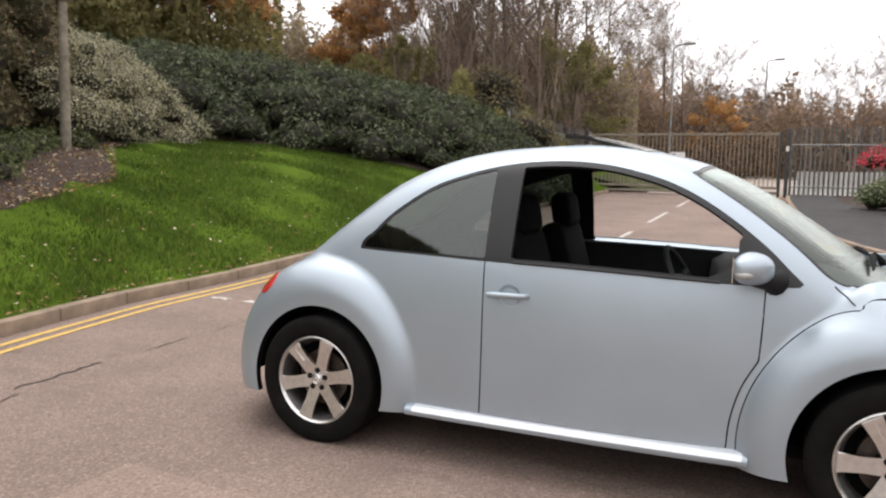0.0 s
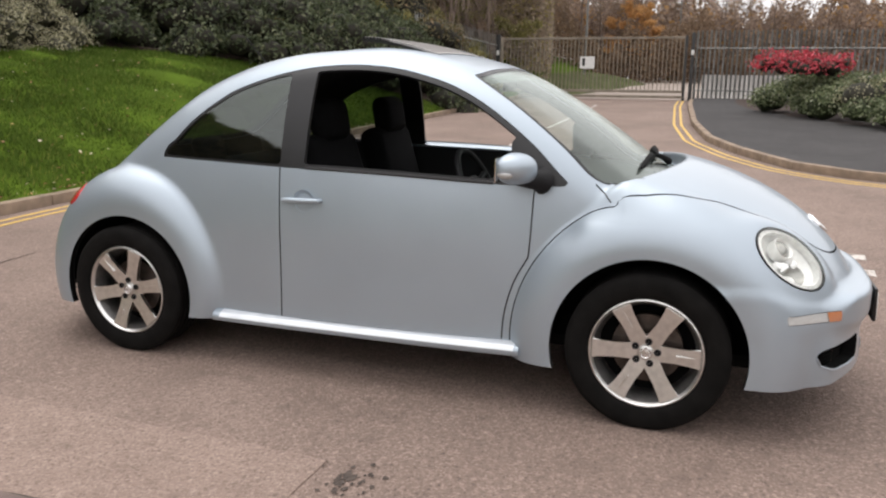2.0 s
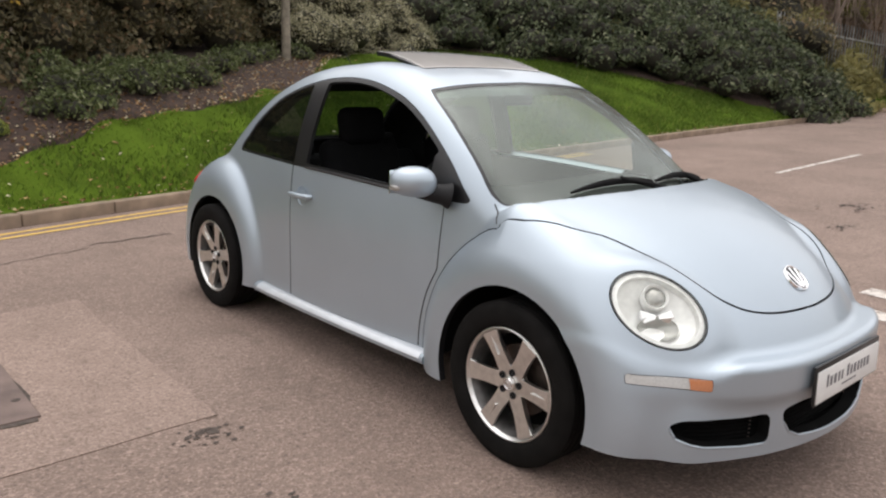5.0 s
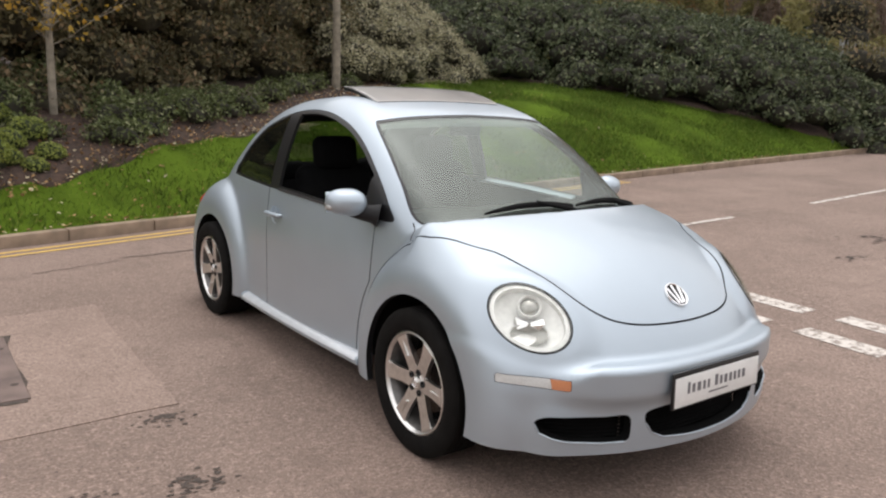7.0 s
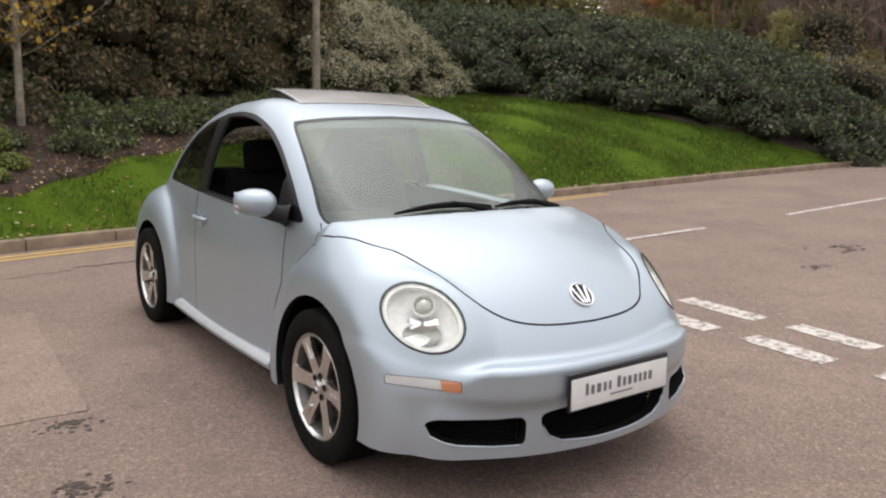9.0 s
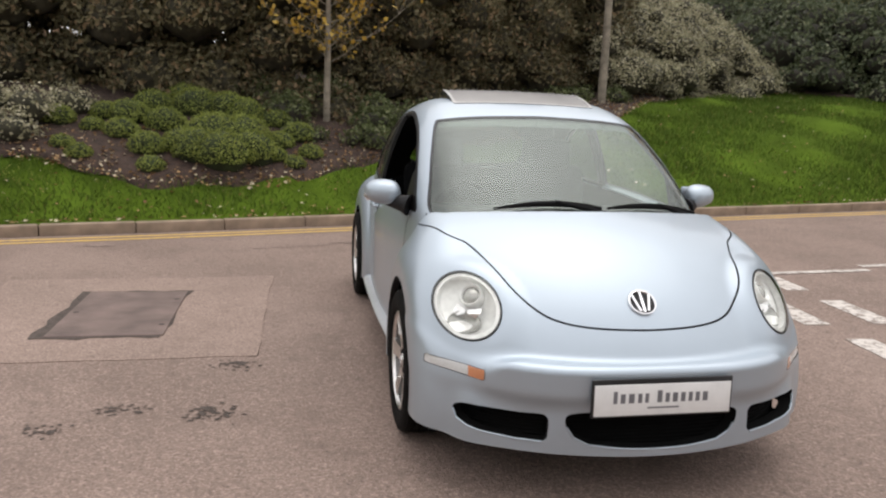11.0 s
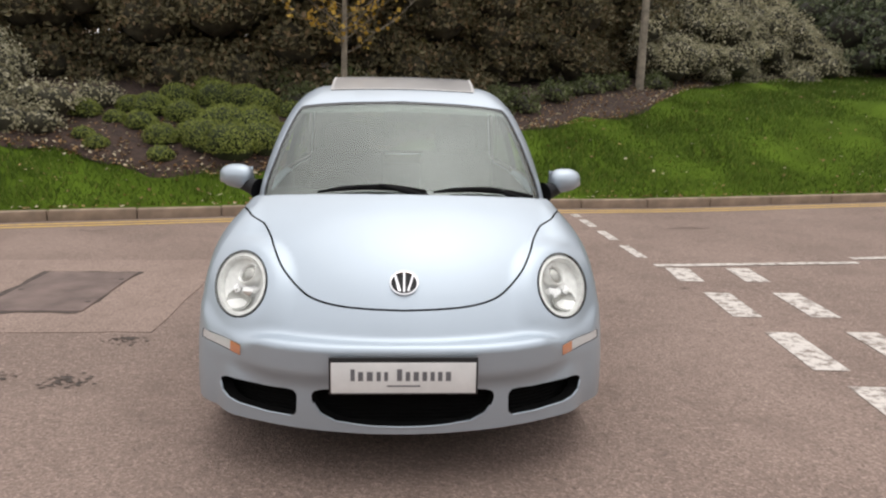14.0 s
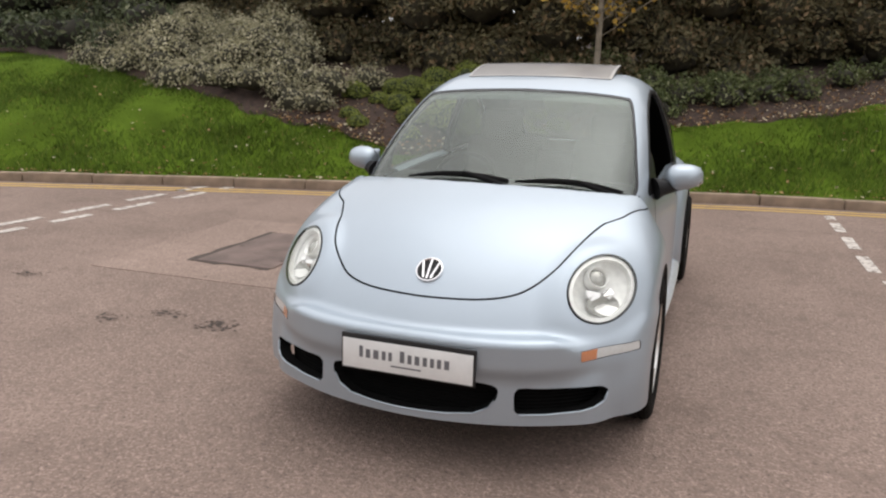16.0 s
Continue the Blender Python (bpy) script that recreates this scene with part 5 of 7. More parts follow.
HUB_S, HUB_Z = 1.248, 0.312
ROOF_KNOTS = [-1.94, -1.85, -1.7, -1.5, -1.25, -1.0, -0.75, -0.5, -0.25, 0.0, 0.25, 0.5, 0.75, 1.0, 1.2, 1.4]
BODY = dict(
    roof=[0.48, 0.645, 0.80, 0.938, 1.125, 1.2937, 1.3996, 1.4576, 1.4792, 1.4903, 1.4609, 1.3914, 1.2682, 1.1094, 0.9715, 0.8668],
    crown=[0.0458, 0.2447, 0.2046],
    side=[0.7937, 0.0640, 0.0486, 0.0271, 0.1754, 0.3347],
    nose=[1.1074, 0.7343, 0.424, 0.0662, 0.7489],
    bumper=[0.8596, 1.2089, 3.0123, 0.5517],
    tail=[0.85, 1.06, 2.4, 0.5],
    wing=[0.3079, 0.405, 0.1892, 0.6453, 0.1915, 0.985],
    rear_wing=[0.3477, 0.382, 0.1903, 0.6269, 0.1902, 1.0042])


def side_width(s, z, c):
    t = np.maximum(z - 0.6, 0)
    u = np.maximum(z - 0.93, 0)
    g = np.where(z < 0.93, c[3] * (t / 0.33) ** 2, c[3] + c[4] * u + c[5] * u * u)
    return c[0] - np.where(s > 0, c[1], c[2]) * s * s - g


def parts_field(x, s, z, body=BODY):
    x = np.abs(x)
    # cabin: roof, screens and sides
    rs, rz = spline([(-2.1, 0.0), (-1.97, 0.3)] + list(zip(ROOF_KNOTS, body["roof"])) + [(1.7, 0.66)])
    slope = np.gradient(rz, rs)
    k = np.tanh(s / 0.5)
    sp = s + np.where(s > 0, body["crown"][1], body["crown"][2]) * x * x * k
    roof = (z + body["crown"][0] * x * x - np.interp(sp, rs, rz)) / np.sqrt(1 + np.interp(sp, rs, slope) ** 2)
    side = (x - side_width(s, z, body["side"])) * 0.92
    cabin = smax(smax(roof, side, 0.13), s - 1.5, 0.02)
    # bonnet and nose
    c = body["nose"]
    se = s + c[2] * x * x
    q = np.sqrt((np.maximum(se - 1.0, 0) / c[0]) ** 2 + (np.maximum(z + c[3] * x * x - 0.3, 0) / c[1]) ** 2)
    wide = c[4] - 0.45 * np.clip(1.13 - s, 0, 0.3)
    nose = smax((q - 1) * 0.8, x - wide, 0.12)
    edge = np.maximum(1.31 - 0.38 * x * x - 1.0 * np.maximum(x - 0.62, 0), 1.0)  # rear edge of the bonnet
    nose = smax(nose, np.maximum(0.2, edge) - s, 0.02 + 0.07 * np.clip((x - 0.6) / 0.1, 0, 1))
    hull = smin(cabin, nose, 0.012 + 0.05 * np.clip((x - 0.6) / 0.08, 0, 1))
    # front bumper and wings
    c = body["bumper"]
    bump = ((x / c[0]) ** c[2] + (np.maximum(s - 0.9, 0) / c[1]) ** c[2] + 1e-9) ** (1 / c[2]) - 1
    tuck = np.clip((0.455 - z) / 0.10, 0, 1)  # the bumper's lower half draws back
    bump = bump + 0.032 * tuck * tuck * (3 - 2 * tuck)
    bump = smax(smax(bump, z - c[3], 0.03), 1.35 - s, 0.12)
    c = body["wing"]
    ds = s - HUB_S
    ds = np.where(ds > 0, ds * c[5], ds)
    rr = np.sqrt(ds**2 + (z - c[0]) ** 2)
    wing = (np.sqrt((np.maximum(rr - c[1], 0) / c[2]) ** 2 + (np.maximum(x - c[3], 0) / c[4]) ** 2) - 1) * c[2]
    front = smin(wing, bump, 0.07)
    # rear wings and bumper
    c = body["rear_wing"]
    ds = s + HUB_S
    ds = np.where(ds < 0, ds * c[5], ds)
    rr = np.sqrt(ds**2 + (z - c[0]) ** 2)
    wing = (np.sqrt((np.maximum(rr - c[1], 0) / c[2]) ** 2 + (np.maximum(x - c[3], 0) / c[4]) ** 2) - 1) * c[2]
    c = body["tail"]
    bump = ((x / c[0]) ** c[2] + (np.maximum(-s - 0.9, 0) / c[1]) ** c[2] + 1e-9) ** (1 / c[2]) - 1
    bump = smax(smax(bump, z - c[3], 0.06), 1.35 + s, 0.12)
    rear = smin(wing, bump, 0.07)
    return hull, front, rear


LAMP_C, LAMP_N, LAMP_R = np.array([0.645, 1.742, 0.695]), np.array([0.510, 0.628, 0.588]), 0.145
LAMP_A = np.array([0.452, -0.776, 0.440])  # long axis of the lamp's oval
LAMP_B = np.cross(LAMP_N, LAMP_A)


def lamp_place(x, s, z):
    """Height over the headlamp's plane, and distance from its axis in the oval's measure."""
    d = (np.abs(x) - LAMP_C[0], s - LAMP_C[1], z - LAMP_C[2])
    h = d[0] * LAMP_N[0] + d[1] * LAMP_N[1] + d[2] * LAMP_N[2]
    a = d[0] * LAMP_A[0] + d[1] * LAMP_A[1] + d[2] * LAMP_A[2]
    b = d[0] * LAMP_B[0] + d[1] * LAMP_B[1] + d[2] * LAMP_B[2]
    return h, LAMP_R * np.sqrt((a / 0.171) ** 2 + (b / 0.121) ** 2)


def body_field(x, s, z, body=BODY):
    """Below zero inside the car's painted body."""
    hull, front, rear = parts_field(x, s, z, body)
    fill = np.clip((s - 0.95) / 0.12, 0, 1) * np.clip((1.55 - s) / 0.25, 0, 1) * np.clip((np.abs(x) - 0.56) / 0.1, 0, 1) * np.clip((z - 0.72) / 0.1, 0, 1)
    f = smin(smin(hull, front, 0.02 + 0.045 * fill), rear, 0.02)
    # the wing flattens out round the headlamp
    h, r = lamp_place(x, s, z)
    w = np.clip((0.275 - np.sqrt(h * h + r * r)) / 0.11, 0, 1)
    w = w * w * (3 - 2 * w)
    f = f * (1 - w) + w * (h - 0.016 * (1 - (r / LAMP_R) ** 2))
    return smax(f, 0.165 - z, 0.04)


def field_normal(p, f=None, e=0.004):
    f = f or body_field
    x, s, z = p[:, 0], p[:, 1], p[:, 2]
    n = np.stack([f(x + e, s, z) - f(x - e, s, z), f(x, s + e, z) - f(x, s - e, z), f(x, s, z + e) - f(x, s, z - e)], 1) / (2 * e)
    return n


def net(f, lo, hi, h):
    """A smooth triangle mesh of the surface f = 0 in a box: points, normals, triangles."""
    ax = [np.arange(lo[i], hi[i] + h, h) for i in range(3)]
    X, S, Z = np.meshgrid(*ax, indexing="ij")
    v = f(X, S, Z)
    neg = v < 0
    n = v.shape
    corner = np.zeros((n[0] - 1, n[1] - 1, n[2] - 1), int)
    for a in (0, 1):
        for b in (0, 1):
            for c in (0, 1):
                corner += neg[a:n[0] - 1 + a, b:n[1] - 1 + b, c:n[2] - 1 + c]
    cells = np.argwhere((corner > 0) & (corner < 8))
    ident = -np.ones(corner.shape, int)
    ident[tuple(cells.T)] = np.arange(len(cells))
    p = np.array(lo) + (cells + 0.5) * h
    faces = []
    for axis in range(3):
        sl0 = [slice(None)] * 3
        sl1 = [slice(None)] * 3
        sl0[axis], sl1[axis] = slice(0, -1), slice(1, None)
        a, b = neg[tuple(sl0)], neg[tuple(sl1)]
        for flip in (False, True):
            e = np.argwhere((a & ~b) if not flip else (~a & b))
            o1, o2 = (axis + 1) % 3, (axis + 2) % 3
            ok = (e[:, o1] > 0) & (e[:, o2] > 0) & (e[:, o1] < corner.shape[o1]) & (e[:, o2] < corner.shape[o2])
            e = e[ok]
            quad = []
            for d1, d2 in ((-1, -1), (0, -1), (0, 0), (-1, 0)):
                c = e.copy()
                c[:, o1] += d1
                c[:, o2] += d2
                quad.append(ident[tuple(c.T)])
            quad = np.stack(quad, 1)
            if flip:
                quad = quad[:, ::-1]
            faces.append(quad)
    quads = np.concatenate(faces)
    for _ in range(6):
        g = field_normal(p, f)
        d = f(p[:, 0], p[:, 1], p[:, 2])
        step = g * (d / np.maximum((g * g).sum(1), 1e-4))[:, None]
        ln = np.linalg.norm(step, axis=1, keepdims=True)
        p = p - step * np.minimum(1, 0.6 * h / np.maximum(ln, 1e-9))
    g = field_normal(p, f)
    g /= np.maximum(np.linalg.norm(g, axis=1, keepdims=True), 1e-9)
    tris = np.concatenate([quads[:, [0, 1, 2]], quads[:, [0, 2, 3]]])
    return p, g, tris


# ---- cutting the body's surface into panels ----
def cut(sheet, d):
    """Parts a sheet (points, normals, triangles) into where d < 0 and where it is not."""
    V, N, T = sheet
    if len(T) == 0:
        return sheet, sheet
    inn = d < 0
    c = inn[T].sum(1)
    keep_in, keep_out = [T[c == 3]], [T[c == 0]]
    extra_v, extra_n, at = [], [], {}

    def mid(a, b):
        k = (a, b) if a < b else (b, a)
        if k not in at:
            a, b = k
            w = d[a] / (d[a] - d[b])
            extra_v.append(V[a] + w * (V[b] - V[a]))
            nn = N[a] + w * (N[b] - N[a])
            extra_n.append(nn / max(np.linalg.norm(nn), 1e-9))
            at[k] = len(V) + len(extra_v) - 1
        return at[k]

    ti, to = [], []
    for t in T[(c == 1) | (c == 2)]:
        one = inn[t].sum() == 1
        k = int(np.argmax(inn[t])) if one else int(np.argmin(inn[t]))
        a, b, e = int(t[k]), int(t[(k + 1) % 3]), int(t[(k + 2) % 3])
        p, q = mid(a, b), mid(a, e)
        (ti if one else to).append((a, p, q))
        (to if one else ti).extend([(p, b, e), (p, e, q)])
    V2 = np.concatenate([V, np.array(extra_v).reshape(-1, 3)])
    N2 = np.concatenate([N, np.array(extra_n).reshape(-1, 3)])

    def pack(parts):
        tt = np.concatenate([np.array(x, int).reshape(-1, 3) for x in parts])
        used, inv = np.unique(tt, return_inverse=True)
        return V2[used], N2[used], inv.reshape(-1, 3)

    return pack(keep_in + [ti]), pack(keep_out + [to])


def gap_cut(sheet, f, gap=0.0025):
    V, N, T = sheet
    d = f(V)
    if np.any(gap):
        e = 0.002
        g = np.stack([(f(V + s_) - f(V - s_)) / (2 * e) for s_ in np.eye(3) * e], 1)
        g -= N * (g * N).sum(1)[:, None]
        d = d / np.clip(np.linalg.norm(g, axis=1), 0.08, 1.5)
    a, _ = cut(sheet, d + gap)
    _, b = cut(sheet, d - gap)
    return a, b


def outline(points, per=6, closed=True):
    """A smooth closed curve through points; a point given as (u, v, 0) is a sharp corner."""
    n = len(points)
    out = []
    for i in range(n):
        p0, p1, p2, p3 = (points[(i + k) % n] for k in (-1, 0, 1, 2))
        t1 = np.zeros(2) if len(p1) > 2 else (np.array(p2[:2]) - np.array(p0[:2])) / 2
        t2 = np.zeros(2) if len(p2) > 2 else (np.array(p3[:2]) - np.array(p1[:2])) / 2
        if len(p1) > 2:
            t1 = (np.array(p2[:2]) - np.array(p1[:2])) * 0.6
        if len(p2) > 2:
            t2 = (np.array(p2[:2]) - np.array(p1[:2])) * 0.6
        for u in np.arange(per) / per:
            out.append((2 * u**3 - 3 * u**2 + 1) * np.array(p1[:2]) + (u**3 - 2 * u**2 + u) * t1 + (3 * u**2 - 2 * u**3) * np.array(p2[:2]) + (u**3 - u**2) * t2)
    return np.array(out)


def inside(poly, u, v):
    """Signed distance to a closed outline: below zero inside."""
    a, b = poly, np.roll(poly, -1, 0)
    best = np.full(len(u), 1e9)
    wind = np.zeros(len(u), bool)
    for (x0, y0), (x1, y1) in zip(a, b):
        ex, ey = x1 - x0, y1 - y0
        w = np.clip(((u - x0) * ex + (v - y0) * ey) / max(ex * ex + ey * ey, 1e-12), 0, 1)
        best = np.minimum(best, (u - x0 - w * ex) ** 2 + (v - y0 - w * ey) ** 2)
        cross = (y0 > v) != (y1 > v)
        wind ^= cross & (u < x0 + (v - y0) / (ey if abs(ey) > 1e-12 else 1e-12) * ex)
    return np.where(wind, -1, 1) * np.sqrt(best)


def panel(name, sheet, mat, parent, side=0, depth=0.018, push=0.0, label="", rim_mat=None, flip=False):
    """A body panel from a sheet of the right half. side: -1 the car's right, 1 its left, 0 both halves joined."""
    V, N, T = sheet
    pts, nrm, tri, mats = [], [], [], []
    for sx in ([-1, 1] if side == 0 else [side]):
        base = len(pts) and sum(len(p) for p in pts)
        P = (V + push * N) * (sx, -1, 1)
        Q = N * (sx, -1, 1) * (-1 if flip else 1)
        tt = T[:, ::-1] if (sx == 1) != flip else T
        pts.append(P)
        nrm.append(Q)
        tri.append(tt + base)
        mats.append(np.zeros(len(tt), int))
        if depth:
            e = np.sort(np.concatenate([T[:, [0, 1]], T[:, [1, 2]], T[:, [2, 0]]]), 1)
            raw = np.concatenate([T[:, [0, 1]], T[:, [1, 2]], T[:, [2, 0]]])
            _, idx, cnt = np.unique(e, axis=0, return_index=True, return_counts=True)
            bd = raw[idx[cnt == 1]]
            bd = bd[~((np.abs(V[bd[:, 0], 0]) < 1e-4) & (np.abs(V[bd[:, 1], 0]) < 1e-4))] if side == 0 else bd
            if len(bd):
                a, b = bd[:, 0], bd[:, 1]
                tan = V[b] - V[a]
                out = np.cross(tan, N[a])
                out /= np.maximum(np.linalg.norm(out, axis=1, keepdims=True), 1e-9)
                base = sum(len(p) for p in pts)
                quad = np.concatenate([V[a] + push * N[a], V[b] + push * N[b], V[b] - depth * N[b], V[a] - depth * N[a]]) * (sx, -1, 1)
                m = len(a)
                pts.append(quad)
                nrm.append(np.tile(out, (4, 1)) * (sx, -1, 1))
                r = np.arange(m)
                f1, f2 = np.stack([r, r + 3 * m, r + 2 * m], 1), np.stack([r, r + 2 * m, r + m], 1)
                ff = np.concatenate([f1, f2])
                if sx == 1:
                    ff = ff[:, ::-1]
                tri.append(ff + base)
                mats.append(np.ones(len(ff), int))
    P, Q, F, K = (np.concatenate(x) for x in (pts, nrm, tri, mats))
    me = bpy.data.meshes.new(name)
    me.from_pydata(P.tolist(), [], F.tolist())
    me.materials.append(mat)
    me.materials.append(rim_mat or mat)
    me.polygons.foreach_set("material_index", K)
    me.polygons.foreach_set("use_smooth", np.ones(len(F), bool))
    me.normals_split_custom_set_from_vertices(Q.tolist())
    ob = new(name, me)
    ob.parent = parent
    if label:
        tagged(ob, label)
    return ob


def build_body(car):
    sheet = net(body_field, (-0.06, -2.2, 0.12), (0.97, 2.2, 1.6), 0.017)
    _, sheet = cut(sheet, sheet[0][:, 0])
    sheet[0][:, 0] = np.where(np.abs(sheet[0][:, 0]) < 1e-5, 0, sheet[0][:, 0])

    def drop(f):
        nonlocal sheet
        _, sheet = cut(sheet, f(sheet[0]))

    def take(f, gap=0.0025):
        nonlocal sheet
        a, sheet = gap_cut(sheet, f, gap)
        return a

    # wheel arches and floor
    for hs, rad in ((HUB_S, 0.376), (-HUB_S, 0.37)):
        drop(lambda v: np.maximum(np.hypot(v[:, 1] - hs, v[:, 2] - HUB_Z) - rad, 0.5 - v[:, 0]))
    drop(lambda v: v[:, 2] - 0.208 - (0.010 + 0.006 * np.clip((v[:, 0] - 0.3) / 0.5, 0, 1) ** 2) * np.clip((v[:, 1] - 1.4) / 0.25, 0, 1))
    # windscreen and rear window
    scr = outline([(0, 0.920, 0), (0.35, 0.922), (0.61, 0.936), (0.672, 0.960), (0.644, 1.10), (0.608, 1.23), (0.562, 1.345), (0.51, 1.371), (0.30, 1.391), (0, 1.401, 0), (-0.3, 1.39, 0), (-0.3, 0.920, 0)])
    screen = take(lambda v: np.maximum(inside(scr, v[:, 0], v[:, 2]), np.maximum(0.3 - v[:, 1], v[:, 1] - 1.298 + 0.38 * v[:, 0] ** 2)), 0.001)
    back = outline([(0, 1.0, 0), (0.30, 1.01), (0.43, 1.05), (0.40, 1.20), (0.33, 1.33), (0, 1.345, 0), (-0.3, 1.3, 0), (-0.3, 1.0, 0)])
    rear_glass = take(lambda v: np.maximum(inside(back, v[:, 0], v[:, 2]), v[:, 1] + 0.75), 0.001)
    # bonnet
    bon = outline([(0, 0.650, 0), (0.21, 0.655), (0.328, 0.670), (0.40, 0.700), (0.467, 0.756), (0.525, 0.825), (0.58, 0.878), (0.635, 0.905), (0.69, 0.902), (0.735, 0.885, 0), (0.712, 0.96, 0), (0.70, 1.1, 0), (-0.3, 1.1, 0), (-0.3, 0.65, 0)])
    hood_back = lambda v: np.maximum(1.02 + 0.78 * (0.964 - v[:, 2]), 1.298 - 0.38 * v[:, 0] ** 2 - 1.0 * np.maximum(v[:, 0] - 0.62, 0)) - v[:, 1]
    plan = lambda v: v[:, 0] - np.interp(v[:, 1], [1.0, 1.088, 1.208, 1.30, 1.395, 1.46], [0.75, 0.745, 0.727, 0.695, 0.653, 0.622])
    turn = lambda v: np.clip((v[:, 1] - 1.33) / 0.13, 0, 1)
    hood = take(lambda v: np.maximum((1 - turn(v)) * np.maximum(plan(v), 0.78 - v[:, 2]) + turn(v) * inside(bon, v[:, 0], v[:, 2]), hood_back(v)), np.clip((sheet[0][:, 1] - 1.10) / 0.06, 0, 1) * 0.0042)
    cowl = take(lambda v: np.maximum(v[:, 0] - 0.66, np.maximum(np.maximum(1.15 - v[:, 1], v[:, 1] - 1.32), np.maximum(0.80 - v[:, 2], v[:, 2] - 1.1))), 0.0)
    # side windows with their black surround
    glass_all = outline([(-1.066, 0.977), (-1.045, 1.02), (-1.0, 1.053), (-0.94, 1.115), (-0.88, 1.165), (-0.79, 1.228), (-0.70, 1.28), (-0.59, 1.322), (-0.45, 1.362), (-0.30, 1.39), (-0.17, 1.401), (-0.03, 1.402),
                         (0.11, 1.389), (0.24, 1.362), (0.373, 1.322), (0.504, 1.26), (0.633, 1.177), (0.76, 1.078), (0.85, 0.99), (0.898, 0.943), (0.885, 0.931), (0.80, 0.929), (0.62, 0.929),
                         (0.42, 0.935), (0.17, 0.944), (-0.094, 0.951), (-0.38, 0.953), (-0.69, 0.960), (-1.03, 0.967)])
    side_win = take(lambda v: np.maximum(inside(glass_all, v[:, 1], v[:, 2]), 0.4 - v[:, 0]), 0.001)
    inner = lambda v: inside(glass_all, v[:, 1], v[:, 2])
    opening = lambda v: np.maximum(np.maximum(inner(v) + 0.02, -0.268 + 0.02 * (v[:, 2] - 1.15) - v[:, 1]), (v[:, 1] - 0.66) + 0.9 * np.maximum(v[:, 2] - 1.1, 0) * -1)
    frame_sheet = cut(side_win, opening(side_win[0]))[1]
    quarter, frame_sheet = gap_cut(frame_sheet, lambda v: np.maximum(inner(v) + 0.012, v[:, 1] + 0.395), 0.001)
    # doors
    door_line = outline([(-0.394, 1.0, 0), (-0.388, 0.64), (-0.392, 0.262, 0), (0.655, 0.275, 0), (0.665, 0.40), (0.70, 0.53), (0.757, 0.64, 0), (0.763, 0.77), (0.768, 1.0, 0)])
    crease = lambda v: (lambda h, f, r: np.minimum(f, r) - h)(*parts_field(v[:, 0], v[:, 1], v[:, 2]))
    door = take(lambda v: np.maximum(np.maximum(inside(door_line, v[:, 1], v[:, 2]), 0.4 - v[:, 0]), -crease(v) * 0.8 + 0.0), 0.003)
    # lamps, indicators, grilles
    lamp = lambda v: (lambda h, r: np.maximum(r - LAMP_R, -0.10 - h))(*lamp_place(v[:, 0], v[:, 1], v[:, 2]))
    lens = take(lamp, 0.002)
    ind_line = outline([(0.610, 0.503, 0), (0.70, 0.507), (0.800, 0.509, 0), (0.802, 0.478, 0), (0.70, 0.471), (0.612, 0.464, 0)])
    indicator = take(lambda v: np.maximum(inside(ind_line, v[:, 0], v[:, 2]), 1.4 - v[:, 1]), 0.001)
    gc = outline([(0, 0.390, 0), (0.20, 0.386), (0.310, 0.374), (0.337, 0.350), (0.318, 0.300), (0.25, 0.262), (0.13, 0.250), (0, 0.247, 0), (-0.2, 0.26, 0), (-0.2, 0.40, 0)])
    gs = outline([(0.404, 0.362), (0.50, 0.364), (0.62, 0.366), (0.680, 0.364), (0.708, 0.342), (0.698, 0.306), (0.62, 0.276), (0.50, 0.266), (0.408, 0.266), (0.394, 0.31)])
    for g in (gc, gs):
        drop(lambda v: np.maximum(inside(g, v[:, 0], v[:, 2]), 1.4 - v[:, 1]))
    # front bumper, wing and the rest
    seam = lambda v: np.maximum(v[:, 2] - 0.605 - 0.6 * np.maximum(0.60 - v[:, 0], 0), 1.44 - v[:, 1])
    bumper = take(seam, 0.0)
    wing = take(lambda v: np.maximum(np.minimum((lambda h, f, r: f - h)(*parts_field(v[:, 0], v[:, 1], v[:, 2])), 1.10 - v[:, 1]), 0.3 - v[:, 1]), 0.0026)
    # sunroof opening
    hatch = lambda v: np.maximum(np.maximum(np.abs(v[:, 1] - 0.050) - 0.185, v[:, 0] - 0.41), 1.2 - v[:, 2])
    roof_glass = take(hatch, 0.0)

    P, D = M["paint"], M["black"]
    panel("body_shell", sheet, P, car, depth=0.03, rim_mat=M["under"])
    panel("bonnet", hood, P, car, depth=0.02, rim_mat=D)
    panel("front_bumper", bumper, P, car, depth=0.05, rim_mat=M["under"])
    for side in (-1, 1):
        panel("front_wing", wing, P, car, side, depth=0.03, rim_mat=D)
        d = panel("door", door, P, car, side, depth=0.02, rim_mat=D)
        panel("window_surround", frame_sheet, D, car, side, depth=0.02, push=-0.002, label="gloss black window surround and pillar")
        panel("quarter_window", quarter, M["privacy"], car, side, depth=0, push=-0.006, label="dark tinted rear quarter glass").visible_shadow = False
        build_lamp(car, lens, side)
        ind = panel("front_indicator", indicator, M["clear"], car, side, depth=0.02, push=-0.002, label="slim clear side lamp with an amber end")
        am, _ = cut(indicator, indicator[0][:, 0] - 0.66)
        panel("amber_lens", am, M["amber"], ind, side, depth=0, push=0.002, label="amber lens")
        # inner door card
        panel("door_lining", door, M["dash"], car, side, depth=0, push=-0.06, flip=True, label="dark plastic door lining")
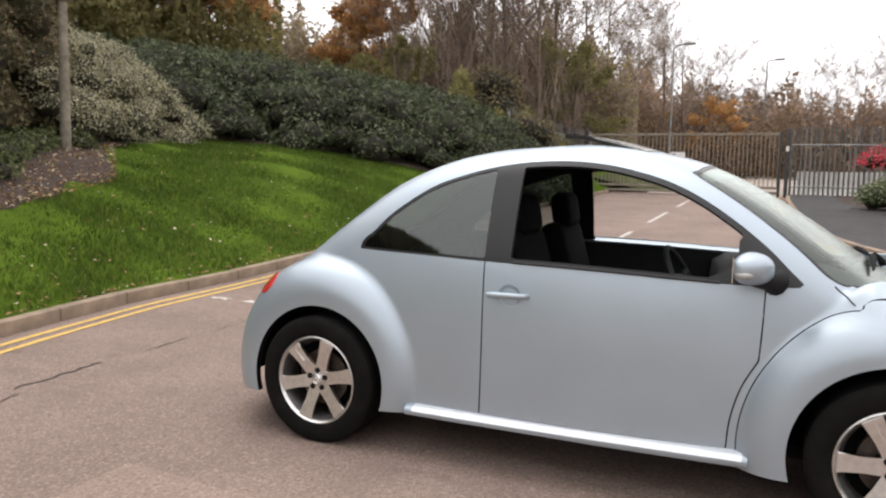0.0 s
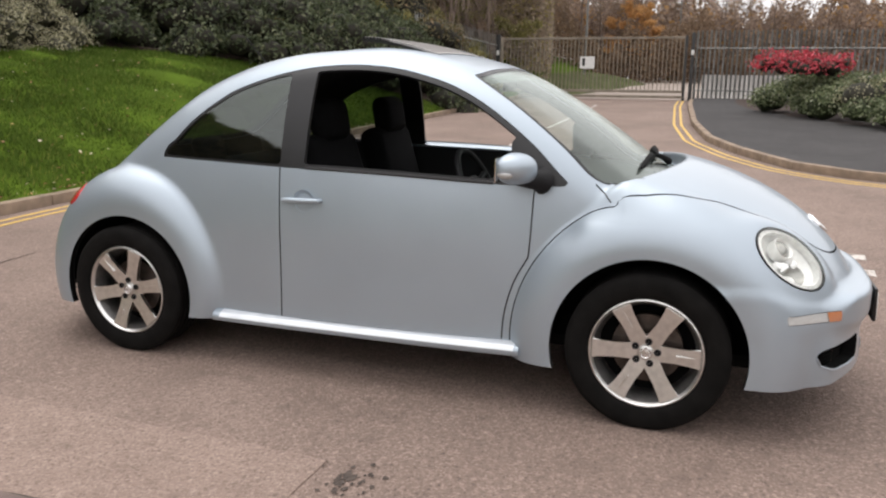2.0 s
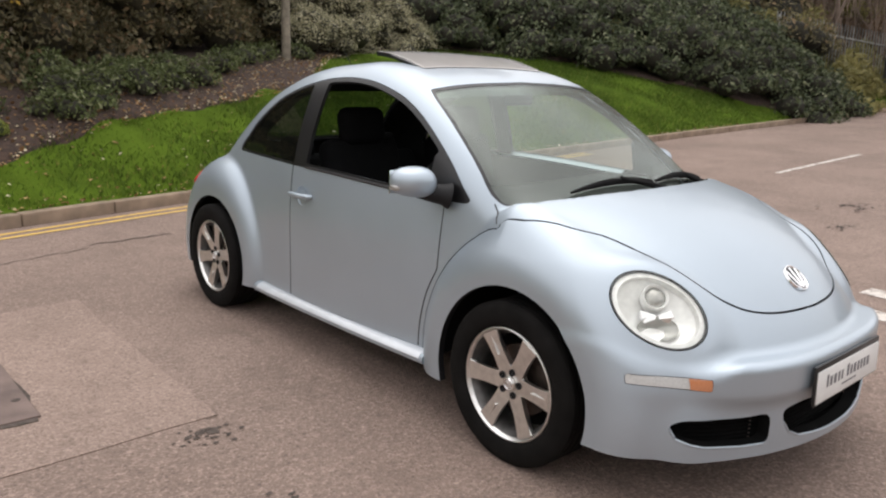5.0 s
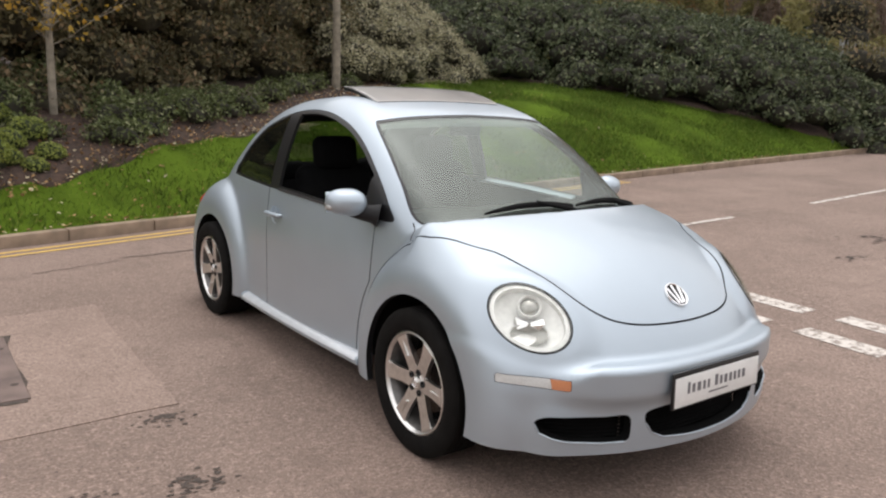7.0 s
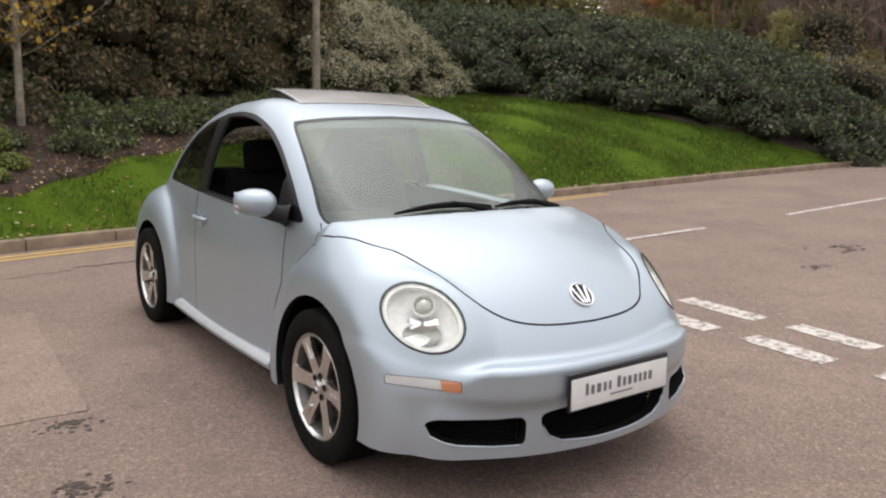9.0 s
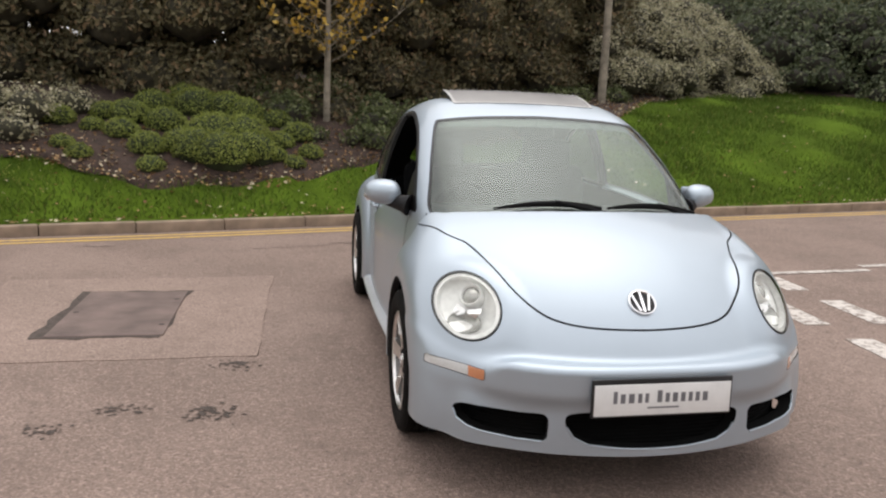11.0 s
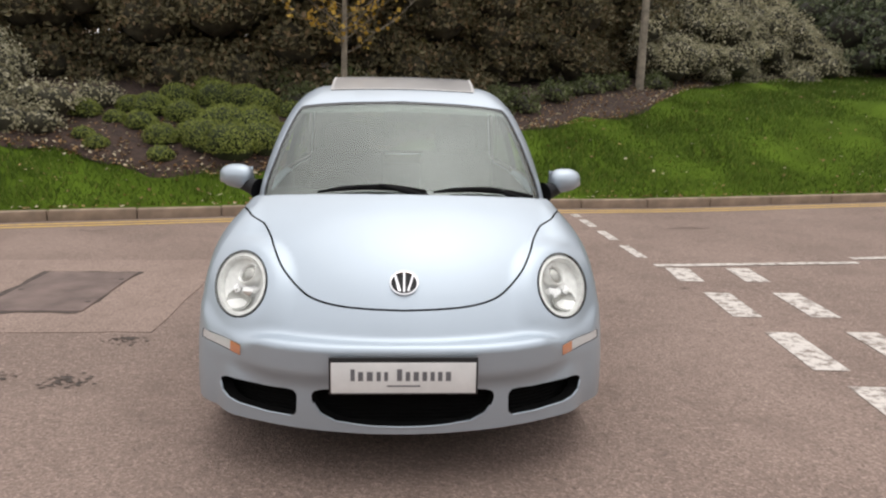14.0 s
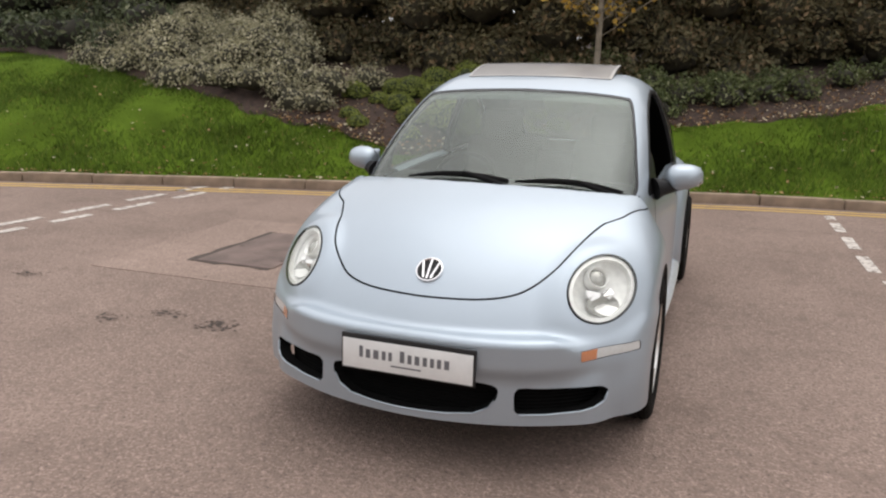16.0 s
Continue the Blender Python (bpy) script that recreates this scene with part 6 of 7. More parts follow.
    ws = panel("windscreen", screen, M["screen"], car, depth=0, push=-0.004, label="clear windscreen with a shaded top band")
    ws.visible_shadow = False
    band, _ = cut(screen, 1.352 - screen[0][:, 2] - 0.10 * (screen[0][:, 0]) ** 2 * 0.6)
    panel("shade_band", band, glass("shade_band", (0.30, 0.32, 0.33), gloss=0.2), ws, depth=0, push=-0.008, label="grey tinted band").visible_shadow = False
    edge_in = lambda v: inside(scr, v[:, 0], v[:, 2]) + 0.008
    _, edge = cut(screen, edge_in(screen[0]))
    panel("screen_seal", edge, D, ws, depth=0, push=-0.002, label="black glass edge")
    panel("rear_window", rear_glass, M["privacy"], car, depth=0, push=-0.004).visible_shadow = False
    panel("cowl", cowl, M["plastic"], car, depth=0.0, push=-0.004, label="black plastic scuttle below the windscreen")
    panel("roof_lining", sheet, M["lining"], car, depth=0, push=-0.035, flip=True, label="grey roof and side lining")
    # tilted sunroof glass
    V, N, T = roof_glass
    up = (0.235 - V[:, 1]) / 0.37
    V2 = V.copy()
    V2[:, 2] += 0.002 + 0.052 * up
    V2[:, 1] -= 0.008
    V2[:, 0] *= 1.01
    panel("sunroof", (V2, N, T), M["sky_pale"], car, depth=0.006, label="tinted glass sunroof tilted open")
    # grey here stands in for sky mirrored along the raised edge
    rim_ = cut((V2, N, T), np.maximum(np.abs(V2[:, 1] - 0.042) - 0.171, V2[:, 0] - 0.398))[1]
    panel("sunroof_edge", rim_, M["strip"], car, depth=0.02, push=0.002, label="grey sunroof edge", rim_mat=D)


def build_lamp(car, lens, side):
    """Domed clear lens, dark seal, pale bowl with a ringed projector and chrome facets."""
    lm = panel("headlamp", lens, M["lens"], car, side, depth=0, push=0.004, label="round clear headlamp with a pale reflector")
    lm.visible_shadow = False
    h, r = lamp_place(*lens[0].T)
    inner, ring = cut(lens, r - 0.955 * LAMP_R)
    panel("lamp_gasket", ring, M["black"], lm, side, depth=0.02, push=0.003, label="dark seal round the lamp")
    h, r = lamp_place(*inner[0].T)
    _, rim = cut(inner, r - 0.85 * LAMP_R)
    panel("lamp_rim", rim, M["bowl"], lm, side, depth=0.03, push=-0.006, label="pale inner rim")
    u = r / LAMP_R
    deep = 0.014 + 0.062 * np.clip(1 - u**2, 0, 1)
    Vb = inner[0] - LAMP_N * deep[:, None]
    out = inner[0] - LAMP_C - LAMP_N * h[:, None]
    Nb = LAMP_N - 0.8 * out / LAMP_R
    Nb = Nb / np.linalg.norm(Nb, axis=1, keepdims=True)
    panel("reflector_bowl", (Vb, Nb, inner[2]), M["bowl"], lm, side, depth=0)
    # local axes: X outwards, Z up the lamp's face
    n = Vector((side * LAMP_N[0], -LAMP_N[1], LAMP_N[2])).normalized()
    zz = (Vector((0, 0, 1)) - n * n.z).normalized()
    yy = zz.cross(n)
    at = Matrix((n, yy, zz)).transposed().to_4x4()
    at.translation = Vector((side * LAMP_C[0], -LAMP_C[1], LAMP_C[2]))
    bm = bmesh.new()
    bm_revolve(bm, [(0.044, -0.05), (0.046, -0.012), (0.042, -0.006), (0.036, -0.012), (0.035, -0.02)], 36, "X")
    bmesh.ops.transform(bm, matrix=at @ Matrix.Translation((0, 0, 0.048)), verts=bm.verts)
    part("projector_ring", bm, M["bowl"], lm, "pale ring round the projector")
    bm = bmesh.new()
    bm_revolve(bm, [(0.036, -0.024), (0.030, -0.014), (0.018, -0.007), (0.001, -0.004)], 32, "X")
    bmesh.ops.transform(bm, matrix=at @ Matrix.Translation((0, 0, 0.048)), verts=bm.verts)
    part("projector", bm, M["reflector"], lm, "grey projector lens")
    for sg in (-1, 1):  # chrome wings below the projector
        bm = bmesh.new()
        face = [(-0.018, sg * 0.004, -0.012), (-0.030, sg * 0.052, 0.008), (-0.024, sg * 0.058, -0.018), (-0.034, sg * 0.040, -0.036), (-0.020, sg * 0.006, -0.026)]
        top = [bm.verts.new(p) for p in face]
        low = [bm.verts.new((p[0] - 0.02, p[1], p[2])) for p in face]
        bm.faces.new(top)
        bm.faces.new(low[::-1])
        for k in range(5):
            bm.faces.new((top[k], top[(k + 1) % 5], low[(k + 1) % 5], low[k]))
        bmesh.ops.transform(bm, matrix=at, verts=bm.verts)
        part("chrome_facet", bm, M["chrome"], lm, smooth=False)
    bm = bmesh.new()
    bm_revolve(bm, [(0.030, -0.06), (0.052, -0.034), (0.056, -0.028), (0.050, -0.034), (0.020, -0.052), (0.001, -0.055)], 32, "X")
    bmesh.ops.transform(bm, matrix=at @ Matrix.Translation((0, 0, -0.058)) @ Matrix.Diagonal((1, 1.25, 0.8, 1)), verts=bm.verts)
    part("lower_reflector", bm, M["reflector"], lm, "shallow lower reflector")


def build_wheel(car, side, s, turn=0.0, spin=0.0):
    """An alloy wheel with six spokes; x outwards before it is placed."""
    at = pose(side * 0.835, -s, HUB_Z, 0, 0, 0 if side > 0 else 180) @ Matrix.Rotation(radians(turn), 4, "Z") @ Matrix.Rotation(radians(spin), 4, "X")
    bm = bmesh.new()
    bm_revolve(bm, [(0.204, -0.018), (0.208, -0.010), (0.214, -0.004), (0.219, -0.006), (0.222, -0.014), (0.219, -0.018)], 64, closed=True)
    wheel = part("wheel", bm, M["alloy"], car, "silver six-spoke alloy wheel with a black tyre")
    wheel.matrix_world = at
    bm = bmesh.new()
    bm_revolve(bm, [(0.212, -0.20), (0.205, -0.17), (0.190, -0.14), (0.186, -0.06), (0.196, -0.035), (0.206, -0.016)], 64)
    part("rim_barrel", bm, M["alloy_dark"], wheel, "dull dark rim barrel").matrix_world = at
    bm = bmesh.new()
    prof = [(0.218, -0.205), (0.23, -0.213), (0.27, -0.218), (0.298, -0.208), (0.312, -0.19)]
    for k in range(5):
        a = -0.185 + k * 0.0355
        prof += [(0.3155, a), (0.3165, a + 0.003), (0.3165, a + 0.026), (0.3155, a + 0.029), (0.309, a + 0.030), (0.309, a + 0.034)]
    prof += [(0.314, -0.012), (0.305, -0.001), (0.29, 0.006), (0.262, 0.009), (0.24, 0.004), (0.228, -0.001), (0.221, -0.008)]
    bm_revolve(bm, prof, 72)
    part("tyre", bm, M["rubber"], wheel, "black rubber tyre").matrix_world = at
    # spokes
    spoke = None
    for k in range(6):
        bm = bmesh.new()
        half = [(0.028, 0.036), (0.07, 0.032), (0.12, 0.030), (0.17, 0.034), (0.205, 0.042)]
        ring = [(r, w) for r, w in half] + [(r, -w) for r, w in half[::-1]]
        dep = {0.028: -0.028, 0.07: -0.026, 0.12: -0.020, 0.17: -0.014, 0.205: -0.008}
        top = [bm.verts.new((dep[r], w, r)) for r, w in ring]
        low = [bm.verts.new((dep[r] - 0.026, w * 0.8, r)) for r, w in ring]
        bm.faces.new(top)
        bm.faces.new(low[::-1])
        for i in range(10):
            j = (i + 1) % 10
            bm.faces.new((top[i], top[j], low[j], low[i]))
        bmesh.ops.bevel(bm, geom=[e for e in bm.edges if all(v in top for v in e.verts)], offset=0.004, segments=2, affect="EDGES")
        if k % 2 == 0:
            bm_box(bm, (-0.0205, -0.0035, 0.115), (-0.0105, 0.0035, 0.185), m=pose(0, 0, 0, 0, 0, 0))
        if spoke is None or k == 1:
            ob = part("spoke", bm, M["alloy"], wheel, angle=25)
            spoke = spoke or {}
            spoke[k % 2] = ob.data
        else:
            bm.free()
            ob = new("spoke", spoke[k % 2])
            ob.parent = wheel
        ob.matrix_world = at @ Matrix.Rotation(radians(60 * k), 4, "X")
    bm = bmesh.new()
    bm_revolve(bm, [(0.001, -0.016), (0.024, -0.017), (0.029, -0.020), (0.030, -0.03), (0.060, -0.032), (0.066, -0.036), (0.068, -0.055)], 40)
    part("hub", bm, M["alloy"], wheel).matrix_world = at
    bm = bmesh.new()
    bm_revolve(bm, [(0.016, -0.0155), (0.018, -0.0135), (0.0205, -0.0135), (0.0225, -0.0165)], 32)
    bm_box(bm, (-0.0165, -0.002, -0.015), (-0.0145, 0.002, 0.015))
    bm_box(bm, (-0.0165, -0.015, -0.002), (-0.0145, 0.015, 0.002))
    part("centre_cap", bm, M["chrome"], wheel, "round centre cap with a raised emblem").matrix_world = at
    for k in range(5):
        bm = bmesh.new()
        bm_revolve(bm, [(0.001, -0.026), (0.008, -0.026), (0.0095, -0.0235), (0.0135, -0.0215), (0.0135, -0.034)], 14)
        ob = part("wheel_bolt", bm, M["plastic"], wheel)
        ob.matrix_world = at @ Matrix.Rotation(radians(72 * k + 30), 4, "X") @ Matrix.Translation((0, 0, 0.046))
    bm = bmesh.new()
    bm_revolve(bm, [(0.001, -0.10), (0.075, -0.10), (0.078, -0.085), (0.138, -0.085), (0.138, -0.105), (0.06, -0.107)], 48)
    part("brake_disc", bm, M["disc"], wheel, "rusty brake disc behind the spokes").matrix_world = at
    bm = bmesh.new()
    bm_revolve(bm, [(0.188, -0.13), (0.10, -0.15), (0.001, -0.15)], 40)
    part("rim_back", bm, M["under"], wheel).matrix_world = at
    # wheel arch liner
    bm = bmesh.new()
    rings = []
    for x_, r in ((0.80, 0.385), (0.70, 0.40), (0.42, 0.40), (0.40, 0.30)):
        rings.append([bm.verts.new((side * x_, -s + r * math.cos(t), HUB_Z + r * math.sin(t))) for t in np.linspace(0.0, math.pi, 25)])
    for a, b in zip(rings, rings[1:]):
        for i in range(24):
            bm.faces.new((a[i], a[i + 1], b[i + 1], b[i]))
    bm.faces.new(rings[-1])
    part("arch_liner", bm, M["under"], car, "black wheel arch liner")


def build_car():
    car = thing("car", (0, 0, 0), label="pale blue metallic two-door hatchback car parked across the road", category="car")
    build_body(car)
    for side in (-1, 1):
        build_wheel(car, side, HUB_S, 0, 30)
        build_wheel(car, side, -HUB_S, 0, 42)
        # running board along the sill
        bm = bmesh.new()
        prof = [(0.74, 0.268), (0.792, 0.265), (0.820, 0.254), (0.829, 0.238), (0.823, 0.220), (0.79, 0.208), (0.74, 0.206)]
        rows = []
        for s in np.linspace(-0.76, 0.74, 15):
            k = 0.012 * (s / 0.7) ** 2
            dz = 0.012 * s
            rows.append([bm.verts.new((side * (x - k), -s, z + dz)) for x, z in prof])
        for a, b in zip(rows, rows[1:]):
            for i in range(len(prof) - 1):
                bm.faces.new((a[i], a[i + 1], b[i + 1], b[i]))
        bm.faces.new(rows[0])
        bm.faces.new(rows[-1][::-1])
        board = part("running_board", bm, M["paint"], car, angle=50)
        # paler strip over the board's top and outer edge
        bm = bmesh.new()
        top = [(0.770, 0.2690), (0.793, 0.2672), (0.8215, 0.2558), (0.8308, 0.2415)]
        rows = []
        for s in np.linspace(-0.72, 0.72, 13):
            k, dz = 0.012 * (s / 0.7) ** 2, 0.012 * s
            rows.append([bm.verts.new((side * (x - k), -s, z + dz)) for x, z in top] + [bm.verts.new((side * (x - k - 0.002), -s, z + dz - 0.003)) for x, z in top[::-1]])
        for a, b in zip(rows, rows[1:]):
            for i in range(8):
                bm.faces.new((a[i], a[(i + 1) % 8], b[(i + 1) % 8], b[i]))
        bm.faces.new(rows[0])
        bm.faces.new(rows[-1][::-1])
        part("board_strip", bm, M["silver"], board, "pale silver strip on the running board", angle=50)
        # door handle in its scoop
        bm = bmesh.new()
        pts = [(side * 0.782, 0.365, 0.812), (side * 0.802, 0.355, 0.813), (side * 0.808, 0.32, 0.814), (side * 0.808, 0.24, 0.816), (side * 0.802, 0.185, 0.817), (side * 0.782, 0.175, 0.817)]
        bm_tube(bm, pts, [0.010, 0.012, 0.013, 0.012, 0.011, 0.009], 12)
        part("door_handle", bm, M["paint"], car)
        bm = bmesh.new()
        bm_revolve(bm, [(0.001, 0.0), (0.03, 0.002), (0.045, 0.007), (0.05, 0.012)], 28, "X")
        bmesh.ops.transform(bm, matrix=Matrix.Translation((side * 0.7735, 0.262, 0.812)) @ (Matrix.Identity(4) if side > 0 else Matrix.Rotation(math.pi, 4, "Z")), verts=bm.verts)
        part("handle_scoop", bm, M["paint"], car)
        build_mirror(car, side)
        # waist strip under the side window
        bm = bmesh.new()
        pts = [(side * float(side_width(np.array([s]), np.array([z]), BODY["side"])[0] + 0.004), -s, z) for s, z in ((-0.26, 0.957), (-0.1, 0.955), (0.17, 0.949), (0.42, 0.940), (0.60, 0.934))]
        bm_tube(bm, pts, 0.007, 8)
        part("waist_strip", bm, M["black"], car, "black rubber waist strip")
        # pale strip inside the door top, added for the lowered glass's bright edge
        bm = bmesh.new()
        rows = [[bm.verts.new((p[0] - side * a, p[1], p[2] + b)) for a, b in ((0.012, 0.011), (0.018, 0.013), (0.060, -0.008), (0.056, -0.014))] for p in pts]
        for a, b in zip(rows, rows[1:]):
            for i in range(4):
                bm.faces.new((a[i], a[(i + 1) % 4], b[(i + 1) % 4], b[i]))
        bm.faces.new(rows[0])
        bm.faces.new(rows[-1][::-1])
        part("door_top_strip", bm, M["paint"], car, "pale strip added for the lowered glass's bright edge")
        # rear lamp
        bm = bmesh.new()
        bm_revolve(bm, [(0.001, 0.007), (0.045, 0.005), (0.068, 0.0), (0.072, -0.02)], 28, "Z")
        rp = net_point((0.715, -1.60, 0.755))
        rq = Vector((side * rp[3], -rp[4], rp[5])).to_track_quat("Z", "Y").to_matrix().to_4x4()
        bmesh.ops.transform(bm, matrix=Matrix.Translation((side * rp[0], -rp[1], rp[2])) @ rq, verts=bm.verts)
        part("rear_lamp", bm, M["red"], car, "round red rear lamp")
        # wipers
    for x0, x1, ys in ((-0.40, 0.11, 1.178), (0.14, 0.62, 1.178)):
        bm = bmesh.new()
        arm = []
        for u in np.linspace(0, 1, 9):
            x = x0 + (x1 - x0) * u
            s = ys - 0.20 * x * x - 0.012 * math.sin(math.pi * u)
            zc = float(np.interp(s + 0.2447 * x * x, *ROOF_LINE)) - 0.0458 * x * x
            arm.append((x, -s - 0.004, zc + 0.012 + 0.010 * math.sin(math.pi * u)))
        bm_tube(bm, arm, [0.005, 0.009, 0.012, 0.014, 0.015, 0.015, 0.014, 0.012, 0.009], 8)
        piv = arm[-1]
        bm_tube(bm, [(piv[0] + 0.03, piv[1] - 0.05, piv[2] - 0.03), (piv[0] - 0.06, piv[1] - 0.03, piv[2] - 0.004), ((arm[4][0] + arm[5][0]) / 2, arm[5][1] - 0.006, arm[5][2] + 0.012)], [0.018, 0.013, 0.010], 8)
        part("wiper", bm, M["wiper"], car, "black windscreen wiper")
    # grille backs and plate
    for x0, x1 in ((-0.36, 0.36), (0.37, 0.72), (-0.72, -0.37)):
        bm = bmesh.new()
        for k in range(11):
            z = 0.240 + 0.0145 * k
            pts = []
            for u in np.linspace(0, 1, 9):
                x = x0 + (x1 - x0) * u
                s = 0.9 + 1.2089 * max(0.02, 1 - (abs(x) / 0.8596) ** 3) ** (1 / 3) - 0.085
                pts.append((x, -s, z))
            bm_tube(bm, pts, 0.0045, 5)
        part("grille", bm, M["under"], car, "black lower grille bars")
        bm = bmesh.new()
        rows = []
        for z, back in ((0.222, 0.05), (0.218, 0.115), (0.43, 0.115), (0.43, 0.06)):
            rows.append([bm.verts.new((x0 + (x1 - x0) * u, -(0.9 + 1.2089 * max(0.02, 1 - (abs(x0 + (x1 - x0) * u) / 0.8596) ** 3) ** (1 / 3) - back), z)) for u in np.linspace(0, 1, 9)])
        for a, b in zip(rows, rows[1:]):
            for i in range(8):
                bm.faces.new((a[i], a[i + 1], b[i + 1], b[i]))
        part("grille_back", bm, M["under"], car)
    # bright lips along the lower edges of the grilles, and the shut line at the foot of the windscreen pillar
    for line in ([(-0.330, 0.322), (-0.305, 0.284), (-0.25, 0.258), (-0.13, 0.247), (0, 0.244), (0.13, 0.247), (0.25, 0.258), (0.305, 0.284), (0.330, 0.322)],
                 [(0.708, 0.334), (0.698, 0.302), (0.665, 0.284), (0.62, 0.272), (0.50, 0.262), (0.385, 0.260)], [(-0.708, 0.334), (-0.698, 0.302), (-0.665, 0.284), (-0.62, 0.272), (-0.50, 0.262), (-0.385, 0.260)]):
        bm = bmesh.new()
        pts = []
        for (xa, za), (xb, zb) in zip(line, line[1:]):
            for u in (0, 0.25, 0.5, 0.75):
                x, z = xa + (xb - xa) * u, za + (zb - za) * u
                pts.append((x, -front_s(x, z), z))
        bm_tube(bm, pts, 0.0045, 8)
        part("grille_lip", bm, M["paint"], car, "bright painted lip under the grille")
    for side in (-1, 1):
        bm = bmesh.new()
        pts = []
        for u in np.linspace(0, 1, 9):
            q = net_point((0.722 - 0.028 * u, 1.082 - 0.075 * u, 0.870 + 0.082 * u))
            pts.append((side * q[0], -q[1], q[2]))
        bm_tube(bm, pts, 0.0034, 6)
        part("shut_line", bm, M["black"], car, "dark shut line beside the bonnet")
    bm = bmesh.new()
    tilt = pose(0, -2.122, 0.444, 88, 0, 0)
    bm_box(bm, (-0.268, -0.066, -0.012), (0.268, 0.075, 0.0), 0.004, m=tilt)
    holder = part("plate_holder", bm, M["black"], car, "black plate holder")
    bm = bmesh.new()
    bm_box(bm, (-0.26, -0.058, 0.0), (0.26, 0.056, 0.004), 0.0015, m=tilt)
    part("show_plate", bm, M["plate"], holder, "white dealer show plate with grey print")
    bm = bmesh.new()
    x = -0.19
    for w, h in ((0.020, 0.044), (0.024, 0.034), (0.028, 0.034), (0.020, 0.034), (0.018, 0.034), (0, 0), (0.024, 0.044), (0.021, 0.034), (0.025, 0.034), (0.022, 0.034), (0.020, 0.034), (0.021, 0.034), (0.025, 0.034)):
        if w:
            bm_box(bm, (x, -0.012, 0.004), (x + w * 0.75, -0.012 + h, 0.0048), m=tilt)
        x += (w or 0.014) + 0.007
    bm_box(bm, (-0.06, -0.034, 0.004), (0.06, -0.028, 0.0046), m=tilt)
    part("print_bar", bm, M["ink"], holder, "grey printed bars")
    # badge on the bonnet
    bm = bmesh.new()
    bm_revolve(bm, [(0.046, 0.0), (0.047, 0.006), (0.050, 0.009), (0.054, 0.008), (0.056, 0.0)], 48, "Z")
    for pts in ([(-0.034, 0.033), (-0.015, -0.040)], [(0.015, -0.040), (0.034, 0.033)], [(0.0, 0.044), (0.0, -0.044)]):
        (a, b), (c, d) = pts
        bm_tube(bm, [(a, b, 0.005), (c, d, 0.005)], 0.0055, 8)
    p = net_point((0.0, 1.9, 0.74))
    q = Vector((p[3], -p[4], p[5])).to_track_quat("Z", "Y").to_matrix().to_4x4()
    mt = Matrix.Translation((p[0], -p[1], p[2])) @ q
    bmesh.ops.transform(bm, matrix=mt, verts=bm.verts)
    badge = part("badge", bm, M["chrome"], car, "round chrome badge on the bonnet")
    bm = bmesh.new()
    bm_revolve(bm, [(0.001, 0.003), (0.047, 0.003), (0.048, -0.004)], 40, "Z")
    bmesh.ops.transform(bm, matrix=mt, verts=bm.verts)
    part("badge_back", bm, M["dash"], badge, "dark badge ground")
    # aerial
    bm = bmesh.new()
    bm_tube(bm, [(0, 0.86, 1.37), (0, 0.90, 1.40), (0, 1.05, 1.56)], [0.012, 0.004, 0.002], 8)
    part("aerial", bm, M["plastic"], car, "short black roof aerial")
    # underbody
    bm = bmesh.new()
    bm_box(bm, (-0.60, -1.72, 0.215), (0.60, 1.62, 0.28), 0.03)
    part("floor_pan", bm, M["under"], car, "dark underbody")
    build_cabin(car)
    return car


def front_s(x, z):
    """How far forward the body reaches at a width and height."""
    s = np.linspace(2.2, 1.3, 400)
    inn = body_field(np.full(400, x), s, np.full(400, z)) < 0
    return float(s[np.argmax(inn)])


def net_point(p):
    """The nearest point of the body and its normal."""
    q = np.array([p], float)
    for _ in range(8):
        g = field_normal(q)
        d = body_field(q[:, 0], q[:, 1], q[:, 2])
        q = q - g * (d / (g * g).sum(1))[:, None]
    g = field_normal(q)[0]
    return (*q[0], *(g / np.linalg.norm(g)))


def build_mirror(car, side):
    """Rounded door mirror: painted cap, black foot, clear repeater."""
    bm = bmesh.new()
    bmesh.ops.create_uvsphere(bm, u_segments=36, v_segments=22, radius=1.0)
    for v in bm.verts:
        x, y, z = v.co
        e = 0.82
        x, z = math.copysign(abs(x) ** e, x), math.copysign(abs(z) ** e, z)
        y2 = y * (0.085 if y < 0 else 0.05)
        taper = 1.0 - 0.12 * x
        v.co = (side * (0.858 + 0.090 * x), -0.708 + y2 + 0.02 * x, 1.004 + (0.066 if z > 0 else 0.058) * z * taper + 0.006 * x)
    cap = part("door_mirror", bm, M["paint"], car, "rounded body-coloured door mirror")
    bm = bmesh.new()
    path = [(side * 0.735, -0.80, 0.952), (side * 0.76, -0.785, 0.958), (side * 0.80, -0.745, 0.965), (side * 0.835, -0.715, 0.972)]
    bm_tube(bm, path, [0.055, 0.042, 0.036, 0.03], 14)
    part("mirror_foot", bm, M["plastic"], cap, "black mirror foot")
    bm = bmesh.new()
    bm_box(bm, (-0.074, -0.002, -0.046), (0.074, 0.002, 0.048), 0.0, m=pose(side * 0.858, -0.657, 1.004))
    part("mirror_glass", bm, M["chrome"], cap, "mirror glass")
    bm = bmesh.new()
    bmesh.ops.create_uvsphere(bm, u_segments=20, v_segments=12, radius=1.0)
    for v in bm.verts:
        x, y, z = v.co
        v.co = (side * (0.930 + 0.020 * x), -0.696 + 0.034 * y, 0.990 + 0.018 * z)
    part("repeater_lamp", bm, M["repeater"], cap, "clear repeater lamp")


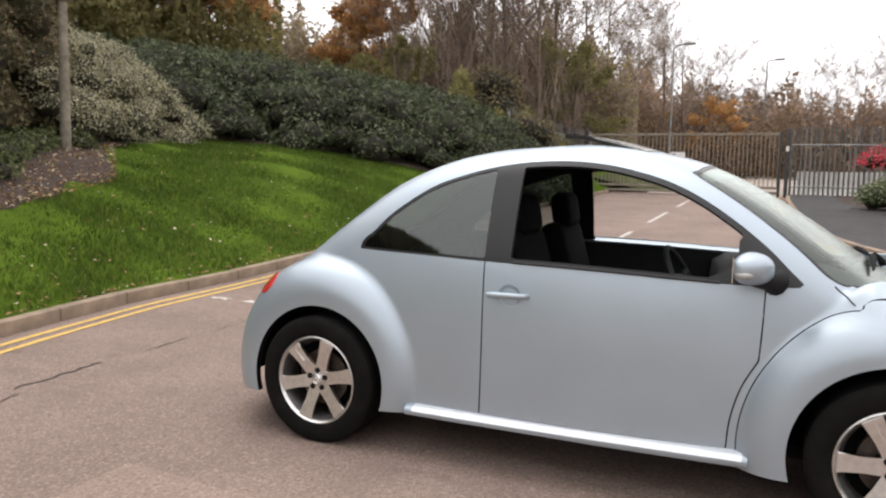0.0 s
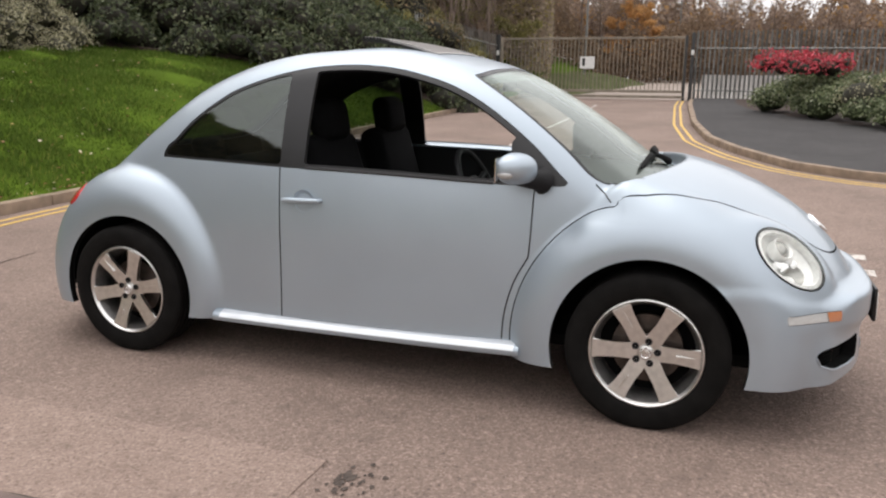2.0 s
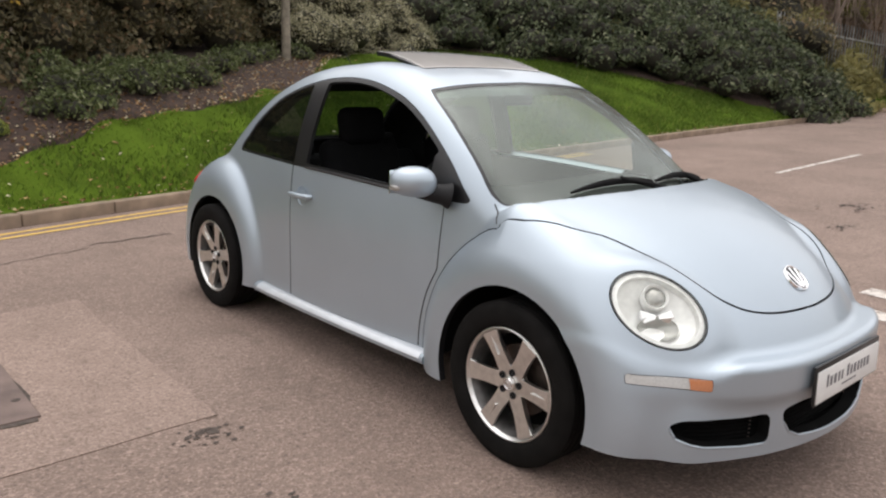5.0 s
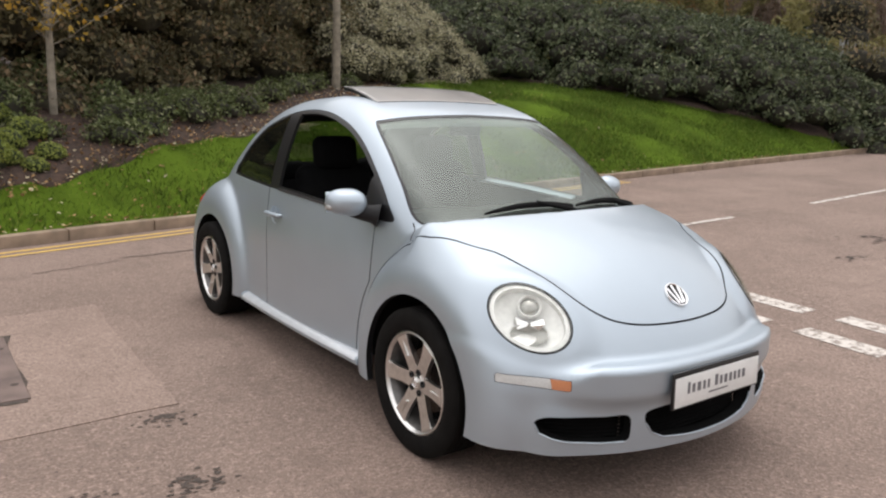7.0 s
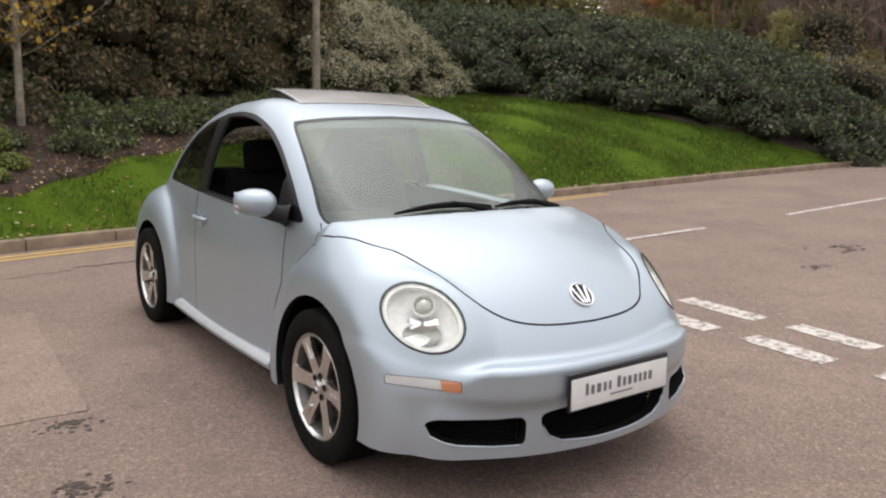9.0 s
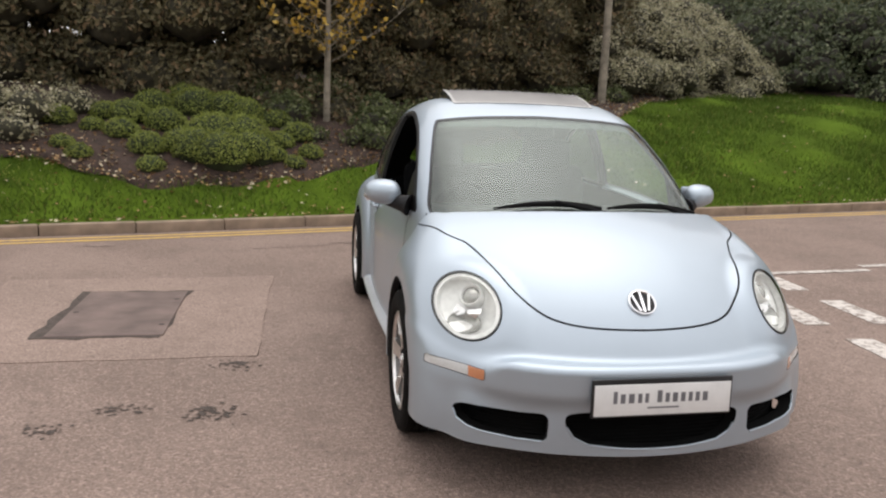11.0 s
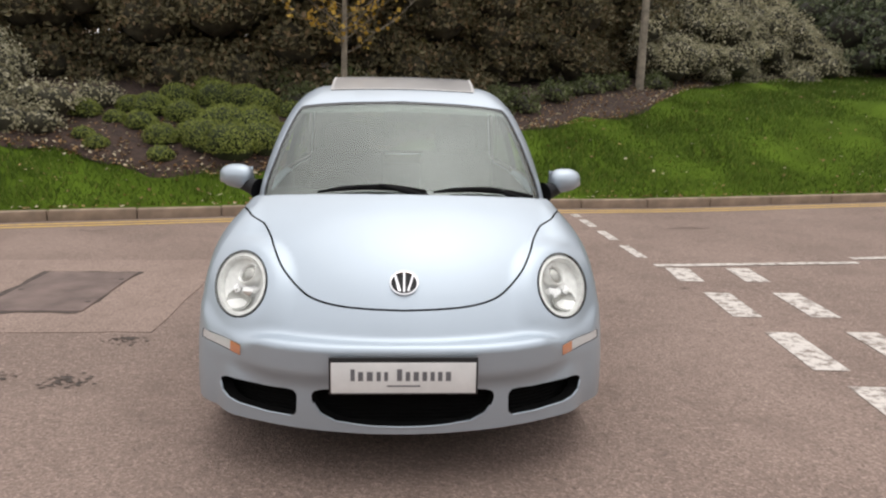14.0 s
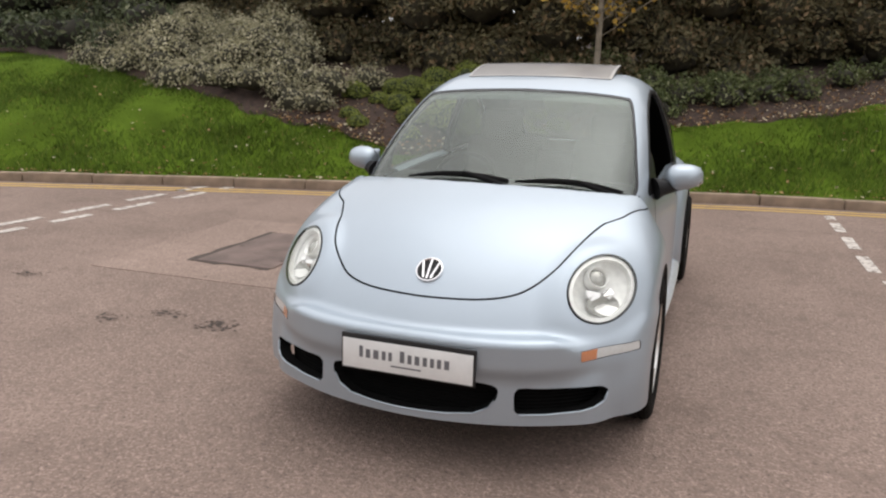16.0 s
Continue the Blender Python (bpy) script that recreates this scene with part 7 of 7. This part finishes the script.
def build_cabin(car):
    """Front seats, rear seat, dashboard, steering wheel."""
    for x in (-0.36, 0.36):
        bm = bmesh.new()
        bm_box(bm, (x - 0.25, -0.32, 0.36), (x + 0.25, 0.22, 0.56), 0.06, 3)
        seat = part("seat", bm, M["cloth"], car, "dark cloth front seat")
        bm = bmesh.new()
        bm_box(bm, (-0.24, -0.07, 0), (0.24, 0.07, 0.60), 0.06, 3, m=pose(x, 0.22, 0.50, -16))
        part("backrest", bm, M["cloth"], seat)
        bm = bmesh.new()
        bm_box(bm, (-0.14, -0.055, 0), (0.14, 0.055, 0.205), 0.054, 4, m=pose(x, 0.33, 1.045, -10))
        bm_tube(bm, [(x - 0.06, 0.36, 1.02), (x - 0.06, 0.345, 1.14)], 0.007, 8)
        bm_tube(bm, [(x + 0.06, 0.36, 1.02), (x + 0.06, 0.345, 1.14)], 0.007, 8)
        part("headrest", bm, M["cloth"], seat)
    bm = bmesh.new()
    bm_box(bm, (-0.58, 0.55, 0.36), (0.58, 1.0, 0.56), 0.06, 3)
    bm_box(bm, (-0.58, -0.07, 0), (0.58, 0.07, 0.45), 0.06, 3, m=pose(0, 0.93, 0.50, -22))
    rear = part("rear_seat", bm, M["cloth"], car, "dark cloth rear seat")
    for x in (-0.32, 0.32):
        bm = bmesh.new()
        bm_box(bm, (-0.11, -0.04, 0), (0.11, 0.04, 0.14), 0.038, 4, m=pose(x, 1.07, 0.90, -15))
        part("rear_headrest", bm, M["cloth"], rear)
    bm = bmesh.new()
    rows = []
    for x in np.linspace(-0.69, 0.69, 15):
        k = 0.10 * (x / 0.69) ** 2
        prof = [(-0.55, 0.62), (-0.50, 0.74), (-0.52, 0.88), (-0.60, 0.93), (-0.80, 0.925), (-1.05, 0.90), (-1.30, 0.84)]
        rows.append([bm.verts.new((x, y + k * 0.9, z)) for y, z in prof])
    for a, b in zip(rows, rows[1:]):
        for i in range(6):
            bm.faces.new((a[i], a[i + 1], b[i + 1], b[i]))
    part("dashboard", bm, M["dash"], car, "deep dark grey dashboard", angle=60)
    bm = bmesh.new()
    ring = [(0.185 * math.cos(t), 0.185 * math.sin(t), 0) for t in np.linspace(0, 2 * math.pi, 37)[:-1]]
    bm_tube(bm, ring + ring[:2], 0.014, 8, cap=False)
    for t in (0.3, math.pi - 0.3, -math.pi / 2):
        bm_tube(bm, [(0.04 * math.cos(t), 0.04 * math.sin(t), -0.02), (0.18 * math.cos(t), 0.18 * math.sin(t), 0)], 0.014, 8)
    bm_box(bm, (-0.07, -0.06, -0.05), (0.07, 0.06, 0.0), 0.02, 3)
    bmesh.ops.transform(bm, matrix=pose(-0.36, -0.42, 0.86, 62, 0, 0), verts=bm.verts)
    part("steering_wheel", bm, M["plastic"], car, "black steering wheel")
    bm = bmesh.new()
    bm_box(bm, (-0.10, -0.012, -0.035), (0.10, 0.012, 0.035), 0.01, 2, m=pose(0, -0.46, 1.325, 10))
    bm_tube(bm, [(0, -0.47, 1.34), (0, -0.49, 1.39)], 0.008, 8)
    part("interior_mirror", bm, M["plastic"], car, "interior mirror")


ROOF_LINE = spline([(-2.1, 0.0), (-1.97, 0.3)] + list(zip(ROOF_KNOTS, BODY["roof"])) + [(1.7, 0.66)])
build_car()
